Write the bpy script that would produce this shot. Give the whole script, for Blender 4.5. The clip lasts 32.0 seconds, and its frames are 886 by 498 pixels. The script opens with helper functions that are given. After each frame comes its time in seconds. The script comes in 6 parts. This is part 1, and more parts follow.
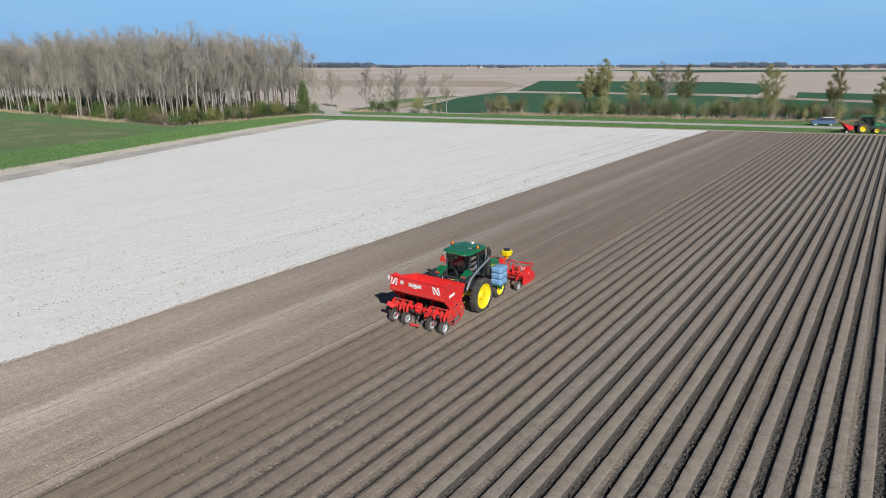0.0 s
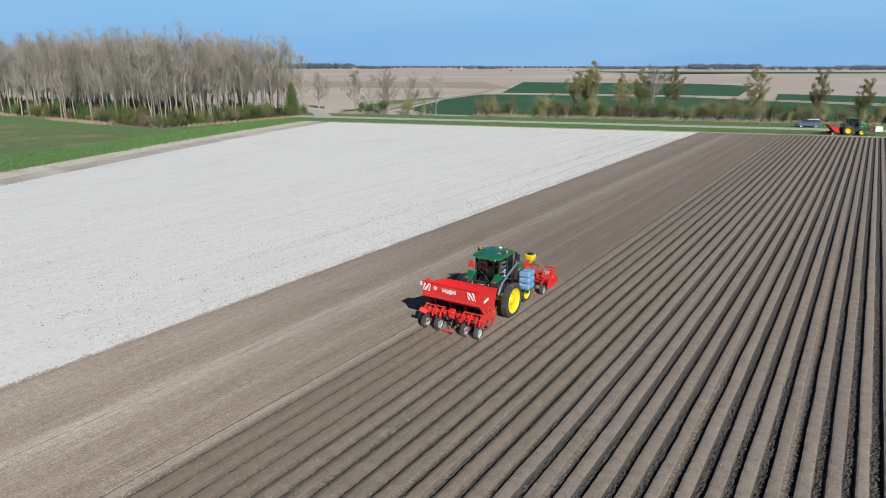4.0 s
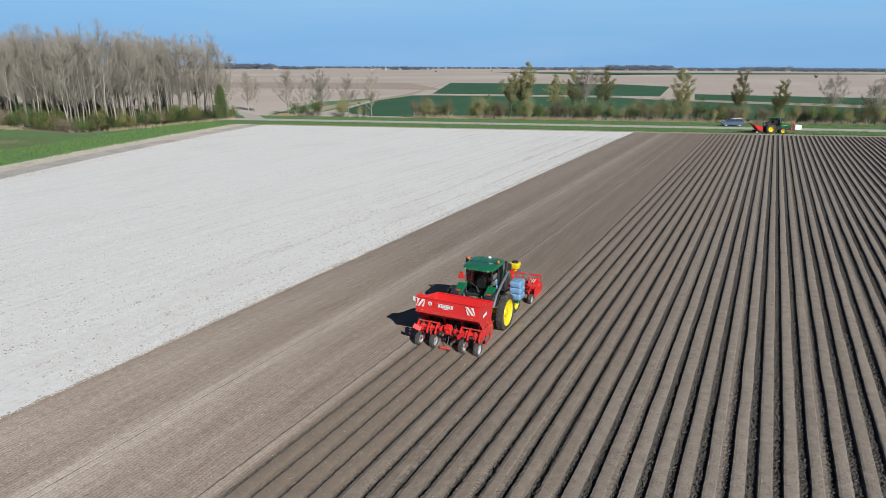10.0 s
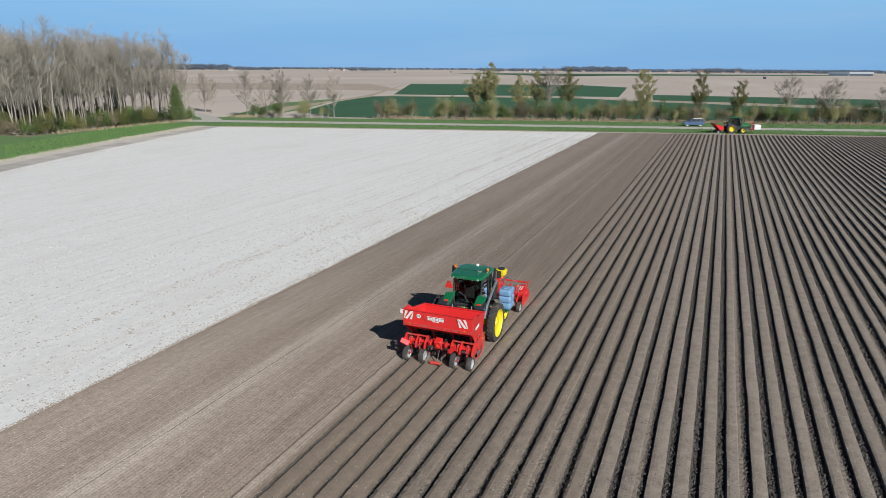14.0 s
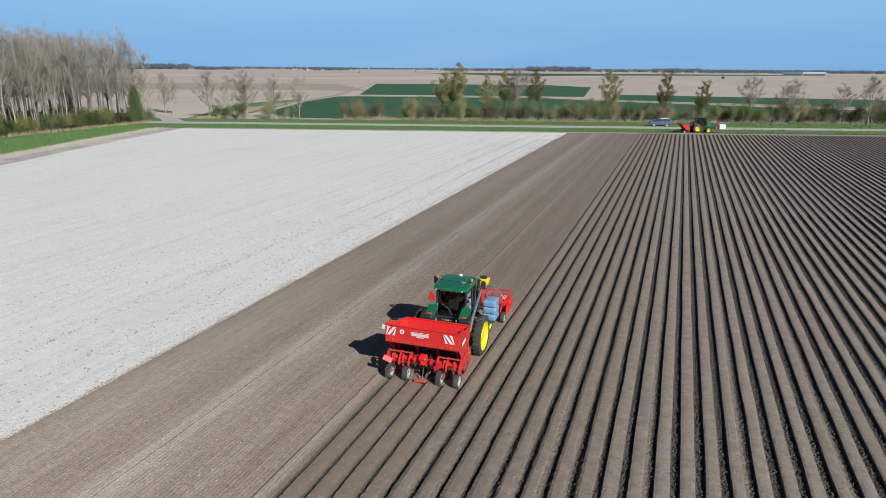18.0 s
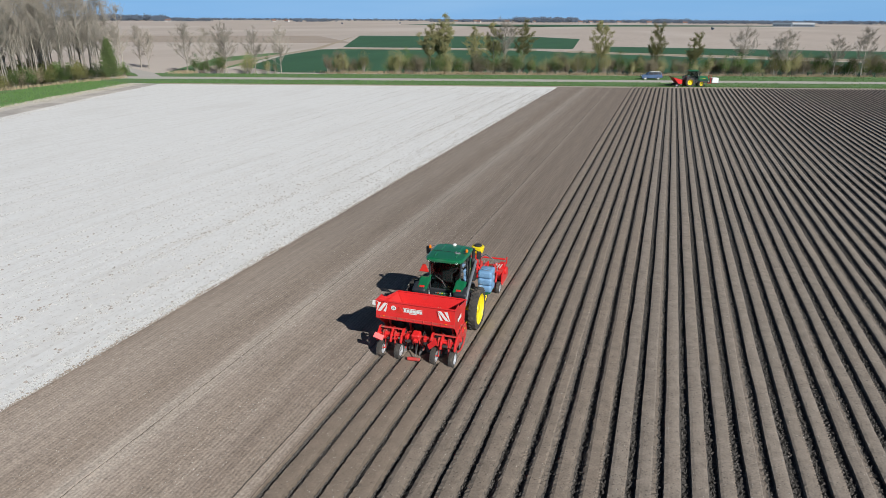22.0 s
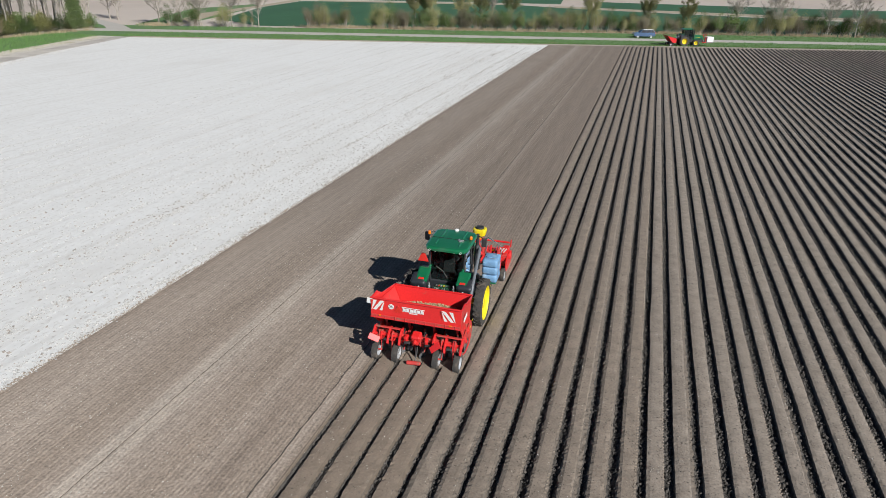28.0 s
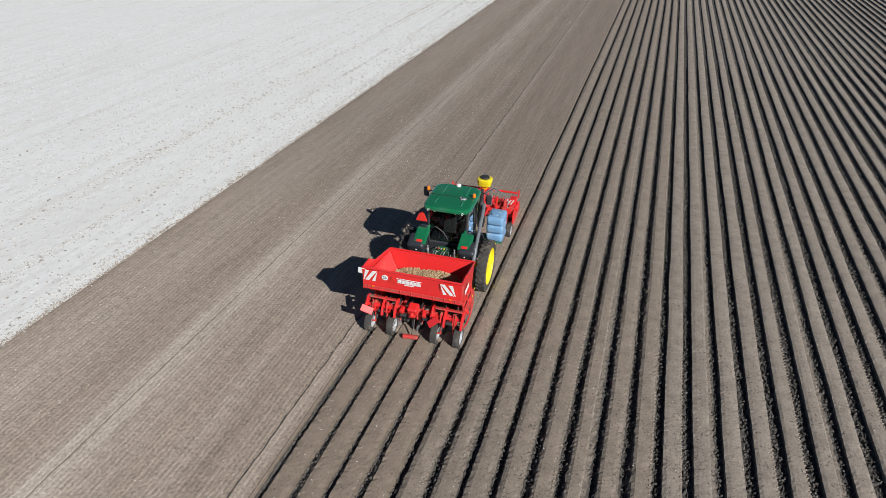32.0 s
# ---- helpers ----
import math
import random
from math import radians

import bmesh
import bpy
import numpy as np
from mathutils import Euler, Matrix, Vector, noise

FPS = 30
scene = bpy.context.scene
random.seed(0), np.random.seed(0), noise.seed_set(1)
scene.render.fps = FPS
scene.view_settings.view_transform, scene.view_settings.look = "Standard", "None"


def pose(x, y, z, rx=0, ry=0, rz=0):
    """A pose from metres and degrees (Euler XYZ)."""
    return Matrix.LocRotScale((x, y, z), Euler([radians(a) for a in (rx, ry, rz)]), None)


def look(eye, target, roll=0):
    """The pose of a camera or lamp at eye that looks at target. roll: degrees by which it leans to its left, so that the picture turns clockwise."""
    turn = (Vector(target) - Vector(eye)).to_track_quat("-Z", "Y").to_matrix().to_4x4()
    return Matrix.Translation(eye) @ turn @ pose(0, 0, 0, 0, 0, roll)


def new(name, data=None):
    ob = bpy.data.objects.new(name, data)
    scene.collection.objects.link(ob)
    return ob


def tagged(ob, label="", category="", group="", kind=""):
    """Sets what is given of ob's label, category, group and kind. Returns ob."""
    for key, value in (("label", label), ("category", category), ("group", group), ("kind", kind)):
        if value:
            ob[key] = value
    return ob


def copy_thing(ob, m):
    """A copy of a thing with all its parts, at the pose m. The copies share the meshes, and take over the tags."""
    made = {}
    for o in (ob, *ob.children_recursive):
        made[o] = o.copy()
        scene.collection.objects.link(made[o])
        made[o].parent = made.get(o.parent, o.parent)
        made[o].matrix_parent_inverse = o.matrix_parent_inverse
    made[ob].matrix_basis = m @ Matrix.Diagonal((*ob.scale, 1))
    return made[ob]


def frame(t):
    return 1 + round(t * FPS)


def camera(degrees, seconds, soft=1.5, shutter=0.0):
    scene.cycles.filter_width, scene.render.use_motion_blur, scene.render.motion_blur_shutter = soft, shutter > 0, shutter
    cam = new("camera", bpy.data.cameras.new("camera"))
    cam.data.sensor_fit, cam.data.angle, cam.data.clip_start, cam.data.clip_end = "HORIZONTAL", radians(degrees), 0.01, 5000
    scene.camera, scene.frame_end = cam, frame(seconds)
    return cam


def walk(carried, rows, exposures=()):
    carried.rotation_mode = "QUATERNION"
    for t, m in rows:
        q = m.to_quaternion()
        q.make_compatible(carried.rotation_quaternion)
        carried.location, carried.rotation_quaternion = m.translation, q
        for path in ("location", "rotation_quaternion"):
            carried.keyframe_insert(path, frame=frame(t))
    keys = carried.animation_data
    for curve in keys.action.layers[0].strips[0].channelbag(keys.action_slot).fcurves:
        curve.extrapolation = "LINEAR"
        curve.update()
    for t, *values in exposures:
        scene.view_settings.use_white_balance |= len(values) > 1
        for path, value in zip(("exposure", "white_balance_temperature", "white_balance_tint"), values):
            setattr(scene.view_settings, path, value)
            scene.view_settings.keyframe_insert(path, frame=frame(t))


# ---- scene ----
# ---- camera ----
cam = camera(69.98, 32.0, soft=0.45)
PATH = (
    # seconds, x, y, z, yaw, pitch, roll
    (0, 18.913, -22.577, 12.246, 35.344, -16.287, 0.053),
    (0.5, 18.558, -22.626, 12.192, 34.967, -16.254, 0.105),
    (1, 18.334, -22.756, 12.215, 34.689, -16.226, 0.112),
    (1.5, 18.050, -22.924, 12.247, 34.316, -16.218, 0.069),
    (2, 17.804, -23.151, 12.317, 34.015, -16.227, 0.031),
    (2.5, 17.593, -23.395, 12.374, 33.817, -16.221, 0.021),
    (3, 17.342, -23.646, 12.420, 33.678, -16.206, -0.007),
    (3.5, 17.094, -23.803, 12.457, 33.605, -16.211, -0.040),
    (5.5, 16.059, -24.744, 12.596, 33.304, -16.187, -0.141),
    (6, 15.919, -24.989, 12.735, 32.793, -16.286, -0.073),
    (6.5, 15.771, -25.247, 12.889, 31.912, -16.301, -0.058),
    (7, 15.391, -25.189, 12.835, 31.140, -16.294, -0.059),
    (7.5, 14.937, -24.955, 12.719, 30.416, -16.235, -0.048),
    (8, 14.564, -24.729, 12.644, 29.631, -16.215, -0.085),
    (8.5, 14.218, -24.562, 12.580, 28.736, -16.175, -0.112),
    (9, 13.916, -24.400, 12.570, 27.958, -16.171, -0.167),
    (9.5, 13.591, -24.203, 12.548, 27.306, -16.158, -0.194),
    (10, 13.296, -24.027, 12.540, 26.917, -16.134, -0.198),
    (10.5, 13.101, -23.971, 12.563, 26.620, -16.143, -0.214),
    (11, 12.820, -23.872, 12.571, 26.385, -16.126, -0.202),
    (11.5, 12.585, -23.756, 12.561, 25.976, -16.117, -0.256),
    (12, 12.359, -23.622, 12.546, 25.189, -16.100, -0.281),
    (12.5, 12.118, -23.485, 12.514, 24.460, -16.070, -0.289),
    (13, 11.924, -23.359, 12.483, 23.881, -16.061, -0.341),
    (13.5, 11.698, -23.203, 12.461, 23.531, -16.059, -0.341),
    (14, 11.454, -22.978, 12.385, 23.308, -16.035, -0.307),
    (14.5, 11.314, -22.865, 12.371, 23.243, -16.047, -0.269),
    (15, 11.135, -22.730, 12.365, 22.478, -16.050, -0.284),
    (15.5, 10.909, -22.652, 12.380, 21.451, -16.047, -0.310),
    (17.5, 10.401, -22.166, 12.476, 20.320, -16.065, -0.377),
    (18, 10.254, -21.874, 12.452, 20.226, -16.037, -0.362),
    (18.5, 10.110, -21.614, 12.437, 20.128, -16.026, -0.361),
    (19, 9.992, -21.371, 12.450, 20.069, -15.986, -0.328),
    (19.5, 9.909, -21.270, 12.539, 20.007, -16.037, -0.375),
    (20, 9.784, -21.033, 12.541, 19.966, -16.530, -0.335),
    (20.5, 9.648, -20.765, 12.470, 19.962, -17.847, -0.328),
    (21, 9.484, -20.489, 12.417, 19.879, -19.026, -0.299),
    (21.5, 9.350, -20.303, 12.412, 19.537, -19.643, -0.314),
    (22, 9.387, -20.265, 12.512, 18.945, -20.043, -0.270),
    (22.5, 9.235, -20.158, 12.465, 18.134, -20.377, -0.178),
    (23, 8.993, -19.874, 12.334, 17.636, -20.951, -0.034),
    (23.5, 8.771, -19.451, 12.123, 17.442, -21.427, 0.034),
    (24, 8.593, -19.137, 12.060, 17.353, -21.836, 0.003),
    (24.5, 8.440, -19.001, 12.164, 17.305, -22.190, -0.297),
    (25, 8.392, -19.043, 12.532, 17.616, -22.781, -1.004),
    (25.5, 8.208, -18.809, 12.593, 17.568, -23.043, -1.335),
    (27.5, 7.572, -17.773, 12.402, 17.413, -23.457, -1.037),
    (28, 7.648, -17.508, 12.518, 17.482, -23.797, -1.008),
    (28.5, 7.444, -17.181, 12.471, 17.464, -24.170, -1.135),
    (29, 7.291, -16.840, 12.500, 17.299, -24.653, -1.289),
    (29.5, 7.167, -16.544, 12.520, 17.337, -25.250, -1.457),
    (30, 7.115, -16.217, 12.574, 17.426, -26.205, -1.587),
    (30.5, 7.026, -16.003, 12.612, 17.480, -27.172, -1.639),
    (31, 7.110, -15.589, 12.869, 17.896, -28.933, -1.444),
    (31.5, 7.161, -15.277, 12.951, 18.176, -30.163, -1.161),
    (32, 7.107, -14.884, 12.903, 18.153, -31.238, -0.681),
)
walk(cam, [(t, pose(x, y, z, 90 + pitch, roll, yaw)) for t, x, y, z, yaw, pitch, roll in PATH],
     exposures=((0.0, 0.05), (8.0, 0.03), (14.0, 0.0), (19.0, 0.0), (24.0, 0.10), (32.0, 0.14)))

# ---- sky and sun ----
SUN_EL, SUN_AZ = 32.5, 127.0            # degrees; azimuth clockwise from +y
sun_way = Vector((math.sin(radians(SUN_AZ)) * math.cos(radians(SUN_EL)),
                  math.cos(radians(SUN_AZ)) * math.cos(radians(SUN_EL)), math.sin(radians(SUN_EL))))
world = bpy.data.worlds.new("sky")
scene.world = world
world.use_nodes = True
wn = world.node_tree.nodes
sky = wn.new("ShaderNodeTexSky")
sky.sky_type, sky.sun_disc = "NISHITA", False
sky.sun_elevation, sky.sun_rotation = radians(SUN_EL), radians(SUN_AZ)
sky.air_density, sky.dust_density, sky.ozone_density, sky.altitude = 0.13, 0.0, 2.0, 0
wn["Background"].inputs["Strength"].default_value = 0.10
clear = wn.new("ShaderNodeMix")                      # clean polar air: a little bluer than the standard sky
clear.data_type = "RGBA"
up = wn.new("ShaderNodeSeparateXYZ")
world.node_tree.links.new(wn.new("ShaderNodeTexCoord").outputs["Generated"], up.inputs[0])
fade = wn.new("ShaderNodeMapRange")                  # strongest low over the plain, gone higher up
fade.inputs["From Min"].default_value, fade.inputs["From Max"].default_value = 0.09, 0.38
fade.inputs["To Min"].default_value, fade.inputs["To Max"].default_value = 0.88, 0.0
world.node_tree.links.new(up.outputs["Z"], fade.inputs["Value"])
world.node_tree.links.new(fade.outputs[0], clear.inputs["Factor"])
low = wn.new("ShaderNodeMapRange")                   # a greyer blue band right above the land, thin high cloud above it
low.inputs["From Min"].default_value, low.inputs["From Max"].default_value = -0.01, 0.085
world.node_tree.links.new(up.outputs["Z"], low.inputs["Value"])
band = wn.new("ShaderNodeMix")
band.data_type = "RGBA"
band.inputs[6].default_value, band.inputs[7].default_value = (2.0, 4.15, 7.1, 1), (2.75, 5.55, 8.7, 1)
world.node_tree.links.new(low.outputs[0], band.inputs["Factor"])
veil_at = wn.new("ShaderNodeMapping")
veil_at.inputs["Scale"].default_value = (1.6, 1.6, 16.0)
world.node_tree.links.new(up.inputs[0].links[0].from_socket, veil_at.inputs["Vector"])
veil_n = wn.new("ShaderNodeTexNoise")
veil_n.inputs["Scale"].default_value, veil_n.inputs["Detail"].default_value = 1.6, 5
world.node_tree.links.new(veil_at.outputs[0], veil_n.inputs["Vector"])
veil_f = wn.new("ShaderNodeMapRange")
veil_f.inputs["From Min"].default_value, veil_f.inputs["From Max"].default_value = 0.45, 0.75
veil_f.inputs["To Max"].default_value = 0.28
world.node_tree.links.new(veil_n.outputs["Fac"], veil_f.inputs["Value"])
veil = wn.new("ShaderNodeMix")
veil.data_type = "RGBA"
veil.inputs[7].default_value = (4.1, 6.1, 8.3, 1)
world.node_tree.links.new(band.outputs[2], veil.inputs[6])
world.node_tree.links.new(veil_f.outputs[0], veil.inputs["Factor"])
world.node_tree.links.new(veil.outputs[2], clear.inputs[7])
world.node_tree.links.new(sky.outputs[0], clear.inputs[6])
world.node_tree.links.new(clear.outputs[2], wn["Background"].inputs["Color"])
sun = new("sun", bpy.data.lights.new("sun", "SUN"))
sun.data.energy, sun.data.angle, sun.data.color = 5.0, radians(0.55), (0.985, 0.968, 0.930)
sun.matrix_world = look(sun_way * 100, (0, 0, 0))
scene.view_settings.exposure = 0.07


# ---- materials ----
def material(name, base, vary=None, scale=8.0, fine=60.0, rough=0.85, bump=0.0, metal=0.0, stretch=(1, 1, 1),
             amount=0.8, coat=0.0, matt=0.0, place="Position", dirt=None, dirt_scale=0.4, dirt_at=0.55, jitter=0.0, speck=None,
             speck_scale=20.0, speck_at=0.60):
    """Two scales of colour variation on world or object coordinates, with bump, dirt patches and a random shift per object."""
    m = bpy.data.materials.new(name)
    m.use_nodes = True
    nt = m.node_tree
    nd, ln = nt.nodes, nt.links
    bsdf = nd["Principled BSDF"]
    bsdf.inputs["Roughness"].default_value = rough
    bsdf.inputs["Metallic"].default_value = metal
    bsdf.inputs["Diffuse Roughness"].default_value = matt
    bsdf.inputs["Coat Weight"].default_value = coat
    bsdf.inputs["Coat Roughness"].default_value = 0.15
    if place == "Position":
        src = nd.new("ShaderNodeNewGeometry").outputs["Position"]
    else:
        src = nd.new("ShaderNodeTexCoord").outputs["Object"]
    mp = nd.new("ShaderNodeMapping")
    mp.inputs["Scale"].default_value = stretch
    ln.new(src, mp.inputs["Vector"])
    vary = vary or tuple(c * 0.72 for c in base)
    n1 = nd.new("ShaderNodeTexNoise")
    n1.inputs["Scale"].default_value, n1.inputs["Detail"].default_value = scale, 5
    n2 = nd.new("ShaderNodeTexNoise")
    n2.inputs["Scale"].default_value, n2.inputs["Detail"].default_value = fine, 4
    for n in (n1, n2):
        ln.new(mp.outputs[0], n.inputs["Vector"])
    add = nd.new("ShaderNodeMath")
    add.operation = "ADD"
    ln.new(n1.outputs["Fac"], add.inputs[0])
    ln.new(n2.outputs["Fac"], add.inputs[1])
    mr = nd.new("ShaderNodeMapRange")
    mr.inputs["From Min"].default_value, mr.inputs["From Max"].default_value = 0.72, 1.28
    mr.inputs["To Max"].default_value = amount
    ln.new(add.outputs[0], mr.inputs["Value"])
    mix = nd.new("ShaderNodeMix")
    mix.data_type = "RGBA"
    mix.inputs[6].default_value, mix.inputs[7].default_value = (*base, 1), (*vary, 1)
    ln.new(mr.outputs[0], mix.inputs["Factor"])
    col = mix.outputs[2]
    if dirt:
        n3 = nd.new("ShaderNodeTexNoise")
        n3.inputs["Scale"].default_value, n3.inputs["Detail"].default_value = dirt_scale, 6
        ln.new(mp.outputs[0], n3.inputs["Vector"])
        mr3 = nd.new("ShaderNodeMapRange")
        mr3.inputs["From Min"].default_value, mr3.inputs["From Max"].default_value = dirt_at, dirt_at + 0.14
        ln.new(n3.outputs["Fac"], mr3.inputs["Value"])
        mx = nd.new("ShaderNodeMix")
        mx.data_type = "RGBA"
        mx.inputs[7].default_value = (*dirt, 1)
        ln.new(mr3.outputs[0], mx.inputs["Factor"])
        ln.new(col, mx.inputs[6])
        col = mx.outputs[2]
    if speck:
        n5 = nd.new("ShaderNodeTexNoise")
        n5.inputs["Scale"].default_value, n5.inputs["Detail"].default_value = speck_scale, 2
        ln.new(src, n5.inputs["Vector"])
        mr5 = nd.new("ShaderNodeMapRange")
        mr5.inputs["From Min"].default_value, mr5.inputs["From Max"].default_value = speck_at, speck_at + 0.06
        ln.new(n5.outputs["Fac"], mr5.inputs["Value"])
        mx5 = nd.new("ShaderNodeMix")
        mx5.data_type = "RGBA"
        mx5.inputs[7].default_value = (*speck, 1)
        ln.new(mr5.outputs[0], mx5.inputs["Factor"])
        ln.new(col, mx5.inputs[6])
        col = mx5.outputs[2]
    if jitter:
        inf = nd.new("ShaderNodeObjectInfo")
        mrj = nd.new("ShaderNodeMapRange")
        mrj.inputs["To Min"].default_value, mrj.inputs["To Max"].default_value = 1 - jitter, 1 + jitter
        ln.new(inf.outputs["Random"], mrj.inputs["Value"])
        hs = nd.new("ShaderNodeHueSaturation")
        ln.new(mrj.outputs[0], hs.inputs["Value"])
        ln.new(col, hs.inputs["Color"])
        col = hs.outputs[0]
    ln.new(col, bsdf.inputs["Base Color"])
    if bump:
        b = nd.new("ShaderNodeBump")
        b.inputs["Strength"].default_value, b.inputs["Distance"].default_value = 1.0, bump
        ln.new(add.outputs[0], b.inputs["Height"])
        ln.new(b.outputs[0], bsdf.inputs["Normal"])
    return m


def pale_soil(name):
    """Dried silt: soft lumps drawn out along y, harrow streaks at two widths, pit and clod shade painted as small dark
    spots.
    """
    m = material(name, (0.770, 0.770, 0.762), (0.690, 0.686, 0.674), 1.5, 5.5, 0.95, 0.020, stretch=(1, 0.45, 1),
                 dirt=(0.700, 0.694, 0.680), dirt_scale=0.16, dirt_at=0.55, speck=(0.52, 0.51, 0.495), speck_scale=5.0, speck_at=0.67)
    nd, ln = m.node_tree.nodes, m.node_tree.links
    bsdf = nd["Principled BSDF"]
    col = bsdf.inputs["Base Color"].links[0].from_socket
    pos = nd.new("ShaderNodeNewGeometry").outputs["Position"]
    # the third layer paints the shade of pits and clods as dark spots
    for across, along, lo, hi, share, tone in ((0.55, 0.018, 0.50, 0.68, 0.20, (0.610, 0.588, 0.560)), (2.6, 0.07, 0.555, 0.64, 0.32, (0.585, 0.565, 0.540)), (5.0, 2.6, 0.58, 0.67, 0.45, (0.47, 0.445, 0.42))):
        mp = nd.new("ShaderNodeMapping")
        mp.inputs["Scale"].default_value = (across, along, 1)
        mp.inputs["Rotation"].default_value = (0, 0, radians(-1.5))
        ln.new(pos, mp.inputs["Vector"])
        n = nd.new("ShaderNodeTexNoise")
        n.inputs["Scale"].default_value, n.inputs["Detail"].default_value = 1.0, 3
        ln.new(mp.outputs[0], n.inputs["Vector"])
        mr = nd.new("ShaderNodeMapRange")
        mr.inputs["From Min"].default_value, mr.inputs["From Max"].default_value = lo, hi
        mr.inputs["To Max"].default_value = share
        ln.new(n.outputs["Fac"], mr.inputs["Value"])
        mx = nd.new("ShaderNodeMix")
        mx.data_type = "RGBA"
        mx.inputs[7].default_value = (*tone, 1)
        ln.new(mr.outputs[0], mx.inputs["Factor"])
        ln.new(col, mx.inputs[6])
        col = mx.outputs[2]
    ln.new(col, bsdf.inputs["Base Color"])
    return m


DRY = pale_soil("dry_silt_soil")


def banded_soil(name, lo, hi, stops, fine=16.0):
    """Harrowed soil: dried and fresh bands along y over x from lo to hi, thin harrow lines, crumbs."""
    m = bpy.data.materials.new(name)
    m.use_nodes = True
    nd, ln = m.node_tree.nodes, m.node_tree.links
    bsdf = nd["Principled BSDF"]
    bsdf.inputs["Roughness"].default_value = 0.95
    bsdf.inputs["Diffuse Roughness"].default_value = 0.0
    pos = nd.new("ShaderNodeNewGeometry").outputs["Position"]
    mp = nd.new("ShaderNodeMapping")
    mp.inputs["Scale"].default_value = (1, 0.035, 1)
    ln.new(pos, mp.inputs["Vector"])
    n1 = nd.new("ShaderNodeTexNoise")
    n1.inputs["Scale"].default_value, n1.inputs["Detail"].default_value = 1.9, 8
    ln.new(mp.outputs[0], n1.inputs["Vector"])
    n2 = nd.new("ShaderNodeTexNoise")
    n2.inputs["Scale"].default_value, n2.inputs["Detail"].default_value = fine, 6
    ln.new(pos, n2.inputs["Vector"])
    n4 = nd.new("ShaderNodeTexNoise")
    n4.inputs["Scale"].default_value, n4.inputs["Detail"].default_value = 0.22, 5
    ln.new(pos, n4.inputs["Vector"])
    sx = nd.new("ShaderNodeSeparateXYZ")
    ln.new(pos, sx.inputs[0])
    wob = nd.new("ShaderNodeMath")
    wob.operation = "MULTIPLY_ADD"
    ln.new(n1.outputs["Fac"], wob.inputs[0])
    wob.inputs[1].default_value = 0.28
    ln.new(sx.outputs["X"], wob.inputs[2])
    mr = nd.new("ShaderNodeMapRange")
    mr.inputs["From Min"].default_value, mr.inputs["From Max"].default_value = lo + 0.14, hi + 0.14
    ln.new(wob.outputs[0], mr.inputs["Value"])
    cr = nd.new("ShaderNodeValToRGB")
    el = cr.color_ramp.elements
    while len(el) < len(stops):
        el.new(0.5)
    for e, (x, c) in zip(el, stops):
        e.position, e.color = (x - lo) / (hi - lo), (*c, 1)
    ln.new(mr.outputs[0], cr.inputs["Fac"])
    wv = nd.new("ShaderNodeTexWave")
    wv.bands_direction = "X"
    wv.inputs["Scale"].default_value, wv.inputs["Distortion"].default_value = 2.2, 1.2
    wv.inputs["Detail Scale"].default_value = 1.5
    ln.new(pos, wv.inputs["Vector"])
    var = nd.new("ShaderNodeMath")
    var.operation = "ADD"
    ln.new(n2.outputs["Fac"], var.inputs[0])
    strk = nd.new("ShaderNodeTexNoise")
    strk.inputs["Scale"].default_value, strk.inputs["Detail"].default_value = 7.0, 6
    ln.new(mp.outputs[0], strk.inputs["Vector"])
    low = nd.new("ShaderNodeMath")
    low.operation = "MULTIPLY_ADD"
    ln.new(n4.outputs["Fac"], low.inputs[0])
    low.inputs[1].default_value = 0.10
    half = nd.new("ShaderNodeMath")
    half.operation = "MULTIPLY"
    ln.new(strk.outputs["Fac"], half.inputs[0])
    half.inputs[1].default_value = 0.55
    ln.new(half.outputs[0], low.inputs[2])
    ln.new(low.outputs[0], var.inputs[1])
    n6 = nd.new("ShaderNodeTexNoise")
    n6.inputs["Scale"].default_value, n6.inputs["Detail"].default_value = 3.6, 3
    ln.new(pos, n6.inputs["Vector"])
    lump = nd.new("ShaderNodeMath")
    lump.operation = "MULTIPLY_ADD"
    ln.new(n6.outputs["Fac"], lump.inputs[0])
    lump.inputs[1].default_value = 0.5
    ln.new(var.outputs[0], lump.inputs[2])
    var = lump
    add = nd.new("ShaderNodeMath")
    add.operation = "MULTIPLY_ADD"
    ln.new(wv.outputs["Fac"], add.inputs[0])
    add.inputs[1].default_value = 0.15
    ln.new(var.outputs[0], add.inputs[2])
    mr2 = nd.new("ShaderNodeMapRange")
    mr2.inputs["From Min"].default_value, mr2.inputs["From Max"].default_value = 0.76, 1.44
    mr2.inputs["To Min"].default_value, mr2.inputs["To Max"].default_value = 0.54, 1.43
    ln.new(add.outputs[0], mr2.inputs["Value"])
    hs = nd.new("ShaderNodeHueSaturation")
    paler = nd.new("ShaderNodeMapRange")             # brighter near end: the sun's backscatter put into the colour along y
    paler.inputs["From Min"].default_value, paler.inputs["From Max"].default_value = -13.0, 16.0
    paler.inputs["To Min"].default_value, paler.inputs["To Max"].default_value = 1.25, 0.76
    ln.new(sx.outputs["Y"], paler.inputs["Value"])
    paler_by = nd.new("ShaderNodeMath")
    paler_by.operation = "MULTIPLY"
    ln.new(mr2.outputs[0], paler_by.inputs[0])
    ln.new(paler.outputs[0], paler_by.inputs[1])
    ln.new(paler_by.outputs[0], hs.inputs["Value"])
    ln.new(cr.outputs[0], hs.inputs["Color"])
    ln.new(hs.outputs[0], bsdf.inputs["Base Color"])
    mpd = nd.new("ShaderNodeMapping")                # the dimples that the harrow's roller leaves
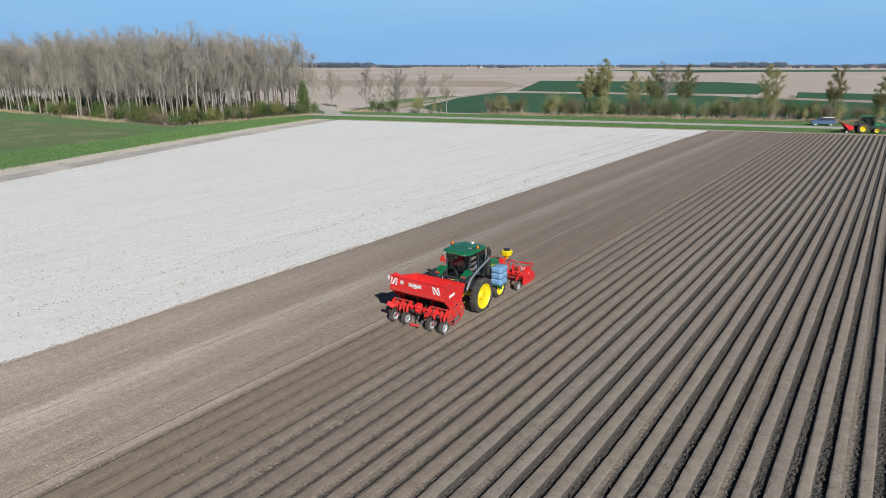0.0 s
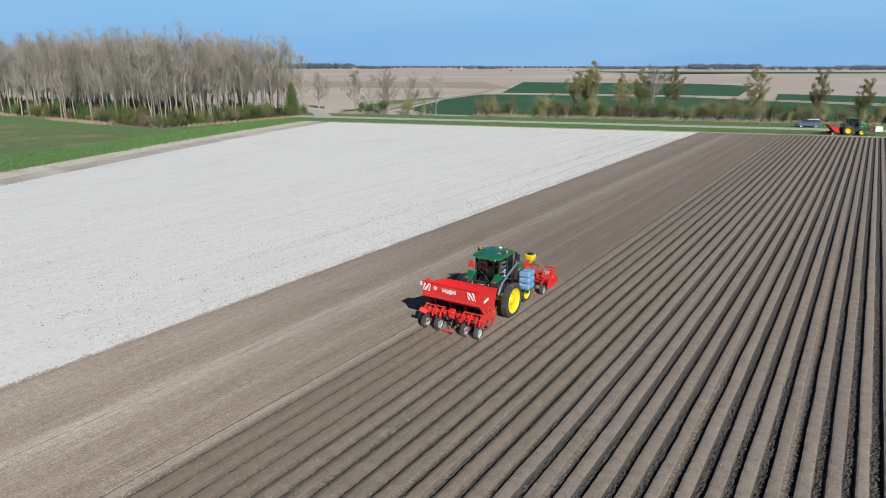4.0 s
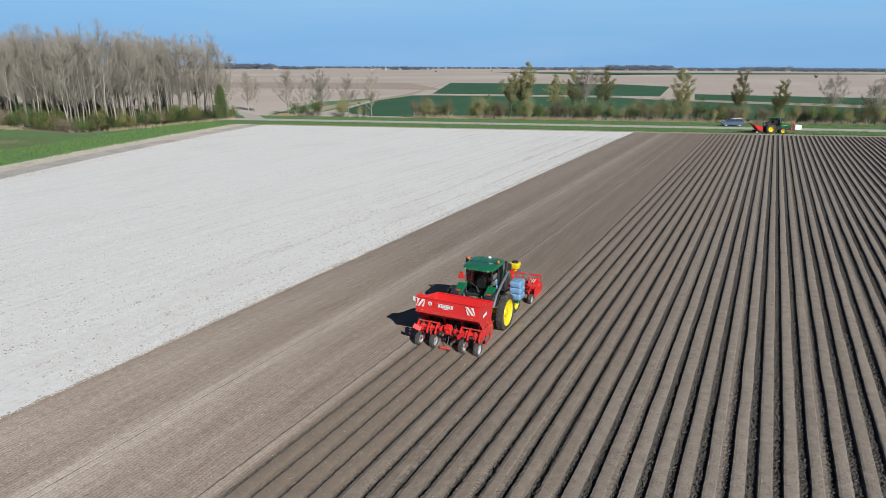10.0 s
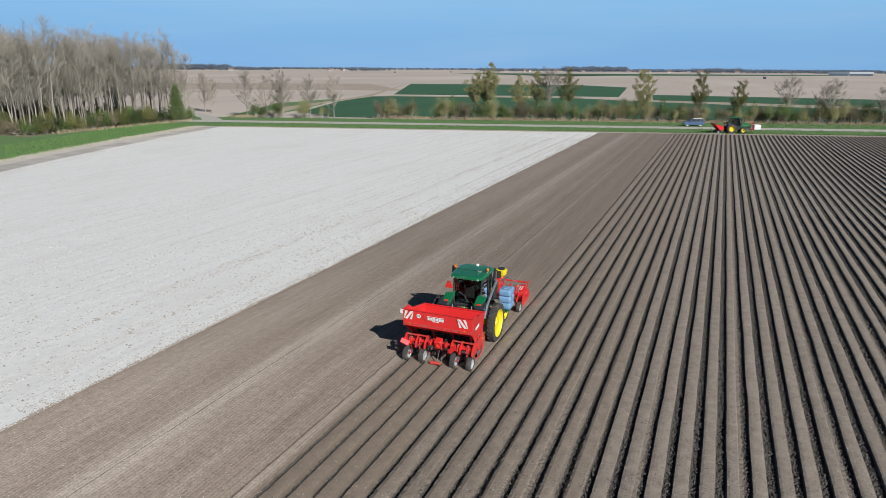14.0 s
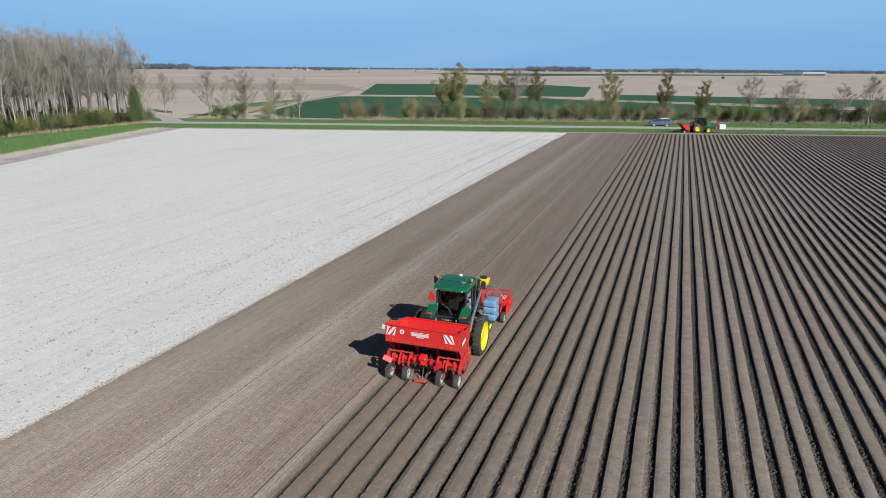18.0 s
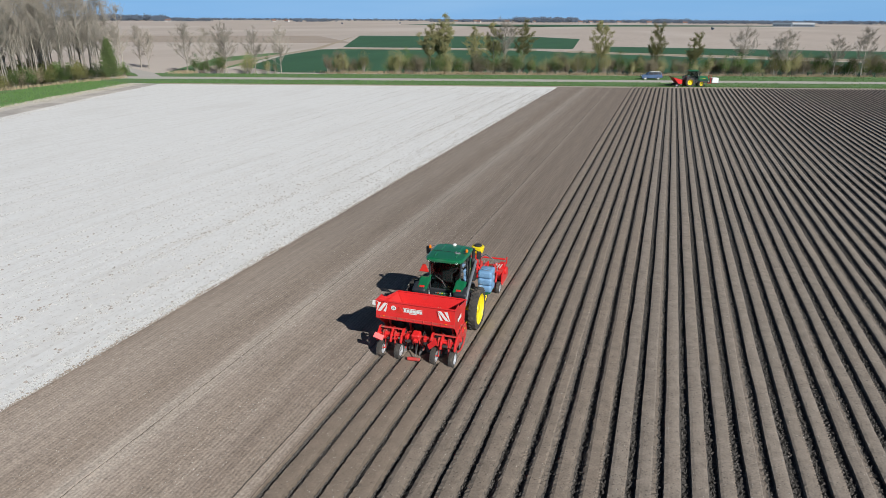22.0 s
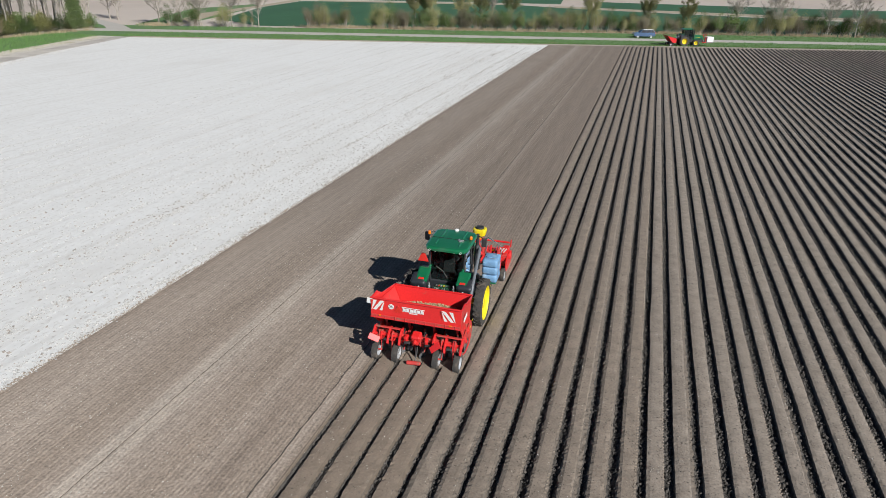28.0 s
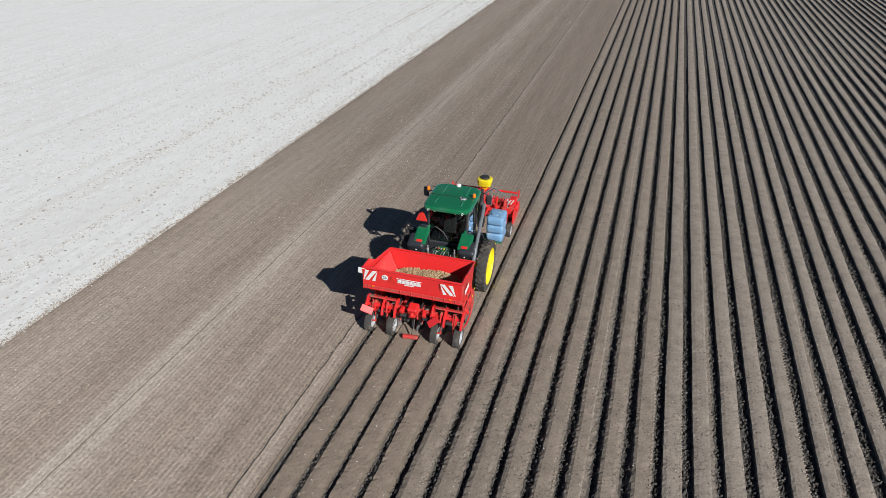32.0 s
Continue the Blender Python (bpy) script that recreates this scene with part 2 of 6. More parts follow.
    mpd.inputs["Scale"].default_value = (8.0, 4.5, 0.0)
    ln.new(pos, mpd.inputs["Vector"])
    dim = nd.new("ShaderNodeTexVoronoi")
    dim.inputs["Scale"].default_value, dim.inputs["Randomness"].default_value = 1.0, 0.55
    ln.new(mpd.outputs[0], dim.inputs["Vector"])
    hgt = nd.new("ShaderNodeMath")
    hgt.operation = "MULTIPLY_ADD"
    ln.new(dim.outputs["Distance"], hgt.inputs[0])
    hgt.inputs[1].default_value = -0.11
    ln.new(add.outputs[0], hgt.inputs[2])
    b_ = nd.new("ShaderNodeBump")
    b_.inputs["Strength"].default_value, b_.inputs["Distance"].default_value = 1.0, 0.018
    ln.new(hgt.outputs[0], b_.inputs["Height"])
    ln.new(b_.outputs[0], bsdf.inputs["Normal"])
    return m


SOIL_A, SOIL_B, SOIL_C = (0.247, 0.197, 0.159), (0.334, 0.277, 0.231), (0.382, 0.326, 0.276)
SOIL_H = (0.308, 0.252, 0.207)
SOIL_M = (0.274, 0.221, 0.178)
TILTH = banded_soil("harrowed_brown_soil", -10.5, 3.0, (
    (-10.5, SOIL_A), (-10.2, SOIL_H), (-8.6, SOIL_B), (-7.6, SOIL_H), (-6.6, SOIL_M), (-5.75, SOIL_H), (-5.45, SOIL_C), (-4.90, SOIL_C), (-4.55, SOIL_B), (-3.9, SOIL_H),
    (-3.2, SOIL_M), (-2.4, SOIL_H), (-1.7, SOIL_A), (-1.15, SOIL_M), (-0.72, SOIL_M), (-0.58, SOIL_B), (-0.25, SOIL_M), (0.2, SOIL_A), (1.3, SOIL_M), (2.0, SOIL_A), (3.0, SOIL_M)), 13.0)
RIDGE = material("dry_ridge_soil", (0.286, 0.234, 0.188), (0.160, 0.130, 0.104), 2.2, 17.0, 0.95, 0.014, jitter=0.06, speck=(0.105, 0.087, 0.071), speck_scale=14.0, speck_at=0.64)
FRESH = material("fresh_ridge_soil", (0.272, 0.215, 0.167), (0.182, 0.144, 0.111), 2.0, 17.0, 0.95, 0.014, speck=(0.11, 0.088, 0.07), speck_scale=13.0, speck_at=0.69)
OLDRIDGE = material("older_drier_ridge_soil", (0.336, 0.284, 0.236), (0.182, 0.152, 0.126), 2.2, 17.0, 0.95, 0.014, jitter=0.06, speck=(0.115, 0.097, 0.080), speck_scale=14.0, speck_at=0.64)
# flank tones lowered: crumb self-shading put in, sunlit slopes held down
FRESHFLANK = material("fresh_crumbly_shaded_flank", (0.172, 0.137, 0.107), (0.104, 0.083, 0.065), 3.0, 15.0, 0.95, 0.02)
FLANK = material("crumbly_shaded_ridge_flank", (0.188, 0.156, 0.128), (0.100, 0.083, 0.068), 3.0, 15.0, 0.95, 0.03, speck=(0.055, 0.046, 0.039), speck_scale=13.0, speck_at=0.63)
# moist clods, with the furrow's shade put into the dark tone as well
MOISTSHADE = material("moist_shaded_furrow_clods", (0.092, 0.083, 0.075), (0.028, 0.0255, 0.023), 5.0, 14.0, 0.9, 0.05, speck=(0.13, 0.117, 0.106), speck_scale=17.0, speck_at=0.64)
HEADLAND = material("headland_soil", (0.50, 0.470, 0.440), (0.30, 0.272, 0.245), 0.45, 3.0, 0.95, 0.10, stretch=(0.6, 1, 1), dirt=(0.60, 0.56, 0.51), dirt_scale=0.13, dirt_at=0.53)
GRASS = material("verge_grass", (0.135, 0.245, 0.090), (0.080, 0.155, 0.052), 0.5, 4.0, 0.9, 0.15, dirt=(0.20, 0.185, 0.085), dirt_scale=0.22, dirt_at=0.60)
PASTURE = material("pasture_grass", (0.150, 0.205, 0.082), (0.085, 0.132, 0.048), 0.35, 1.6, 0.9, 0.08, dirt=(0.205, 0.215, 0.115), dirt_scale=0.12, dirt_at=0.52)
WHEAT = material("winter_wheat", (0.036, 0.120, 0.050), (0.020, 0.078, 0.032), 0.08, 2.0, 0.85, 0.05, stretch=(1, 0.3, 1))
PLAIN = material("far_bare_soil", (0.50, 0.425, 0.37), (0.42, 0.355, 0.305), 0.02, 0.3, 0.95, 0.0, stretch=(1, 0.3, 1), dirt=(0.54, 0.475, 0.42), dirt_scale=0.008, dirt_at=0.5)
ASPHALT = material("lane_asphalt", (0.48, 0.455, 0.42), (0.40, 0.375, 0.34), 0.8, 30.0, 0.9, 0.01)
TRACK = material("sandy_track", (0.42, 0.35, 0.26), (0.32, 0.26, 0.19), 0.5, 6.0, 0.95, 0.03)


# ---- mesh helpers ----
def mesh_of(name, verts, faces, mats, slots=None, smooth=False):
    me = bpy.data.meshes.new(name)
    me.from_pydata(verts, [], faces)
    for m in mats:
        me.materials.append(m)
    if slots is not None:
        me.polygons.foreach_set("material_index", slots)
    if smooth:
        me.polygons.foreach_set("use_smooth", [True] * len(me.polygons))
    me.update()
    return me


def slab(name, outline, z, mat, label, category, depth=0.35):
    """A piece of the ground: a flat polygon with skirts going down."""
    bm = bmesh.new()
    top = [bm.verts.new((x, y, z)) for x, y in outline]
    low = [bm.verts.new((x, y, z - depth)) for x, y in outline]
    bm.faces.new(top)
    for i in range(len(top)):
        j = (i + 1) % len(top)
        bm.faces.new((top[j], top[i], low[i], low[j]))
    bmesh.ops.recalc_face_normals(bm, faces=bm.faces)
    me = bpy.data.meshes.new(name)
    bm.to_mesh(me)
    bm.free()
    me.materials.append(mat)
    return tagged(new(name, me), label, category, kind="structure")


# ---- the ground ----
def end_y(x, off=0.0):
    """The far edge of the field, which is not square to the rows, and lines along it."""
    return 111.0 + 0.31 * x + off


ring = [(4600 * math.cos(a * math.tau / 64), 4600 * math.sin(a * math.tau / 64)) for a in range(64)]
slab("ground", ring, -0.30, PLAIN, "flat bare arable plain reaching the horizon", "ground")

slab("dry_field", [(-10.5, -90), (-10.5, end_y(-10.5)), (-86, end_y(-86)), (-80, 62), (-71, 35), (-59, 4), (-30, -90)], -0.02, DRY,
     "pale dried-out arable field with faint harrow streaks", "field")
slab("headland", [(-59, 4), (-71, 35), (-80, 62), (-86, end_y(-86)), (-92.5, end_y(-92.5, 1)), (-87, 60), (-80, 38), (-68, 6), (-36, -90), (-30, -90)],
     -0.035, HEADLAND, "greyish driven headland strip along the dry field", "field")
slab("headland_rim", [(-92.5, end_y(-92.5, 1)), (-87, 60), (-80, 38), (-68, 6), (-36, -90), (-33, -90), (-63.6, 5.5), (-75.4, 36.6), (-83.0, 61), (-89.0, end_y(-89, 0.6))], -0.031,
     material("pale_rim_soil", (0.62, 0.585, 0.535), (0.46, 0.425, 0.37), 0.7, 4.0, 0.95, 0.06, dirt=(0.40, 0.36, 0.27), dirt_scale=0.3, dirt_at=0.56), "pale crumbly rim between headland and grass", "field")
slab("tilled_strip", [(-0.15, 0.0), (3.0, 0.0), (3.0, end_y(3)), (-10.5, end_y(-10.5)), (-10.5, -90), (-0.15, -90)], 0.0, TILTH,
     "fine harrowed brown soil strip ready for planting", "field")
slab("grass_verge", [(-36, -90), (-68, 6), (-80, 38), (-87, 60), (-92.5, end_y(-92.5, 1)), (-86, end_y(-86)), (220, end_y(220)), (220, end_y(220, 34)),
                     (-100, end_y(-100, 26)), (-140, 96), (-104, 90), (-102, 52), (-240, 50), (-240, -90)], -0.03, GRASS,
     "rough green grass verge with dry tufts", "grass")
slab("end_strip", [(-86, end_y(-86, -1.0)), (220, end_y(220, -1.0)), (220, end_y(220, 0.8)), (-86, end_y(-86, 0.8))], 0.035,
     material("trodden_end_soil", (0.43, 0.375, 0.32), (0.30, 0.255, 0.215), 0.6, 5.0, 0.95, 0.04, dirt=(0.20, 0.22, 0.10), dirt_scale=0.5, dirt_at=0.60), "pale trodden strip along the end of the rows", "field", depth=0.2)
slab("pasture", [(-90, 6), (-87, 38), (-96, 44.5), (-240, 36), (-240, -90), (-60, -90)], -0.015, PASTURE, "short olive pasture with bare patches", "grass")
slab("lane", [(-93, end_y(-93, 11)), (220, end_y(220, 11)), (220, end_y(220, 16)), (-93, end_y(-93, 16)), (-150, end_y(-150, 16)), (-150, end_y(-150, 11))], 0.01, ASPHALT,
     "narrow grey asphalt lane between grass verges", "road")
slab("woodland_floor", [(-102, 52), (-104, 96), (-125, 104), (-240, 110), (-240, 50)], 0.0, material("leaf_litter", (0.235, 0.20, 0.13), (0.12, 0.14, 0.06), 0.5, 6, 0.95, 0.1),
     "brown leaf litter with green undergrowth", "ground")


for nm, pts, mt, lb in (
    ("wheat_field", [(-215, 439), (-88, 473), (-49, 434), (-32, 280), (-48, 277), (-133, 253)], WHEAT, "dark green winter wheat field beyond the tree belt"),
    ("wheat_field", [(-126, 236), (-45, 258), (-15, 243), (58, 224), (240, 215), (240, end_y(240, 33)), (45, end_y(45, 33)), (-26, end_y(-26, 34)), (-81, end_y(-81, 34)), (-100, 132), (-122, 187), (-132, 231)], WHEAT,
     "deep green winter wheat crossed by tramlines behind the trees"),
    ("wheat_field", [(-21, 315), (74, 313), (260, 320), (260, 236), (61, 246), (-15, 258)], WHEAT, "green winter wheat strip below a sandy track"),
    ("wheat_field", [(-569, 1339), (-172, 1515), (300, 1700), (300, 1560), (-131, 1169), (-247, 995)], WHEAT, "distant flat green crop field near the horizon"),
    ("grass_strip", [(-106, 108), (-134, 165), (-134, 200), (-126, 192), (-106, 140), (-98, 114)], GRASS, "grass bank beside a sandy farm track")):
    slab(nm, pts, -0.27, mt, lb, "field", depth=0.02)
for pts in ([(-130, 244), (-47, 271), (-44, 258), (-127, 236)], [(-32, 262), (-15, 257), (62, 245), (260, 235), (260, 222), (59, 231), (-15, 244), (-30, 249)],
            [(-97, 103), (-118, 147), (-128, 195), (-141, 242), (-217, 438), (-205, 409), (-133, 232), (-122, 184), (-110, 143), (-93, 104)]):
    slab("farm_track", pts, -0.262, TRACK, "pale sandy farm track between wheat fields", "track", depth=0.02)
slab("lane", [(-96, end_y(-96, 14.9)), (-101, end_y(-101, 14.9)), (-108, 101), (-126, 113), (-125, 116), (-106, 104.5)], -0.006, ASPHALT,
     "asphalt side lane leaving the junction", "road", depth=0.02)

# ---- the ridged potato field ----
PITCH = 0.75


def ridge_mesh(name, y0, y1, dense, right_soft, seed, dry, rough=1.0, narrow=0.0, flank=None, old=False):
    """One planted ridge between two furrows, crumbly along its flanks. dense: the stretch with fine steps."""
    rnd = random.Random(seed)
    ys, y = [], y0
    while y < y1:
        ys.append(y)
        y += 0.085 if dense[0] <= y < dense[1] else (0.45 if dense[0] - 25 <= y < dense[1] + 35 else 2.0)
    ys.append(y1)
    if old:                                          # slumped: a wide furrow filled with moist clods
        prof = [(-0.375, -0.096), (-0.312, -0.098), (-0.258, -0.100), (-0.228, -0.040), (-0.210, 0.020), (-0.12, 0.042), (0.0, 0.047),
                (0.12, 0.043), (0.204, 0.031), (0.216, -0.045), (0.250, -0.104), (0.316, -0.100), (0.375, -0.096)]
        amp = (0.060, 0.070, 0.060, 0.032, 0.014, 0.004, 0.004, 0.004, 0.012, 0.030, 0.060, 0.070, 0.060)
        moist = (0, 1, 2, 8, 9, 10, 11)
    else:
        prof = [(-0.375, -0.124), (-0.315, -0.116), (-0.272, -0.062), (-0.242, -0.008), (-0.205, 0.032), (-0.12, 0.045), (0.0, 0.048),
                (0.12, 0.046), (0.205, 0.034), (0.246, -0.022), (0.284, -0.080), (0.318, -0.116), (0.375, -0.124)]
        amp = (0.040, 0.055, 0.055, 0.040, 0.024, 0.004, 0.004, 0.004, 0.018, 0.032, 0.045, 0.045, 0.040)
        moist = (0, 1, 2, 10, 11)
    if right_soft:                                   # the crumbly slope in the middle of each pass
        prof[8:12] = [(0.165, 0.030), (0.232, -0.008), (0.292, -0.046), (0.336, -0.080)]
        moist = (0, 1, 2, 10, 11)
    if narrow:                                       # freshly drawn: broad flat top, thin furrow
        prof = [(math.copysign(0.375 - (0.375 - abs(u)) * narrow, u) if abs(u) > 0.12 else u, z) for u, z in prof]
    verts, n = [], len(prof)
    for y in ys:
        fineness = 1.0 if dense[0] <= y < dense[1] else 0.5
        filled = 0.035 if y > 34 else 0.0            # stands in for the thinning far clods; the shallower floor lightens the shade
        for i, (u, z) in enumerate(prof):
            a = amp[i] * rough * fineness
            edge = i in (0, n - 1)
            wob = noise.noise((seed * 7.1, y * 0.35, i * 0.4)) * 0.03
            verts.append((u if edge else u + wob + (rnd.random() - 0.5) * a, y, (z if z > -0.05 else z + filled) + (rnd.random() - 0.5) * a * (1.4 if not edge else 0.6)))
    faces, slots = [], []
    for r in range(len(ys) - 1):
        for i in range(n - 1):
            a = r * n + i
            faces.append((a, a + 1, a + n + 1, a + n))
            # besides the moist floor, these dark faces carry the banks' shade as colour
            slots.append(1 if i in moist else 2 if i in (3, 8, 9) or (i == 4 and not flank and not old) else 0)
    return mesh_of(name, verts, faces, [dry, MOISTSHADE, flank or FLANK], slots)


field = tagged(new("ridged_field"), "planted potato field of parallel soil ridges with dark furrows", "field", kind="structure")
AGE = ((4, 0.82), (8, 0.96), (12, 0.90), (16, 1.04), (24, 1.18), (34, 1.32))     # the furrows have slumped wider with every pass further back
NEAR = {}
for age, (k0, open_by) in enumerate(AGE):
    for kl in range(4):
        NEAR[age, kl] = ridge_mesh("ridge", -70, end_y(0), (-14, 16), kl == 1, 11 + kl * 3 + age * 17, RIDGE if age < 2 else OLDRIDGE, 1.0, open_by, old=age > 1)
FAR = [ridge_mesh("ridge", -50, end_y(0), (30, 30), kl == 1, 40 + kl, OLDRIDGE, 1.0, 1.44, old=True) for kl in range(4)]
for k in range(4, 260):
    age = max(i for i, (k0, open_by) in enumerate(AGE) if k >= k0)
    o = new("ridge", NEAR[age, k % 4] if k < 44 else FAR[k % 4])
    o.location = (PITCH * (k + 0.5), end_y(PITCH * k) - end_y(0), 0)
    o.parent = field
for k in range(4):
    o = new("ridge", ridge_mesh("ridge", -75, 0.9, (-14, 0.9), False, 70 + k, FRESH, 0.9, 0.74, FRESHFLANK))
    o.location = (PITCH * (k + 0.5), 0, 0)
    o.parent = field


def furrow_bank(y0, y1, seed):
    """The outer bank of the first furrow, where the planted rows meet the harrowed strip."""
    rnd = random.Random(seed)
    prof = ((-0.22, -0.006, 0.0), (-0.165, 0.012, 0.006), (-0.125, 0.004, 0.016), (-0.095, -0.045, 0.03), (-0.055, -0.108, 0.03), (0.0, -0.124, 0.02))
    verts, faces, slots = [], [], []
    rows = int((y1 - y0) / 0.09)
    for r in range(rows + 1):
        for u, z, a in prof:
            verts.append((u + (rnd.random() - 0.5) * a, y0 + (y1 - y0) * r / rows, z + (rnd.random() - 0.5) * a))
    for r in range(rows):
        for i in range(5):
            a = r * 6 + i
            faces.append((a, a + 1, a + 7, a + 6))
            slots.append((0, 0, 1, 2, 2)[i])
    return new("ridge", mesh_of("ridge", verts, faces, [FRESH, FRESHFLANK, MOISTSHADE], slots))


furrow_bank(-30, 0.9, 77).parent = field


def part(name, bm, mat, parent, label="", smooth=False):
    me = bpy.data.meshes.new(name)
    bm.to_mesh(me)
    bm.free()
    for m in (mat if isinstance(mat, (list, tuple)) else [mat]):
        me.materials.append(m)
    if smooth:
        me.polygons.foreach_set("use_smooth", [True] * len(me.polygons))
    o = new(name, me)
    if parent is not None:
        o.parent = parent
    if label:
        o["label"] = label
    return o


# ---- trees ----
BARK = material("grey_brown_bark", (0.40, 0.36, 0.305), (0.20, 0.18, 0.155), 1.5, 12, 0.95, 0.02, jitter=0.2)
TWIG = material("bare_twigs", (0.365, 0.328, 0.278), (0.255, 0.229, 0.192), 0.35, 3, 0.95, jitter=0.18)
BUD = material("budding_twigs", (0.31, 0.295, 0.135), (0.21, 0.20, 0.085), 0.5, 3, 0.9, jitter=0.1)
LEAF = material("young_leaves", (0.105, 0.165, 0.04), (0.06, 0.10, 0.025), 0.6, 4, 0.8, jitter=0.3)
DARKLEAF = material("ivy_leaves", (0.050, 0.085, 0.022), (0.025, 0.048, 0.014), 0.6, 4, 0.75, jitter=0.3)
REED = material("dry_reed", (0.43, 0.35, 0.23), (0.30, 0.235, 0.145), 0.5, 5, 0.95)


def limb(verts, faces, a, b, ra, rb, sides=4):
    """A tapered stick from a to b."""
    d = (b - a).normalized()
    u = d.orthogonal().normalized()
    w = d.cross(u)
    s = len(verts)
    for p, r in ((a, ra), (b, rb)):
        for i in range(sides):
            t = math.tau * i / sides
            verts.append(p + (u * math.cos(t) + w * math.sin(t)) * r)
    for i in range(sides):
        j = (i + 1) % sides
        faces.append((s + i, s + j, s + sides + j, s + sides + i))


def leaf(verts, faces, p, size, rnd):
    """A small bent leaf."""
    d = Vector((rnd.gauss(0, 1), rnd.gauss(0, 1), rnd.gauss(0, 1))).normalized()
    u = d.orthogonal().normalized() * size * 0.35
    s = len(verts)
    verts.extend((p, p + d * size * 0.5 + u, p + d * size, p + d * size * 0.5 - u))
    faces.append((s, s + 1, s + 2, s + 3))


def bare_tree(seed, height, spread, twigs=420, crown_from=0.3, leaves=0, twig_mat=None, name="bare_tree", upright=0.55, label="", group="", trunk_r=None, limbs=26, bend=0.014):
    rnd = random.Random(seed)
    root = new(name)
    tv, tf, cv, cf, lv, lf = [], [], [], [], [], []
    r0 = trunk_r or height * 0.010
    pts, p = [Vector((0, 0, -0.3))], Vector((0, 0, -0.3))
    n = 7
    for i in range(n):
        p = p + Vector((rnd.uniform(-1, 1) * height * bend, rnd.uniform(-1, 1) * height * bend, height * 0.94 / n))
        pts.append(p)
    for i, q in enumerate(pts):
        for s in range(6):
            r = r0 * (1 - i / n * 0.88) * (1.35 if i == 0 else 1.0)
            tv.append(q + Vector((math.cos(s * math.tau / 6) * r, math.sin(s * math.tau / 6) * r, 0)))
    for i in range(n):
        for s in range(6):
            a, c = i * 6 + s, i * 6 + (s + 1) % 6
            tf.append((a, c, c + 6, a + 6))
    tips = []
    half = (1 - crown_from) / 2 * height
    for b in range(limbs):                           # main limbs rise to points of an egg-shaped crown
        d = Vector((rnd.gauss(0, 1), rnd.gauss(0, 1), rnd.gauss(0, 1))).normalized() * rnd.uniform(0.45, 0.95)
        wide = spread * (1.0 if d.z < 0.1 else 1.0 - 0.3 * d.z) * rnd.uniform(0.75, 1.12)
        tip = Vector((d.x * wide, d.y * wide, height * crown_from + half + d.z * half))
        out = math.hypot(tip.x, tip.y)
        f = min(max((tip.z - out * (0.6 + upright)) / (height * 0.94), crown_from * 0.7), 0.95)
        k = min(int(f * n), n - 1)
        a = pts[k].lerp(pts[k + 1], f * n - k)
        mid = a.lerp(tip, 0.5) + Vector((rnd.gauss(0, 0.10) * out, rnd.gauss(0, 0.10) * out, -0.08 * out))
        rb = r0 * 0.36 * (1.1 - f)
        limb(cv, cf, a, mid, rb + 0.012, rb * 0.7 + 0.008, 3)
        limb(cv, cf, mid, tip, rb * 0.7 + 0.008, 0.008, 3)
        for q in range(5):                           # each limb forks into a spray of boughs
            s = mid.lerp(tip, rnd.uniform(-0.5, 0.9)) if q else tip.lerp(mid, 0.1)
            way = (tip - a).normalized() + Vector((rnd.gauss(0, 0.6), rnd.gauss(0, 0.6), rnd.gauss(0.25, 0.35)))
            e = s + way.normalized() * rnd.uniform(0.5, 1.1) * height * 0.085
            e.z = min(e.z, height * (1.0 - 0.10 * (math.hypot(e.x, e.y) / spread) ** 2) * rnd.uniform(0.97, 1.0))
            limb(cv, cf, s, e, rb * 0.35 + 0.008, 0.006, 3)
            tips.append((s, s.lerp(e, 0.5), e))
    for i in range(twigs):
        a, mid, tip = rnd.choice(tips)
        f = 0.15 + 0.85 * rnd.random() ** 0.7
        s = (a.lerp(mid, f * 2) if f < 0.5 else mid.lerp(tip, f * 2 - 1))
        d = (tip - a).normalized() * 0.8 + Vector((rnd.gauss(0, 0.7), rnd.gauss(0, 0.7), rnd.gauss(0.3, 0.5)))
        e = s + d.normalized() * rnd.uniform(0.4, 1.1) * height * 0.036
        limb(cv, cf, s, e, 0.013, 0.005, 3)
        e2 = e + (d.normalized() + Vector((rnd.gauss(0, .5), rnd.gauss(0, .5), rnd.gauss(.1, .3)))).normalized() * height * 0.028
        limb(cv, cf, e, e2, 0.009, 0.004, 3)
        if leaves and i % 2 == 0:
            for q in range(leaves):
                leaf(lv, lf, s.lerp(e2, rnd.random()) + Vector((rnd.gauss(0, .12), rnd.gauss(0, .12), rnd.gauss(0, .12))), rnd.uniform(0.07, 0.15), rnd)
    o = new("trunk", mesh_of("trunk", tv, tf, [BARK], smooth=True))
    o.parent = root
    o = new("crown", mesh_of("crown", cv, cf, [twig_mat or TWIG]))
    o.parent = root
    if leaves:
        o = new("leaves", mesh_of("leaves", lv, lf, [BUD]))
        o.parent = root
    return tagged(root, label, "tree", group)


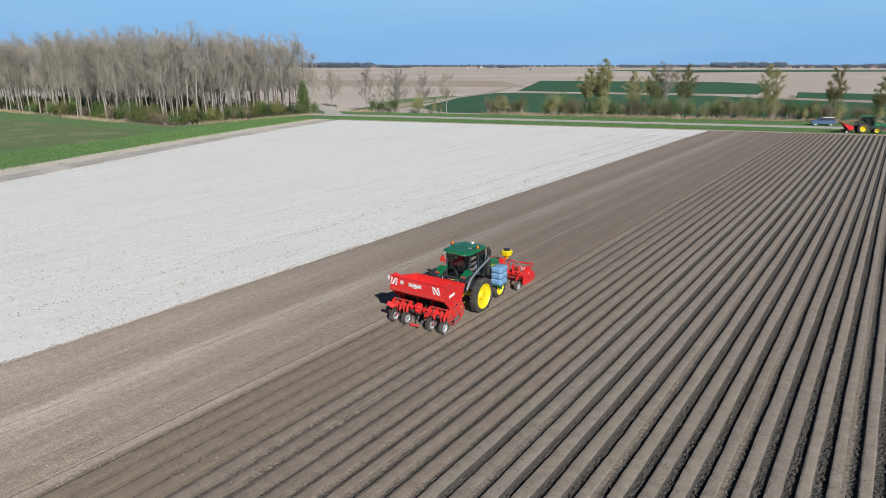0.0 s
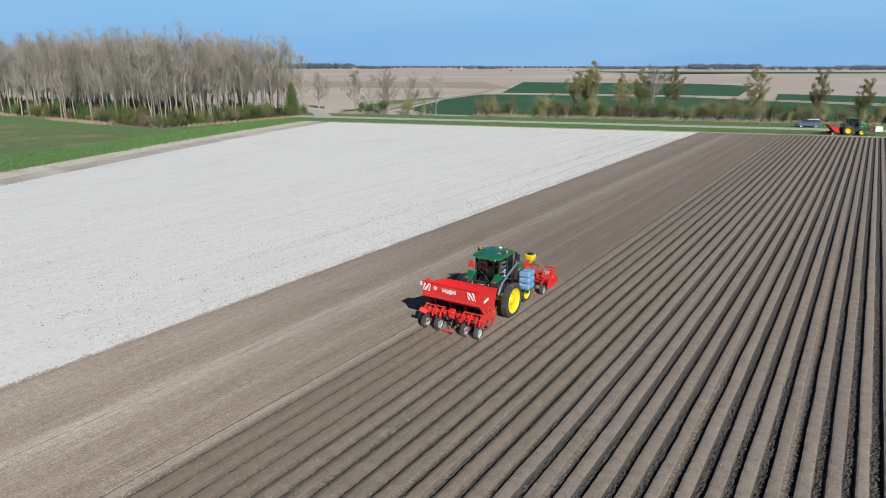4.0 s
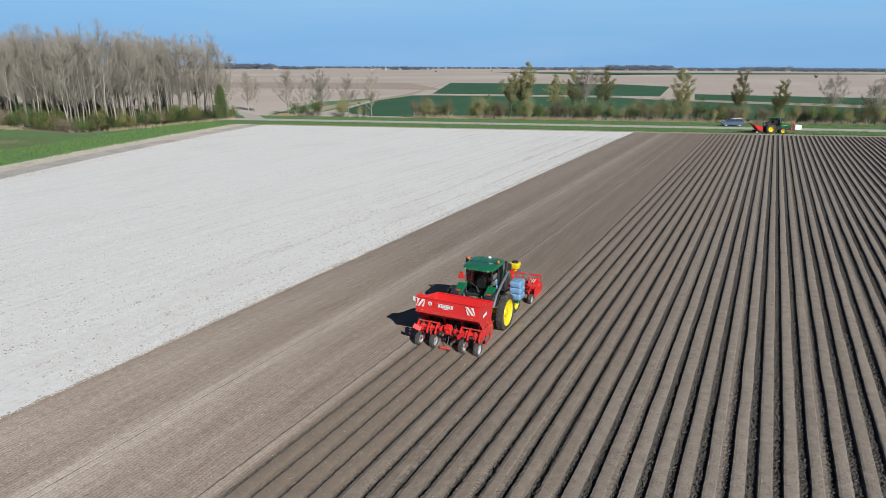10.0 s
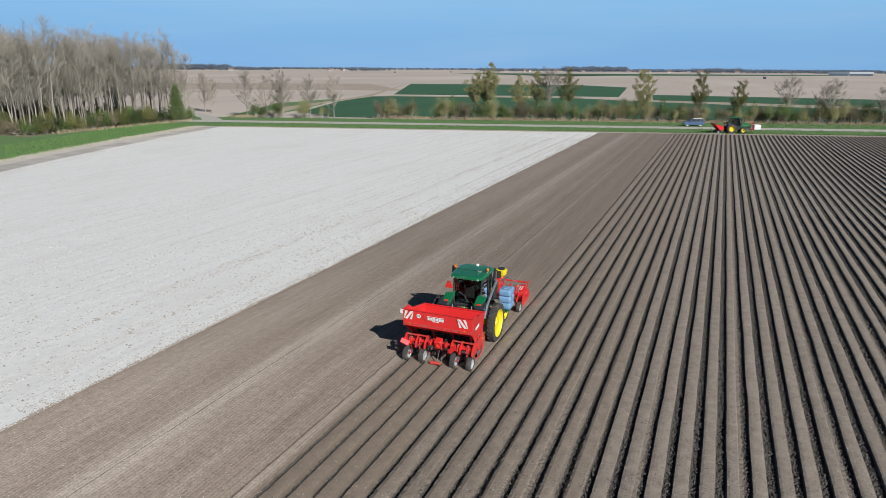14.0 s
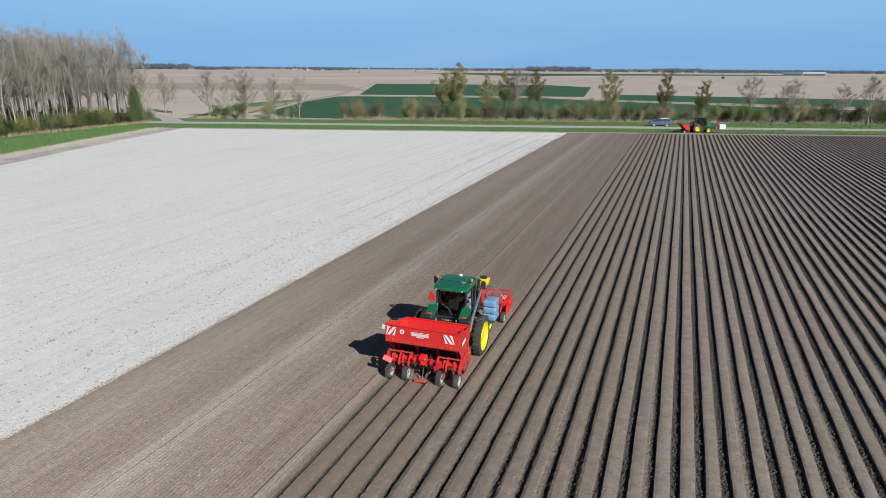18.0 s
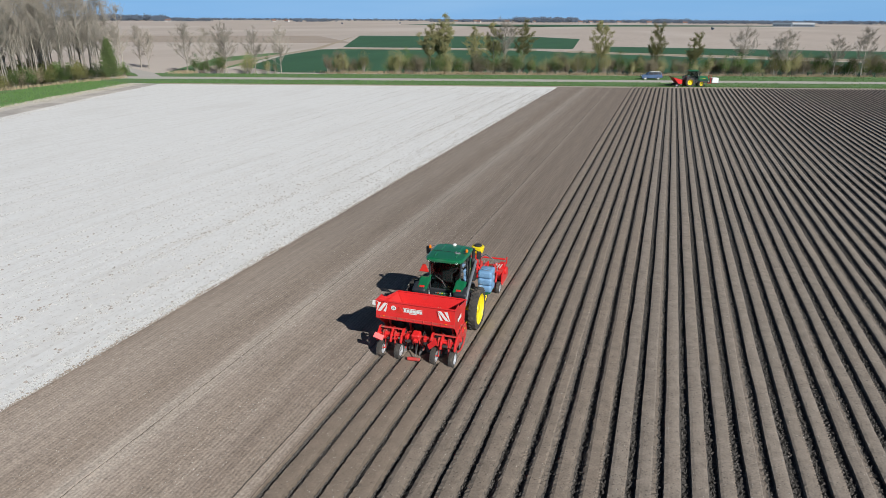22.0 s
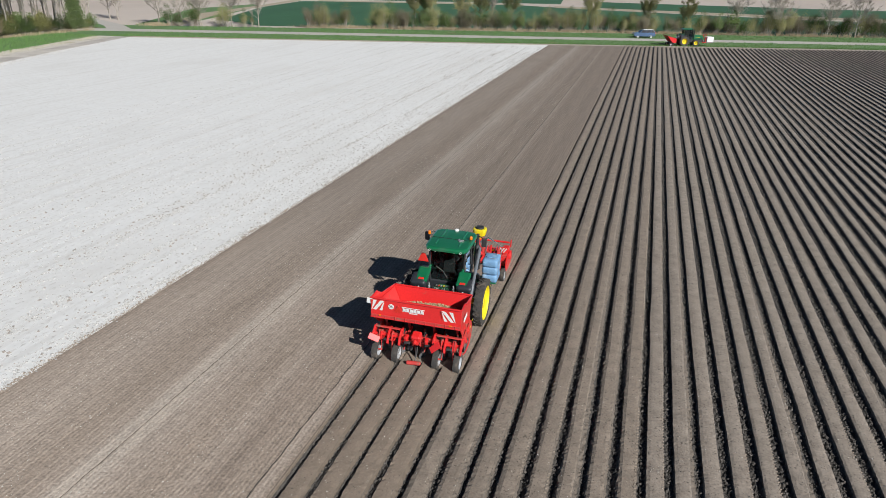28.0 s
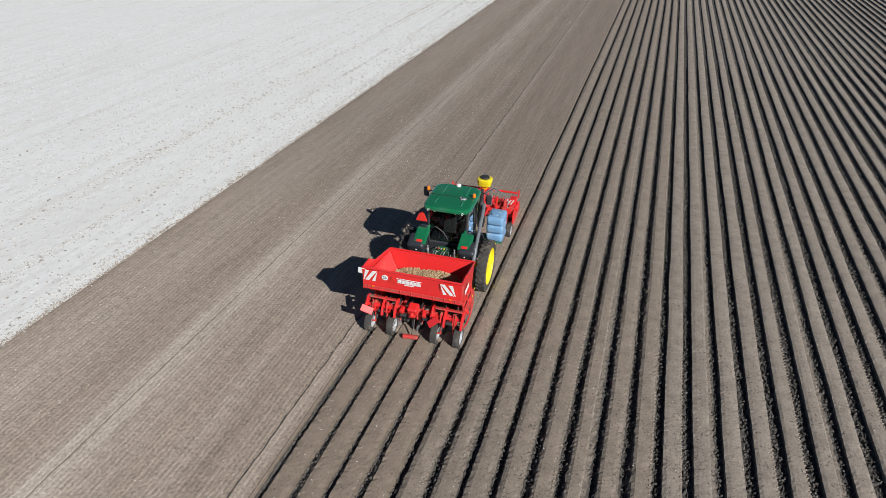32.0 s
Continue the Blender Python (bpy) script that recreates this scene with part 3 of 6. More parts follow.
def shrub(seed, radius, height, mat, leaves=1400, name="shrub", label="", group="", size=0.2):
    """Several stems with an uneven crown of small leaves in clumps."""
    rnd = random.Random(seed)
    root = new(name)
    sv, sf, lv, lf = [], [], [], []
    clumps = []
    for i in range(12):
        t, r = rnd.uniform(0, math.tau), radius * rnd.uniform(0.1, 0.85)
        tip = Vector((math.cos(t) * r, math.sin(t) * r, height * rnd.uniform(0.35, 0.92) * (1.08 - 0.45 * r / radius)))
        limb(sv, sf, Vector((tip.x * 0.2, tip.y * 0.2, -0.2)), tip, 0.05, 0.012, 4)
        clumps.append((tip, rnd.uniform(0.35, 0.6) * radius * 0.8))
        clumps.append((tip * 0.6 + Vector((0, 0, rnd.uniform(0, 0.1) * height)), rnd.uniform(0.3, 0.55) * radius * 0.8))
    for i in range(leaves):
        c, r = rnd.choice(clumps)
        d = Vector((rnd.gauss(0, 1), rnd.gauss(0, 1), rnd.gauss(0, 1))).normalized() * r * rnd.random() ** 0.4
        p = c + d
        p.z = max(p.z, 0.05)
        leaf(lv, lf, p, size * rnd.uniform(0.6, 1.4), rnd)
    o = new("stem", mesh_of("stem", sv, sf, [BARK]))
    o.parent = root
    o = new("crown", mesh_of("crown", lv, lf, [mat]))
    o.parent = root
    return tagged(root, label, "shrub", group)


def scatter(things, spots, rnd, lo=0.85, hi=1.15):
    """The first copies stand as built, the rest are copies, each turned and scaled."""
    used = set()
    for i, (x, y) in enumerate(spots):
        src = things[rnd.randrange(len(things))]
        s = rnd.uniform(lo, hi)
        m = pose(x, y, -0.05, 0, 0, rnd.uniform(0, 360))
        if id(src) in used:
            o = copy_thing(src, m)
        else:
            used.add(id(src))
            o = src
            o.matrix_basis = m
        o.scale = (s, s, s * rnd.uniform(0.92, 1.08))
    for src in things:
        if id(src) not in used:
            src.matrix_basis = pose(*spots[0], -0.05)


rnd = random.Random(5)
poplars = [bare_tree(100 + i, 20.0, 2.5, 1050, limbs=24, crown_from=(0.18, 0.28, 0.14, 0.30, 0.22, 0.26, 0.12, 0.28)[i], bend=0.012, name="poplar", upright=0.75, group="trees of the wood", trunk_r=0.165,
                     label="tall bare grey-brown poplar in a dense spring wood") for i in range(8)]
spots = []
while len(spots) < 340:
    x, y = rnd.uniform(-205, -106), rnd.uniform(55, 100)
    if rnd.random() < 0.5:
        x, y = (rnd.uniform(-205, -106), rnd.uniform(54, 62)) if rnd.random() < 0.6 else (rnd.uniform(-114, -106), rnd.uniform(54, 96))
    if y > 97 - max(0, (-128 - x)) * 0.15 or any((x - a) ** 2 + (y - b) ** 2 < 2.6 for a, b in spots):
        continue
    spots.append((x, y))
scatter(poplars, spots, rnd, 0.90, 1.03)
UNDERTWIG = material("undergrowth_twigs", (0.24, 0.20, 0.13), (0.15, 0.125, 0.08), 0.5, 4, 0.95, jitter=0.2)
OLIVE = material("olive_spring_leaves", (0.17, 0.165, 0.055), (0.10, 0.105, 0.03), 0.6, 4, 0.85, jitter=0.3)
under = [shrub(200 + i, 2.7, 4.6, (LEAF, UNDERTWIG, OLIVE, DARKLEAF, OLIVE, LEAF)[i], 2600, name="hawthorn_shrub", group="undergrowth of the wood",
               label=("fresh light green shrub at the edge of the wood", "brown leafless shrub at the wood's edge", "olive budding shrub at the edge of the wood", "dark green ivy-clad shrub at the wood's edge", "olive budding shrub at the edge of the wood", "fresh light green shrub at the edge of the wood")[i], size=0.19) for i in range(6)]
spots = [(-105.0 + rnd.uniform(-9, 1.2), rnd.uniform(53, 95)) for i in range(100)] + [(rnd.uniform(-200, -106), 53.5 + abs(rnd.gauss(0, 8))) for i in range(190)] + [(rnd.uniform(-190, -112), rnd.uniform(60, 94)) for i in range(110)]
scatter(under, spots, rnd, 0.28, 0.95)


# ---- shaping kit ----
def bx(bm, c, s, turn=(0, 0, 0), bevel=0.0, seg=1):
    """A box of size s about c, turned by degrees, with rounded edges."""
    made = bmesh.ops.create_cube(bm, size=1.0)["verts"]
    m = pose(*c, *turn)
    for v in made:
        v.co = m @ Vector((v.co.x * s[0], v.co.y * s[1], v.co.z * s[2]))
    if bevel:
        edges = list({e for v in made for e in v.link_edges})
        bmesh.ops.bevel(bm, geom=edges, offset=bevel, segments=seg, affect="EDGES", profile=0.6)
    return bm


def rod(bm, a, b, r, r2=None, seg=10):
    """A capped round bar from a to b."""
    a, b = Vector(a), Vector(b)
    r2 = r if r2 is None else r2
    d = (b - a).normalized()
    u = d.orthogonal().normalized()
    w = d.cross(u)
    rings = []
    for p, q in ((a, r), (b, r2)):
        rings.append([bm.verts.new(p + (u * math.cos(math.tau * i / seg) + w * math.sin(math.tau * i / seg)) * q) for i in range(seg)])
    for i in range(seg):
        j = (i + 1) % seg
        bm.faces.new((rings[0][i], rings[0][j], rings[1][j], rings[1][i]))
    bm.faces.new(rings[0][::-1])
    bm.faces.new(rings[1])
    return bm


def tube(bm, pts, r, seg=8):
    """A bent round tube through the points."""
    pts = [Vector(p) for p in pts]
    rings = []
    for k, p in enumerate(pts):
        d = (pts[min(k + 1, len(pts) - 1)] - pts[max(k - 1, 0)]).normalized()
        u = d.cross(Vector((0.31, 0.17, 0.93))).normalized()
        w = d.cross(u)
        rings.append([bm.verts.new(p + (u * math.cos(math.tau * i / seg) + w * math.sin(math.tau * i / seg)) * r) for i in range(seg)])
    for a, b in zip(rings, rings[1:]):
        for i in range(seg):
            j = (i + 1) % seg
            bm.faces.new((a[i], a[j], b[j], b[i]))
    bm.faces.new(rings[0][::-1])
    bm.faces.new(rings[-1])
    return bm


def lathe(bm, profile, c=(0, 0, 0), axis="x", seg=32):
    """A profile of (radius, along) turned about an axis through c."""
    rings = []
    for r, h in profile:
        ring_v = []
        for i in range(seg):
            t = math.tau * i / seg
            p = (h, r * math.cos(t), r * math.sin(t)) if axis == "x" else (r * math.cos(t), r * math.sin(t), h)
            ring_v.append(bm.verts.new((c[0] + p[0], c[1] + p[1], c[2] + p[2])))
        rings.append(ring_v)
    for a, b in zip(rings, rings[1:]):
        for i in range(seg):
            j = (i + 1) % seg
            bm.faces.new((a[i], a[j], b[j], b[i]))
    return bm


def plate(bm, outline, x0, x1, axis="x", bevel=0.0):
    """An outline in the plane across the axis, given thickness along it."""
    def at(p, h):
        return {"x": (h, p[0], p[1]), "y": (p[0], h, p[1]), "z": (p[0], p[1], h)}[axis]
    a = [bm.verts.new(at(p, x0)) for p in outline]
    b = [bm.verts.new(at(p, x1)) for p in outline]
    made = [bm.faces.new(a), bm.faces.new(b[::-1])]
    for i in range(len(a)):
        j = (i + 1) % len(a)
        made.append(bm.faces.new((a[j], a[i], b[i], b[j])))
    bmesh.ops.recalc_face_normals(bm, faces=made)
    if bevel:
        bmesh.ops.bevel(bm, geom=list({e for f in made for e in f.edges}), offset=bevel, segments=1, affect="EDGES", profile=0.6)
    return bm


def B():
    return bmesh.new()


# ---- machine paints ----
RED = material("red_machine_paint", (0.72, 0.026, 0.026), (0.60, 0.020, 0.020), 1.2, 20, 0.38, 0.0005, coat=0.3, place="Object",
               dirt=(0.36, 0.10, 0.07), dirt_scale=1.6, dirt_at=0.64)
REDDUST = material("dusty_red_paint", (0.60, 0.042, 0.038), (0.42, 0.052, 0.042), 2.5, 24, 0.6, 0.001, place="Object",
                   dirt=(0.27, 0.16, 0.11), dirt_scale=2.5, dirt_at=0.58)
GREEN = material("green_tractor_paint", (0.008, 0.150, 0.062), (0.006, 0.120, 0.050), 1.2, 16, 0.33, coat=0.4, place="Object",
                 dirt=(0.035, 0.15, 0.08), dirt_scale=1.5, dirt_at=0.6)
YELLOW = material("yellow_rim_paint", (0.82, 0.66, 0.015), (0.70, 0.54, 0.015), 2.0, 20, 0.42, place="Object",
                  dirt=(0.55, 0.42, 0.08), dirt_scale=2.2, dirt_at=0.62)
BLACK = material("black_plastic", (0.022, 0.023, 0.026), (0.035, 0.034, 0.034), 3.0, 30, 0.55, place="Object")
NAVY = material("dark_fender_plastic", (0.020, 0.024, 0.032), (0.034, 0.036, 0.040), 3.0, 30, 0.5, place="Object")
RUBBER = material("dusty_tyre_rubber", (0.042, 0.040, 0.038), (0.080, 0.070, 0.060), 3.0, 22, 0.85, 0.004, place="Object",
                  dirt=(0.14, 0.115, 0.095), dirt_scale=3.0, dirt_at=0.56)
STEEL = material("worn_grey_steel", (0.34, 0.34, 0.35), (0.22, 0.21, 0.21), 4.0, 40, 0.45, 0.001, metal=0.6, place="Object")
GREYRIM = material("silver_grey_rim", (0.55, 0.57, 0.60), (0.42, 0.43, 0.45), 4.0, 30, 0.45, metal=0.3, place="Object", dirt=(0.25, 0.21, 0.18), dirt_scale=4, dirt_at=0.58)
DARKSTEEL = material("oily_dark_steel", (0.055, 0.055, 0.058), (0.10, 0.09, 0.08), 6.0, 40, 0.5, 0.002, metal=0.4, place="Object")
TANKBLUE = material("pale_blue_tank_plastic", (0.20, 0.37, 0.58), (0.14, 0.27, 0.45), 2.0, 14, 0.45, place="Object", dirt=(0.36, 0.48, 0.58), dirt_scale=2.5, dirt_at=0.58)
WHITE = material("white_reflective", (0.82, 0.82, 0.80), (0.72, 0.72, 0.70), 4, 40, 0.4, place="Object")
SIGNRED = material("red_reflective", (0.72, 0.035, 0.025), (0.60, 0.03, 0.02), 4, 40, 0.35, place="Object")
AMBER = material("amber_lens", (0.85, 0.22, 0.01), (0.75, 0.17, 0.01), 4, 40, 0.25, coat=0.5, place="Object")
CREAM = material("grey_pipe_plastic", (0.19, 0.205, 0.22), (0.14, 0.15, 0.165), 4, 30, 0.4, place="Object")
POTATO = material("dusty_seed_potatoes", (0.47, 0.345, 0.20), (0.27, 0.19, 0.11), 9, 50, 0.9, 0.004, jitter=0.1)
SEAT = material("dark_seat_fabric", (0.030, 0.032, 0.034), (0.05, 0.05, 0.05), 6, 60, 0.9)
GLASS = bpy.data.materials.new("tinted_cab_glass")
GLASS.use_nodes = True
_g = GLASS.node_tree.nodes["Principled BSDF"]
_g.inputs["Base Color"].default_value = (0.22, 0.29, 0.285, 1)
_g.inputs["Roughness"].default_value = 0.02
_g.inputs["Transmission Weight"].default_value = 1.0
_g.inputs["IOR"].default_value = 1.5


def wheel(parent, name, c, r, width, rim_r, rim_mat, lugs=22, side=1, dish=0.05, label="", chevron=True):
    """A tyre with lugs as the part; its rim and hub are pieces of it. side: +1 when the outer face looks to +x."""
    bm = B()
    w = width / 2
    lathe(bm, [(rim_r, -w * 0.8), (rim_r + 0.02, -w * 0.95), (r * 0.86, -w), (r * 0.955, -w * 0.86), (r * 0.97, -w * 0.4), (r * 0.975, 0),
               (r * 0.97, w * 0.4), (r * 0.955, w * 0.86), (r * 0.86, w), (rim_r + 0.02, w * 0.95), (rim_r, w * 0.8), (rim_r - 0.01, 0), (rim_r, -w * 0.8)], c, seg=40)
    bmesh.ops.recalc_face_normals(bm, faces=bm.faces)
    if chevron:
        for i in range(lugs):
            for s in (-1, 1):
                t = math.tau * (i + (0.5 if s > 0 else 0)) / lugs
                m = Matrix.Translation(c) @ Matrix.Rotation(t, 4, "X") @ pose(s * w * 0.5, 0, r * 0.975, 0, 0, s * 38)
                vs = bmesh.ops.create_cube(bm, size=1.0)["verts"]
                for v in vs:
                    v.co = m @ Vector((v.co.x * w * 1.12, v.co.y * r * 0.055, v.co.z * r * 0.055))
    tyre = part(name, bm, RUBBER, parent, label)
    bm = B()
    o = side * w
    lathe(bm, [(rim_r, -side * w * 0.8), (rim_r - 0.03, 0.0), (rim_r - 0.03, o * 0.55), (rim_r, o * 0.82), (rim_r + 0.012, o * 0.9)], c, seg=40)
    lathe(bm, [(rim_r - 0.03, o * 0.45), (rim_r * 0.80, o * 0.45 - side * dish), (rim_r * 0.38, o * 0.45 - side * dish * 1.5), (rim_r * 0.30, o * 0.45 + side * 0.01),
               (0.001, o * 0.45 + side * 0.015)], c, seg=40)
    bmesh.ops.recalc_face_normals(bm, faces=bm.faces)
    part("rim", bm, rim_mat, tyre, smooth=False)
    bm = B()
    rod(bm, (c[0] + o * 0.3, c[1], c[2]), (c[0] + o * 0.62, c[1], c[2]), rim_r * 0.19, rim_r * 0.15, 14)
    for i in range(8):
        t = math.tau * i / 8
        y, z = c[1] + math.cos(t) * rim_r * 0.30, c[2] + math.sin(t) * rim_r * 0.30
        rod(bm, (c[0] + o * 0.4, y, z), (c[0] + o * 0.56, y, z), 0.014, None, 6)
    part("hub", bm, rim_mat if rim_mat is YELLOW else STEEL, tyre)
    return tyre


# ---- the tractor ----
GZ = -0.13                                           # wheels run in the furrows


def tractor(place, group="", label="green tractor with narrow row-crop tyres and yellow rims", row_crop=True, beacons=True):
    root = new("tractor")
    t_ = root
    RW, FW = 0.93, 0.62
    hw = 1.42 if row_crop else 0.95
    ww = 0.34 if row_crop else 0.62
    for s in (-1, 1):
        wheel(t_, "rear_wheel", (s * hw, 3.42, RW + GZ), RW, ww, 0.66 if row_crop else 0.5, YELLOW, 26, s, 0.07, "tall narrow black tyre on yellow rim")
        wheel(t_, "front_wheel", (s * (hw - 0.30), 5.75, FW + GZ), FW, ww * 0.8, 0.38 if row_crop else 0.36, YELLOW, 22, s, 0.05, "narrow front tyre on yellow rim")
    bm = B()
    rod(bm, (-hw, 3.42, RW + GZ), (hw, 3.42, RW + GZ), 0.13, None, 14)
    bx(bm, (0, 3.42, 0.82), (0.75, 0.75, 0.62), bevel=0.06)
    part("rear_axle", bm, YELLOW if row_crop else GREEN, t_, "yellow rear axle housing")
    bm = B()
    bx(bm, (0, 5.0, 0.85), (0.62, 3.4, 0.55), bevel=0.05)
    bx(bm, (0, 6.7, 0.85), (0.50, 1.0, 0.45), bevel=0.04)
    part("chassis", bm, DARKSTEEL, t_)
    bm = B()
    rod(bm, (-hw + 0.1, 5.75, 0.50), (hw - 0.1, 5.75, 0.50), 0.09, None, 12)
    bx(bm, (0, 5.80, 0.55), (0.5, 0.35, 0.3), bevel=0.04)
    part("front_axle", bm, GREEN, t_)
    # hood, narrower and lower to the front
    bm = B()
    plate(bm, [(5.05, 1.05), (5.05, 1.98), (5.6, 1.97), (6.5, 1.86), (7.05, 1.70), (7.18, 1.50), (7.20, 1.05)], -0.40, 0.40, "x", 0.07)
    part("hood", bm, GREEN, t_, "sloping green engine hood", smooth=False)
    for s in (-1, 1):
        bm = B()
        bx(bm, (s * 0.405, 6.1, 1.50), (0.012, 1.0, 0.04), (-4, 0, 0))
        part("hood_stripe", bm, YELLOW, t_, "yellow stripe along the hood")
        bm = B()
        for k in range(5):
            bx(bm, (s * 0.405, 6.2 + k * 0.16, 1.28), (0.014, 0.11, 0.26), bevel=0.004)
        part("side_grille", bm, BLACK, t_)
    bm = B()
    bx(bm, (0, 7.2, 1.35), (0.62, 0.05, 0.5), bevel=0.02)
    part("front_grille", bm, BLACK, t_)
    # cab
    bm = B()
    plate(bm, [(3.25, 1.18), (3.25, 1.55), (3.65, 1.62), (4.95, 1.55), (5.02, 1.0), (4.1, 0.98), (3.6, 1.15)], -0.66, 0.66, "x", 0.03)
    part("cab_base", bm, NAVY, t_)
    bm = B()
    ZR = 2.92
    cor = {"rl": ((-0.66, 3.30, 1.55), (-0.70, 3.42, ZR)), "rr": ((0.66, 3.30, 1.55), (0.70, 3.42, ZR)), "ml": ((-0.80, 4.15, 1.15), (-0.74, 4.12, ZR)),
           "mr": ((0.80, 4.15, 1.15), (0.74, 4.12, ZR)), "fl": ((-0.60, 5.02, 1.2), (-0.68, 4.92, ZR)), "fr": ((0.60, 5.02, 1.2), (0.68, 4.92, ZR))}
    posts = {}
    for key, (a, b) in cor.items():
        bm2 = B()
        rod(bm2, a, b, 0.045, 0.040, 6)
        part("cab_post", bm2, BLACK, t_)
    bm.free()

    def pane(a, b, c, d, nm, inset=0.03):
        """A thin curved-edge glass sheet between four corners."""
        bmp = B()
        a, b, c, d = (Vector(v) for v in (a, b, c, d))
        mid = (a + b + c + d) / 4
        pts = [v + (mid - v).normalized() * inset for v in (a, b, c, d)]
        nrm = (pts[1] - pts[0]).cross(pts[2] - pts[0]).normalized() * 0.006
        lo = [bmp.verts.new(v - nrm) for v in pts]
        hi = [bmp.verts.new(v + nrm) for v in pts]
        bmp.faces.new(lo[::-1])
        bmp.faces.new(hi)
        for i in range(4):
            j = (i + 1) % 4
            bmp.faces.new((lo[i], lo[j], hi[j], hi[i]))
        o = part(nm, bmp, GLASS, t_, "tinted glass")
        o.visible_shadow = False
    pane(cor["rl"][0], cor["rr"][0], cor["rr"][1], cor["rl"][1], "rear_window")
    pane(cor["fl"][0], cor["fr"][0], cor["fr"][1], cor["fl"][1], "windscreen")
    for s in "lr":
        pane(cor["r" + s][0], cor["m" + s][0], cor["m" + s][1], cor["r" + s][1], "side_window")
        pane(cor["m" + s][0], cor["f" + s][0], cor["f" + s][1], cor["m" + s][1], "door_window")
    bm = B()
    bx(bm, (0, 3.34, 1.60), (1.30, 0.05, 0.08), bevel=0.01)
    bx(bm, (0, 3.40, ZR - 0.06), (1.40, 0.06, 0.12), bevel=0.01)
    part("rear_window_frame", bm, BLACK, t_)
    bm = B()
    tube(bm, [(0.05, 3.29, 1.68), (-0.12, 3.30, 1.95), (-0.42, 3.33, 2.12)], 0.014, 6)
    part("rear_wiper", bm, DARKSTEEL, t_)
    # roof: swept shell with raised ribs and a cross groove
    bm = B()
    outl = [(-0.72, 3.08), (-0.40, 3.02), (0.40, 3.02), (0.72, 3.08), (0.83, 3.30), (0.86, 4.1), (0.84, 4.78), (0.70, 4.94), (0.30, 5.00), (-0.30, 5.00), (-0.70, 4.94), (-0.84, 4.78), (-0.86, 4.1), (-0.83, 3.30)]
    rings = []
    for k, (z, sc) in enumerate(((2.86, 0.95), (2.89, 1.0), (2.97, 1.0), (3.01, 0.965), (3.03, 0.90), (3.04, 0.5))):
        rings.append([bm.verts.new((x * sc, 4.08 + (y - 4.08) * sc, z + 0.02 * (y - 4.0) * 0.3)) for x, y in outl])
    for a, b in zip(rings, rings[1:]):
        for i in range(len(outl)):
            j = (i + 1) % len(outl)
            bm.faces.new((a[i], a[j], b[j], b[i]))
    bm.faces.new(rings[-1])
    bm.faces.new(rings[0][::-1])
    part("roof", bm, GREEN, t_, "glossy green cab roof", smooth=False)
    for nm, cx, cy, sx, sy in (("roof_rib", -0.42, 4.5, 0.07, 0.75), ("roof_rib", 0.42, 4.5, 0.07, 0.75), ("roof_rib", -0.46, 3.55, 0.06, 0.4), ("roof_rib", 0.46, 3.55, 0.06, 0.4)):
        bm = B()
        bx(bm, (cx, cy, 3.036), (sx, sy, 0.07), (1.0, 0, 0), 0.025)
        part(nm, bm, GREEN, t_)
    bm = B()
    bx(bm, (0, 3.98, 3.040), (1.50, 0.03, 0.016))
    part("roof_seam", bm, BLACK, t_)
    for x in (-0.60, -0.36, 0.36, 0.60):
        bm = B()
        lathe(bm, [(0.001, 3.0), (0.034, 3.0), (0.038, 3.03), (0.038, 3.12)], (x, 0, 2.93 - 3.0 + 0.0), "z", 12)
        for v in bm.verts:
            v.co = (v.co.x, 3.13 - (v.co.z - 2.93) * 0.9, 2.90 + (v.co.y))
        bmesh.ops.recalc_face_normals(bm, faces=bm.faces)
        part("work_lamp", bm, WHITE, t_, "round white rear work lamp")
    bm = B()
    bx(bm, (0, 3.045, 2.925), (0.46, 0.03, 0.05), bevel=0.008)
    part("lamp_bar", bm, WHITE, t_, "white strip under the roof edge")
    # cab inside
    bm = B()
    bx(bm, (0, 3.95, 1.70), (0.52, 0.52, 0.14), bevel=0.05)
    bx(bm, (0, 3.70, 2.08), (0.50, 0.13, 0.68), (-8, 0, 0), 0.05)
    bx(bm, (0, 3.64, 2.50), (0.28, 0.09, 0.18), (-8, 0, 0), 0.03)
    part("driver_seat", bm, SEAT, t_)
    bm = B()
    lathe(bm, [(0.17, 0), (0.20, 0.02), (0.23, 0), (0.20, -0.02), (0.17, 0)], (0, 0, 0), "z", 20)
    for v in bm.verts:
        v.co = pose(0, 4.52, 2.05, 40, 0, 0) @ v.co
    rod(bm, (0, 4.85, 1.6), (0, 4.53, 2.04), 0.035)
    part("steering_wheel", bm, BLACK, t_)
    bm = B()
    bx(bm, (0.42, 4.05, 1.85), (0.22, 0.6, 0.12), bevel=0.03)
    bx(bm, (0.50, 4.50, 2.10), (0.05, 0.26, 0.2), (0, 0, 20), 0.01)
    bx(bm, (0, 4.88, 1.75), (0.5, 0.18, 0.35), bevel=0.03)
    part("console", bm, BLACK, t_)
    # rear fenders: green tops, dark outer shells
    for s in (-1, 1):
        arc = [(3.42 + 1.10 * math.cos(math.radians(a)), 0.93 + GZ + 1.10 * math.sin(math.radians(a))) for a in range(28, 172, 12)]
        inn = [(3.42 + 1.04 * math.cos(math.radians(a)), 0.93 + GZ + 1.04 * math.sin(math.radians(a))) for a in range(160, 20, -12)]
        bm = B()
        x0, x1 = sorted((s * 0.62, s * 1.12))
        plate(bm, arc + inn, x0, x1, "x", 0.012)
        part("rear_fender", bm, NAVY, t_, "dark plastic rear fender")
        bm = B()
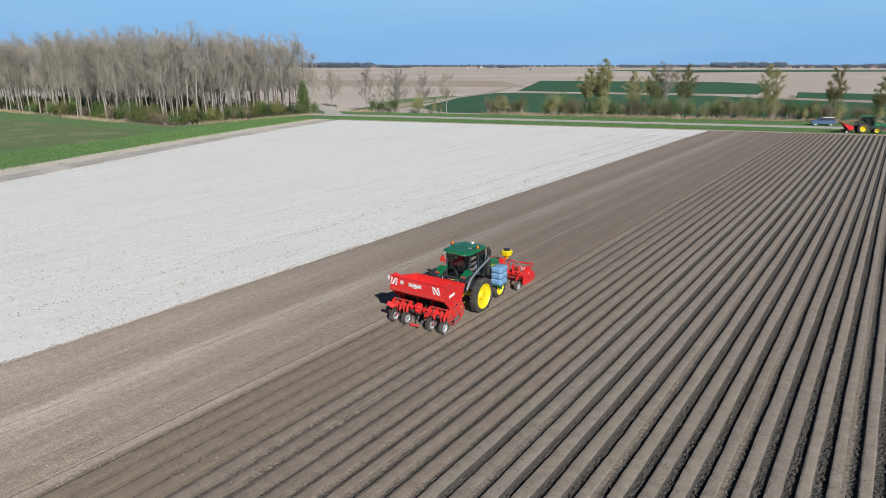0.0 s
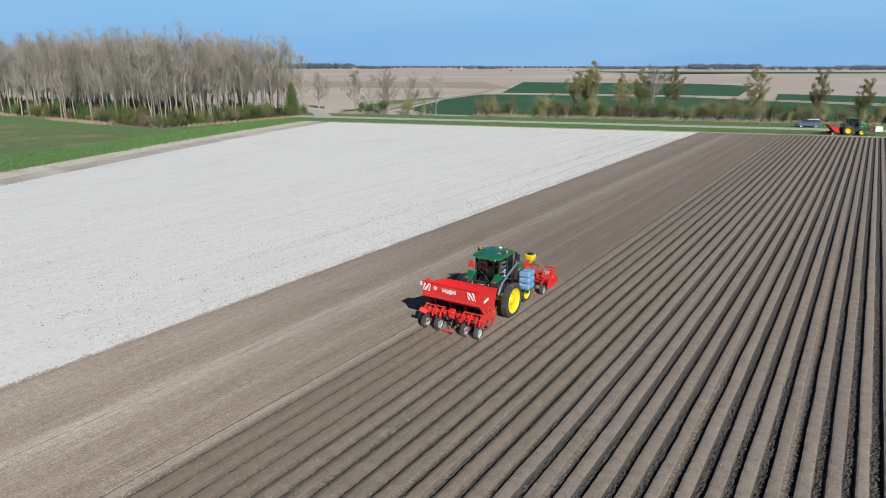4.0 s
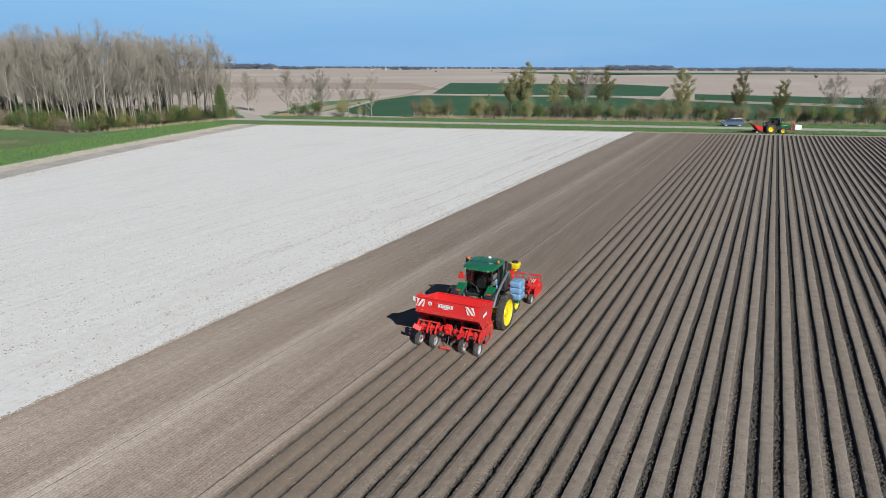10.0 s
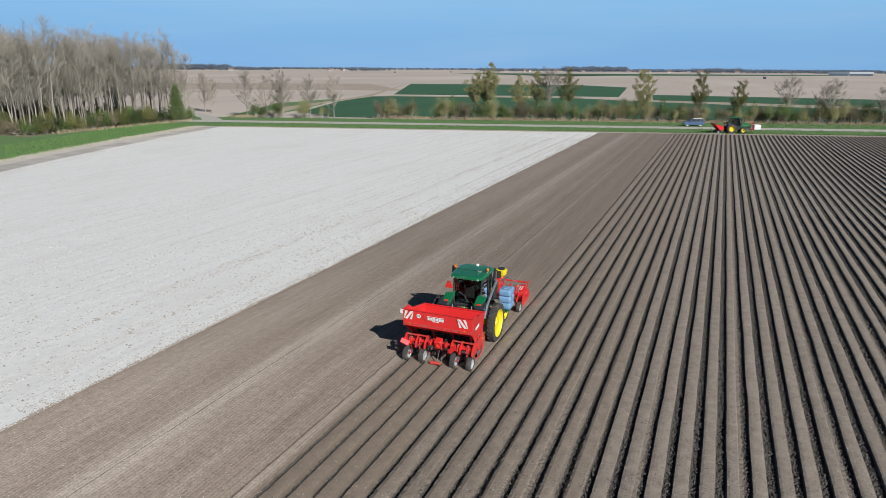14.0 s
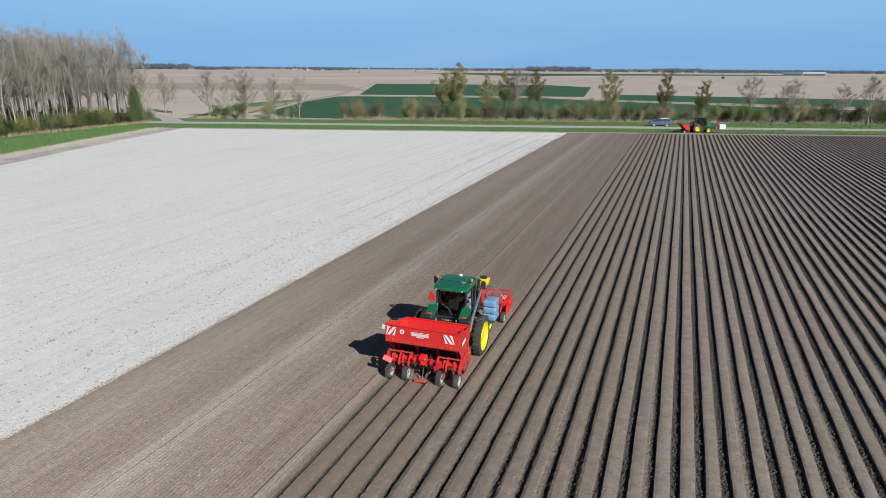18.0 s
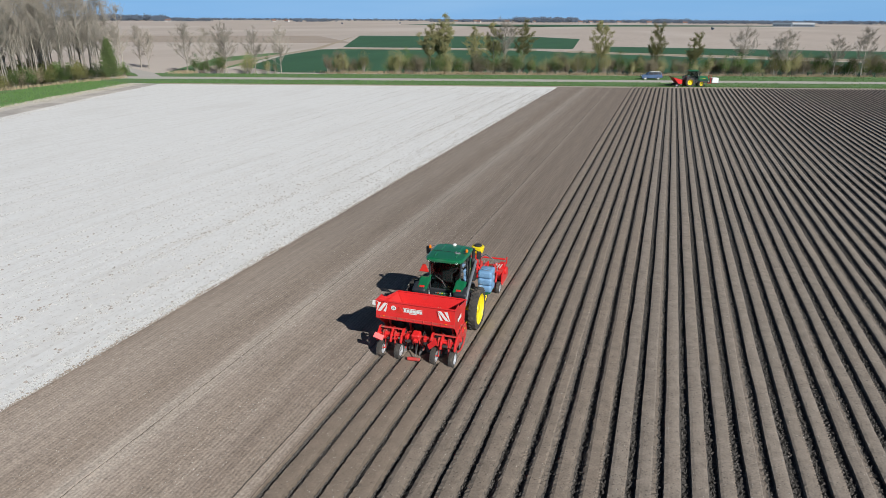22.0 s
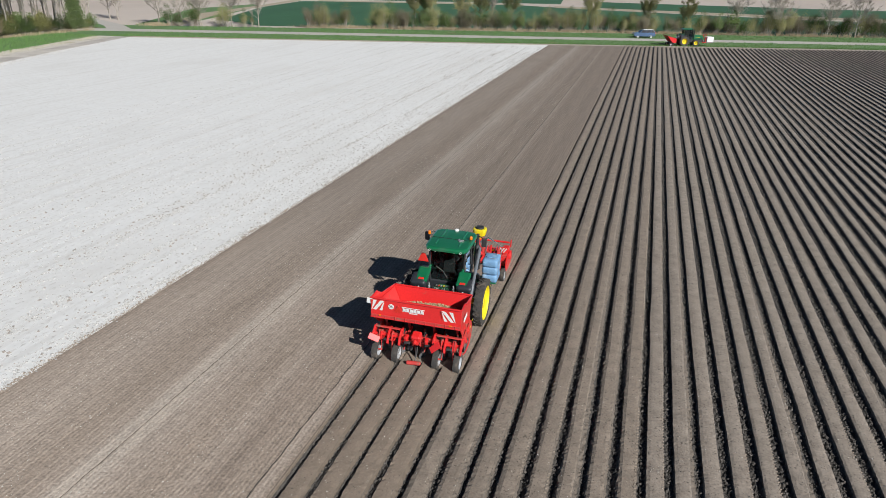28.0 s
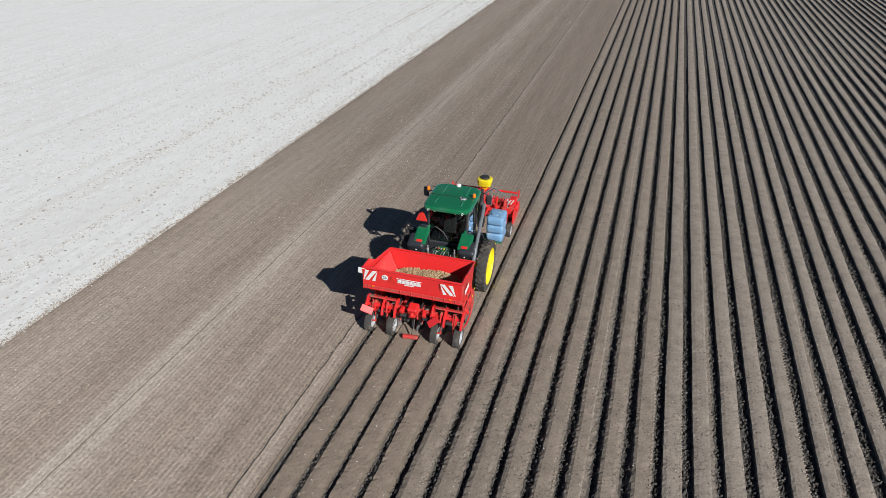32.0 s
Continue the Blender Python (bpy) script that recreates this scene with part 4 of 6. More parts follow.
        bx(bm, (s * 0.79, 2.88, 1.915), (0.46, 0.70, 0.13), (26, 0, 0), 0.06, 2)
        bx(bm, (s * 0.66, 3.26, 2.06), (0.10, 0.34, 0.10), (20, 0, 0), 0.03)
        part("fender_cover", bm, GREEN, t_, "green cover on the fender", smooth=False)
        bm = B()
        bx(bm, (s * 0.90, 2.80, 1.61), (0.62, 0.58, 0.60), (24, 0, 0), 0.15, 4)
        part("fender_back", bm, NAVY, t_, "bulging dark fender back", smooth=True)
        bm = B()
        bx(bm, (s * 0.80, 2.64, 1.865), (0.22, 0.10, 0.05), (24, 0, 0), 0.015)
        part("tail_lamp", bm, SIGNRED, t_, "orange-red tail lamp")
        bm = B()
        rod(bm, (s * 0.86, 2.54, 1.60), (s * 0.86, 2.475, 1.575), 0.030, None, 10)
        part("reflector", bm, WHITE, t_)
        bm = B()
        for k in range(3):
            bx(bm, (s * 0.78, 4.55, 0.45 + k * 0.28), (0.24, 0.34, 0.03), bevel=0.006)
        bx(bm, (s * 0.68, 4.38, 0.75), (0.03, 0.03, 0.75))
        bx(bm, (s * 0.68, 4.72, 0.75), (0.03, 0.03, 0.75))
        part("cab_steps", bm, BLACK, t_)
    # rear linkage: lift arms, cylinders, hoses
    for s in (-1, 1):
        bm = B()
        tube(bm, [(s * 0.30, 3.0, 0.70), (s * 0.42, 2.5, 0.62), (s * 0.45, 1.95, 0.62)], 0.045)
        part("lower_link", bm, DARKSTEEL, t_)
        bm = B()
        rod(bm, (s * 0.34, 2.95, 1.45), (s * 0.44, 2.45, 0.66), 0.035)
        part("lift_rod", bm, DARKSTEEL, t_)
        bm = B()
        rod(bm, (s * 0.22, 3.05, 1.0), (s * 0.32, 2.8, 1.48), 0.05)
        part("lift_cylinder", bm, GREEN, t_)
    for s in (-1, 1):
        bm = B()
        bx(bm, (s * 0.36, 2.90, 1.12), (0.07, 0.14, 0.72), (10, 0, 0), 0.015)
        part("hitch_upright", bm, STEEL, t_, "grey steel hitch upright")
        bm = B()
        rod(bm, (s * 0.50, 2.78, 1.02), (s * 0.48, 2.62, 1.62), 0.042, 0.042, 10)
        rod(bm, (s * 0.48, 2.62, 1.62), (s * 0.47, 2.60, 1.74), 0.022, None, 8)
        part("lift_ram", bm, GREYRIM, t_)
    for k in range(6):
        bm = B()
        rod(bm, (-0.24 + 0.095 * k, 2.86, 1.56), (-0.24 + 0.095 * k, 2.76, 1.58), 0.026, 0.02, 8)
        part("coupler", bm, (STEEL, SIGNRED, GREYRIM, YELLOW, STEEL, BLACK)[k], t_)
    bm = B()
    rod(bm, (0, 2.95, 1.25), (0, 1.95, 1.15), 0.04)
    part("top_link", bm, STEEL, t_)
    bm = B()
    bx(bm, (0, 2.98, 1.30), (0.5, 0.22, 0.42), bevel=0.03)
    for k in range(4):
        bx(bm, (-0.15 + k * 0.1, 2.84, 1.45), (0.05, 0.08, 0.09), bevel=0.01)
    part("valve_block", bm, GREEN, t_, "green hydraulic valve block")
    for k in range(9):
        bm = B()
        x = -0.30 + 0.075 * k
        tube(bm, [(x, 2.85, 1.45), (x * 1.1, 2.55, 1.62 - 0.03 * k), (x * 1.3 + 0.05, 2.25, 1.42), (x * 1.2, 1.95, 1.2)], 0.016, 6)
        part("hydraulic_hose", bm, (BLACK, STEEL, GREYRIM)[k % 3], t_)
    bm = B()
    bx(bm, (0.72, 2.72, 1.22), (0.34, 0.10, 0.34), bevel=0.02)
    bx(bm, (-0.72, 2.72, 1.22), (0.34, 0.10, 0.34), bevel=0.02)
    part("axle_bracket", bm, YELLOW, t_)
    bm = B()
    lathe(bm, [(0.06, 1.30), (0.125, 1.36), (0.125, 2.30), (0.075, 2.42), (0.062, 2.86), (0.05, 2.88), (0.001, 2.86)], (0.78, 5.16, 0), "z", 18)
    bmesh.ops.recalc_face_normals(bm, faces=bm.faces)
    exhaust = part("exhaust_stack", bm, BLACK, t_, "black exhaust beside the windscreen")
    bm = B()
    for k in range(6):
        bx(bm, (0.91, 5.16, 1.52 + 0.13 * k), (0.02, 0.17, 0.07), bevel=0.006)
    part("heat_shield", bm, DARKSTEEL, exhaust)
    # mirrors, beacons, aerials
    for s in (-1, 1):
        bm = B()
        tube(bm, [(s * 0.72, 4.85, 2.86), (s * 0.95, 4.75, 2.95), (s * 1.12, 4.62, 2.93)], 0.02, 6)
        arm = part("mirror_arm", bm, BLACK, t_)
        bm = B()
        bx(bm, (s * 1.16, 4.60, 2.78), (0.20, 0.10, 0.36), (0, 0, s * 12), 0.03)
        part("mirror", bm, BLACK, arm, "black wing mirror")
    if beacons:
        for x, y, z in ((-1.02, 4.42, 2.93), (0.74, 4.10, 3.03)):
            bm = B()
            lathe(bm, [(0.03, 0), (0.06, 0.01), (0.058, 0.10), (0.04, 0.14), (0.001, 0.15)], (x, y, z + 0.02), "z", 14)
            bmesh.ops.recalc_face_normals(bm, faces=bm.faces)
            part("beacon", bm, AMBER, t_, "amber warning beacon")
            bm = B()
            rod(bm, (x, y, z - 0.06), (x, y, z + 0.03), 0.035)
            if x < 0:
                rod(bm, (x, y, z - 0.04), (-0.7, 4.5, 2.93), 0.018)
            part("beacon_foot", bm, BLACK, t_)
        bm = B()
        lathe(bm, [(0.085, 0), (0.09, 0.03), (0.075, 0.06), (0.04, 0.08), (0.001, 0.085)], (-0.02, 4.86, 3.03), "z", 18)
        bmesh.ops.recalc_face_normals(bm, faces=bm.faces)
        part("gps_dome", bm, WHITE, t_, "white satellite receiver dome")
        bm = B()
        bx(bm, (0.42, 3.86, 3.06), (0.22, 0.10, 0.05), (0, 0, 30), 0.015)
        bx(bm, (0.30, 3.95, 3.055), (0.05, 0.14, 0.04), (0, 0, -20), 0.01)
        part("roof_aerial", bm, STEEL, t_, "small grey aerial on the roof")
        bm = B()
        plate(bm, [(-1.16, 2.24), (-0.72, 2.24), (-0.86, 2.58), (-1.0, 2.60)], 3.34, 3.37, "y", 0.008)
        part("warning_triangle", bm, SIGNRED, t_, "red slow-vehicle triangle")
        bm = B()
        rod(bm, (-0.66, 3.38, 2.40), (-0.9, 3.38, 2.40), 0.015)
        part("triangle_bracket", bm, BLACK, t_)
        # pipe leading granules from front to back along the cab
        bm = B()
        tube(bm, [(0.90, 5.10, 2.30), (0.97, 4.60, 2.24), (1.05, 3.9, 2.12), (1.13, 3.2, 1.98), (1.18, 2.72, 1.84), (1.19, 2.50, 1.62), (1.17, 2.36, 1.36)], 0.062, 10)
        part("delivery_pipe", bm, CREAM, t_, "grey delivery pipe along the cab")
    root.matrix_basis = place
    return tagged(root, label, "tractor", group)


MACHINE = pose(1.38, 0.10, 0, 0, 0, 1.6)
tractor(MACHINE @ pose(0.10, 0, 0))


def side_tank():
    """Three-lobed plastic tank on a bracket beside the hood."""
    root = new("side_tank")
    for k, z in enumerate((1.02, 1.36, 1.69)):
        bm = B()
        bx(bm, (1.32, 5.42, z), (0.64, 0.82, 0.350), bevel=0.13, seg=4)
        part("tank_section", bm, TANKBLUE, root, smooth=True)
    for y in (5.2, 5.65):
        bm = B()
        tube(bm, [(1.63, y, 0.85), (1.64, y, 1.77), (1.50, y, 1.875), (1.14, y, 1.875), (1.0, y, 1.77), (1.0, y, 0.85)], 0.009, 6)
        part("strap", bm, STEEL, root)
    bm = B()
    lathe(bm, [(0.11, 0), (0.11, 0.05), (0.001, 0.055)], (1.25, 5.3, 1.855), "z", 16)
    bmesh.ops.recalc_face_normals(bm, faces=bm.faces)
    part("filler_cap", bm, TANKBLUE, root)
    bm = B()
    bx(bm, (1.28, 5.42, 0.84), (0.66, 0.80, 0.05), bevel=0.01)
    bx(bm, (0.75, 5.42, 0.86), (0.55, 0.12, 0.10), bevel=0.01)
    part("tank_bracket", bm, GREEN, root, "green steel bracket")
    root.matrix_basis = MACHINE @ pose(0.12, 0, 0)
    return tagged(root, "pale blue three-lobed plastic spray tank on the tractor's side", "tank")


side_tank()


# ---- the potato planter ----
def letters(text, size, m, mat, parent, name, depth=0.004):
    cu = bpy.data.curves.new(name, "FONT")
    cu.body, cu.size, cu.extrude, cu.align_x, cu.align_y = text, size, depth, "CENTER", "CENTER"
    tmp = bpy.data.objects.new(name, cu)
    scene.collection.objects.link(tmp)
    me = bpy.data.meshes.new_from_object(tmp.evaluated_get(bpy.context.evaluated_depsgraph_get()))
    bpy.data.objects.remove(tmp)
    bpy.data.curves.remove(cu)
    me.materials.clear()
    me.materials.append(mat)
    o = new(name, me)
    o.parent = parent
    o.matrix_basis = m
    return o


def planter():
    root = new("potato_planter")
    # hopper: leaning rear wall, flaring sides, sloping floor, front wall
    YR, ZT, ZB, LEAN = -0.14, 2.32, 1.65, -0.06     # LEAN: the rear wall comes back towards its foot

    def wall(name, pts, thick, label=""):
        bm = B()
        pts = [Vector(p) for p in pts]
        n = (pts[1] - pts[0]).cross(pts[2] - pts[0]).normalized() * thick
        a = [bm.verts.new(p) for p in pts]
        b = [bm.verts.new(p + n) for p in pts]
        bm.faces.new(a[::-1])
        bm.faces.new(b)
        for i in range(len(pts)):
            j = (i + 1) % len(pts)
            bm.faces.new((a[i], a[j], b[j], b[i]))
        bmesh.ops.recalc_face_normals(bm, faces=bm.faces)
        bmesh.ops.bevel(bm, geom=list(bm.edges), offset=0.008, segments=1, affect="EDGES")
        return part(name, bm, RED, root, label)
    rear = wall("rear_panel", [(-1.60, YR + LEAN, ZB), (1.58, YR + LEAN, ZB), (1.58, YR, ZT), (-1.60, YR, ZT)], -0.03, "wide red rear hopper wall")
    for s in (-1, 1):
        wall("side_panel", [(s * 1.58, YR, ZT), (s * 1.57, 0.35, ZT), (s * 1.50, 0.75, 2.08), (s * 1.46, 1.86, 1.86), (s * 1.46, 1.60, 1.05), (s * 1.46, 0.55, 0.95), (s * 1.56, YR + LEAN, ZB)], 0.03, "red hopper side wall")
    wall("front_panel", [(-1.46, 1.86, 1.86), (1.46, 1.86, 1.86), (1.46, 1.50, 1.10), (-1.46, 1.50, 1.10)], 0.03, "red front hopper wall")
    wall("hopper_floor", [(-1.47, YR + LEAN + 0.02, ZB), (1.47, YR + LEAN + 0.02, ZB), (1.47, 0.75, 1.10), (-1.47, 0.75, 1.10)], -0.03)
    wall("hopper_floor", [(-1.47, 0.75, 1.10), (1.47, 0.75, 1.10), (1.47, 1.52, 1.10), (-1.47, 1.52, 1.10)], -0.03)
    for s in (-1, 1):                                # inner slopes that lead the tubers to the middle
        wall("inner_slope", [(s * 1.49, 0.10, 2.05), (s * 1.45, 1.78, 1.82), (s * 1.08, 1.50, 1.22), (s * 1.08, 0.45, 1.30)], 0.012 * s, "red inner slope of the hopper")
        bm = B()
        rod(bm, (s * 1.58, YR, ZT + 0.01), (s * 1.57, 0.35, ZT + 0.01), 0.03, None, 8)
        rod(bm, (s * 1.51, 0.75, 2.09), (s * 1.47, 1.86, 1.87), 0.026, None, 8)
        part("rim_rail", bm, RED, root)
    for a, b, nm in (((-1.61, YR - 0.01, ZT + 0.01), (1.60, YR - 0.01, ZT + 0.01), "rim_rail"), ((-1.46, 1.87, 1.87), (1.46, 1.87, 1.87), "rim_rail"),
                     ((-1.59, YR + LEAN - 0.01, ZB - 0.01), (1.57, YR + LEAN - 0.01, ZB - 0.01), "bottom_rail")):
        bm = B()
        rod(bm, a, b, 0.034, None, 8)
        part(nm, bm, RED, root)
    for k in range(9):
        bm = B()
        x = -1.4 + 0.35 * k
        bx(bm, (x, YR + LEAN - 0.030, ZB + 0.05), (0.035, 0.05, 0.13), bevel=0.008)
        part("clamp", bm, REDDUST, rear)
    bm = B()
    bx(bm, (0, YR + LEAN - 0.022, ZB + 0.06), (3.14, 0.03, 0.10), bevel=0.01)
    part("lip", bm, REDDUST, rear)
    # boards with slanting stripes
    slope = math.degrees(math.atan2(LEAN, ZT - ZB))

    def on_face(x, z, out=0.012):
        """A pose on the rear wall: x across, z up along it, facing backwards."""
        f = (z - ZB) / (ZT - ZB)
        return pose(x, YR + LEAN * (1 - f) - out - 0.006, z, 90 - slope, 0, 0)

    for s in (-1, 1):
        board = None
        bm = B()
        bx(bm, (0, 0, 0), (0.50, 0.46, 0.014), bevel=0.004)
        board = part("warning_board", bm, SIGNRED, rear, "red and white striped warning board")
        board.matrix_basis = on_face(1.16 if s > 0 else -1.34, 2.02 if s > 0 else 2.06, 0.012)
        for k in range(3):
            bm = B()
            c = -0.25 + 0.25 * k
            lim = 0.248
            pts = [(c - 0.065 + s * 0.17, -0.228), (c + 0.065 + s * 0.17, -0.228), (c + 0.065 - s * 0.17, 0.228), (c - 0.065 - s * 0.17, 0.228)]
            pts = [(max(-lim, min(lim, x)), y) for x, y in pts]
            if pts[0][0] == pts[1][0] and pts[2][0] == pts[3][0]:
                bm.free()
                continue
            plate(bm, pts, 0.006, 0.011, "z")
            part("stripe", bm, WHITE, board)
    bm = B()
    bx(bm, (-1.62, YR - 0.03, 2.20), (0.24, 0.02, 0.20), (0, 8, 0), 0.006)
    part("side_marker", bm, WHITE, root, "white marker plate at the hopper corner")
    bm = B()
    lathe(bm, [(0.001, 0.012), (0.10, 0.012), (0.10, 0.0), (0.001, 0.0)], (0, 0, 0), "z", 24)
    bmesh.ops.recalc_face_normals(bm, faces=bm.faces)
    sign = part("speed_sign", bm, WHITE, rear, "round white speed sign reading 25")
    sign.matrix_basis = on_face(-0.86, 2.10)
    letters("25", 0.13, pose(0, 0, 0.014), BLACK, sign, "digits")
    bm = B()
    plate(bm, [(-0.17, -0.13), (0.17, -0.13), (0.0, 0.17)], 0, 0.012, "z", 0.003)
    tri = part("reflector_triangle", bm, SIGNRED, rear, "red reflective triangle")
    tri.matrix_basis = on_face(-0.60, 2.04)
    # maker's mark as plain bars
    bm = B()
    for q in range(6):
        bx(bm, (-0.315 + 0.126 * q, 0, 0), (0.105, 0.125, 0.01), bevel=0.003)
        bx(bm, (-0.315 + 0.126 * q, -0.058, 0), (0.128, 0.014, 0.01))
    logo = part("logo_bar", bm, WHITE, rear, "white maker's mark on red")
    logo.matrix_basis = on_face(-0.08, 2.05)
    for y, w, h in ((0.098, 0.80, 0.022), (-0.105, 0.30, 0.035)):
        bm = B()
        bx(bm, (0, y, 0), (w, h, 0.01))
        part("bar", bm, WHITE, logo)
    for s in (-1, 1):
        bm = B()
        bx(bm, (s * 1.555, 0.55, 1.70), (0.012, 0.46, 0.14), (6, 0, 0), 0.003)
        part("side_mark", bm, WHITE, root, "white maker's mark on the side")
    # frame and row units
    bm = B()
    bx(bm, (0, 0.95, 0.72), (2.95, 0.16, 0.16), bevel=0.015)
    part("main_beam", bm, REDDUST, root)
    bm = B()
    bx(bm, (0, 0.10, 0.86), (2.75, 0.10, 0.10), bevel=0.01)
    part("rear_beam", bm, REDDUST, root)
    for x in (-1.30, -0.45, 0.45, 1.30):
        bm = B()
        bx(bm, (x, 0.52, 0.80), (0.08, 0.92, 0.10), (5, 0, 0), 0.01)
        part("frame_arm", bm, REDDUST, root)
        bm = B()
        bx(bm, (x, 0.55, 1.05), (0.06, 0.10, 0.45), (20, 0, 0), 0.01)
        part("hopper_strut", bm, REDDUST, root)
    for k, x in enumerate((-1.125, -0.375, 0.375, 1.125)):
        bm = B()
        # widened and black: the shade under the hopper is put into its colour
        bx(bm, (x, 1.02, 0.80), (0.70, 0.40, 0.56), (12, 0, 0), 0.03)
        part("cup_belt_housing", bm, BLACK, root, "cup-belt housing blackened for the shade under the hopper")
        for s in (-1, 1):
            bm = B()
            bx(bm, (x + s * 0.19, 0.30, 0.66), (0.045, 0.50, 0.16), (24, 0, s * 4), 0.01)
            bx(bm, (x + s * 0.19, 0.10, 0.80), (0.05, 0.14, 0.22), (-10, 0, 0), 0.01)
            part("unit_arm", bm, REDDUST, root)
            bm = B()
            tube(bm, [(x + s * 0.20, 0.46, 0.98), (x + s * 0.19, 0.28, 0.92), (x + s * 0.17, 0.10, 0.80)], 0.026, 8)
            part("coil_spring", bm, DARKSTEEL, root)
            bm = B()
            plate(bm, [(-0.06, 0.98), (0.03, 1.02), (0.12, 0.90), (0.10, 0.70), (-0.06, 0.62), (-0.14, 0.72)], x + s * 0.235 - 0.016, x + s * 0.235 + 0.016, "x", 0.006)
            rod(bm, (x + s * 0.235 - 0.06, 0.02, 0.92), (x + s * 0.235 + 0.06, 0.02, 0.92), 0.035, None, 10)
            part("pivot_plate", bm, REDDUST, root, "scuffed red pivot plate")
        bm = B()
        bx(bm, (x, 0.55, 0.20), (0.20, 0.50, 0.22), (-15, 0, 0), 0.03)
        part("furrow_opener", bm, DARKSTEEL, root)
        for s in (-1, 1):
            bm = B()
            c = (x + s * 0.24, 0.28, 0.16)
            lathe(bm, [(0.001, -0.03), (0.12, -0.025), (0.22, 0.0), (0.225, 0.004), (0.12, -0.018), (0.001, -0.022)], (0, 0, 0), "x", 24)
            bmesh.ops.recalc_face_normals(bm, faces=bm.faces)
            mm = pose(*c, 0, 0, s * 22)
            for v in bm.verts:
                v.co = mm @ v.co
            part("covering_disc", bm, STEEL, root, "worn steel covering disc")
            bm = B()
            rod(bm, (x + s * 0.22, 0.30, 0.16), (x + s * 0.14, 0.46, 0.62), 0.022)
            part("disc_arm", bm, REDDUST, root)
        bm = B()
        bx(bm, (x + 0.05, 0.0, 0.72), (0.22, 0.30, 0.09), (-12, 0, 0), 0.015)
        part("unit_cover", bm, (BLACK, DARKSTEEL)[k % 2], root)
    for x in (-1.47, -0.73, 0.73, 1.47):
        s = 1 if x > 0 else -1
        wheel(root, "support_wheel", (x, -0.05, 0.34 + GZ + 0.02), 0.36, 0.20, 0.20, GREYRIM, 18, 1, 0.03, "small ribbed tyre on grey rim")
        inner = x - s * (0.17 if abs(x) > 1 else -0.17)
        bm = B()
        tube(bm, [(inner, 0.12, 0.86), (inner, -0.02, 0.62), (inner, -0.05, 0.25), (x, -0.05, 0.25)], 0.036, 8)
        part("wheel_arm", bm, REDDUST, root)
        bm = B()
        bx(bm, (inner, 0.02, 0.80), (0.06, 0.20, 0.30), (-18, 0, 0), 0.01)
        part("arm_bracket", bm, RED, root)
        bm = B()
        rod(bm, (inner, 0.06, 0.98), (inner, -0.02, 0.66), 0.022)
        rod(bm, (inner, 0.065, 1.0), (inner, 0.05, 0.94), 0.045, None, 8)
        part("spindle", bm, REDDUST, root)
        bm = B()
        tube(bm, [(inner - 0.10, 0.10, 0.80), (inner - 0.10, -0.10, 0.74), (inner + 0.10, -0.10, 0.74), (inner + 0.10, 0.10, 0.80)], 0.028, 8)
        part("wheel_fork", bm, RED, root)
    for x, turn, roll in ((-1.45, -38, 24), (0.74, -46, -40)):
        bm = B()
        bx(bm, (x, -0.34, 0.88), (0.40, 0.035, 0.22), (turn, roll, 12), 0.008)
        part("rear_flap", bm, RED, root, "bright red tilted reflector plate")
        bm = B()
        rod(bm, (x, -0.34, 0.84), (x + 0.02, 0.06, 0.84), 0.02)
        part("flap_arm", bm, REDDUST, root)
    for s in (-1, 1):                                # each pair of wheels hangs from a tube with two broad swing arms
        bm = B()
        rod(bm, (s * 0.58, 0.02, 0.84), (s * 1.62, 0.02, 0.84), 0.055, None, 10)
        part("cross_tube", bm, RED, root)
        for x in (0.60, 1.02, 1.58):
            bm = B()
            plate(bm, [(0.30, 1.06), (0.14, 1.10), (-0.12, 0.92), (-0.24, 0.66), (-0.16, 0.58), (-0.02, 0.76), (0.28, 0.90)], s * x - 0.035, s * x + 0.035, "x", 0.012)
            part("swing_arm", bm, RED, root, "broad red swing arm")
        bm = B()
        bx(bm, (s * 1.10, 0.16, 1.06), (0.90, 0.14, 0.05), (-14, 0, 0), 0.012)
        part("cover_strip", bm, REDDUST, root)
        bm = B()
        bx(bm, (s * 0.36, -0.06, 0.90), (0.12, 0.22, 0.16), (16, 0, s * 12), 0.02)
        part("drive_bracket", bm, RED, root)
    bm = B()
    bx(bm, (-0.02, 0.02, 0.95), (0.34, 0.34, 0.30), (18, 0, 0), 0.05)
    rod(bm, (-0.02, -0.14, 0.86), (-0.02, -0.24, 0.82), 0.07, 0.05, 12)
    bx(bm, (-0.02, -0.02, 0.76), (0.22, 0.24, 0.12), bevel=0.02)
    part("gearbox", bm, RED, root, "red drive gearbox at the centre")
    for x in (-0.35, 0.35):
        bm = B()
        bx(bm, (x, 0.0, 0.74), (0.38, 0.07, 0.07), (0, 12 if x > 0 else -12, 0), 0.01)
        part("drive_shaft_guard", bm, REDDUST, root)
    for k in range(6):
        bm = B()
        x = -1.25 + 0.5 * k
        tube(bm, [(x, 0.30, 0.98), (x + 0.08, 0.10, 0.96), (x + 0.16, 0.04, 0.88), (x + 0.30, 0.12, 0.82)], 0.013, 6)
        part("cable", bm, BLACK, root)
    # trailing plate in the middle furrow
    bm = B()
    bx(bm, (-0.02, -0.34, 0.12), (0.50, 0.16, 0.13), (-25, 0, 6), 0.03)
    plate_o = part("trailing_plate", bm, REDDUST, root, "dull red trailing scraper plate")
    bm = B()
    tube(bm, [(0, -0.26, 0.13), (0.02, -0.10, 0.36), (0.0, 0.10, 0.72)], 0.022, 6)
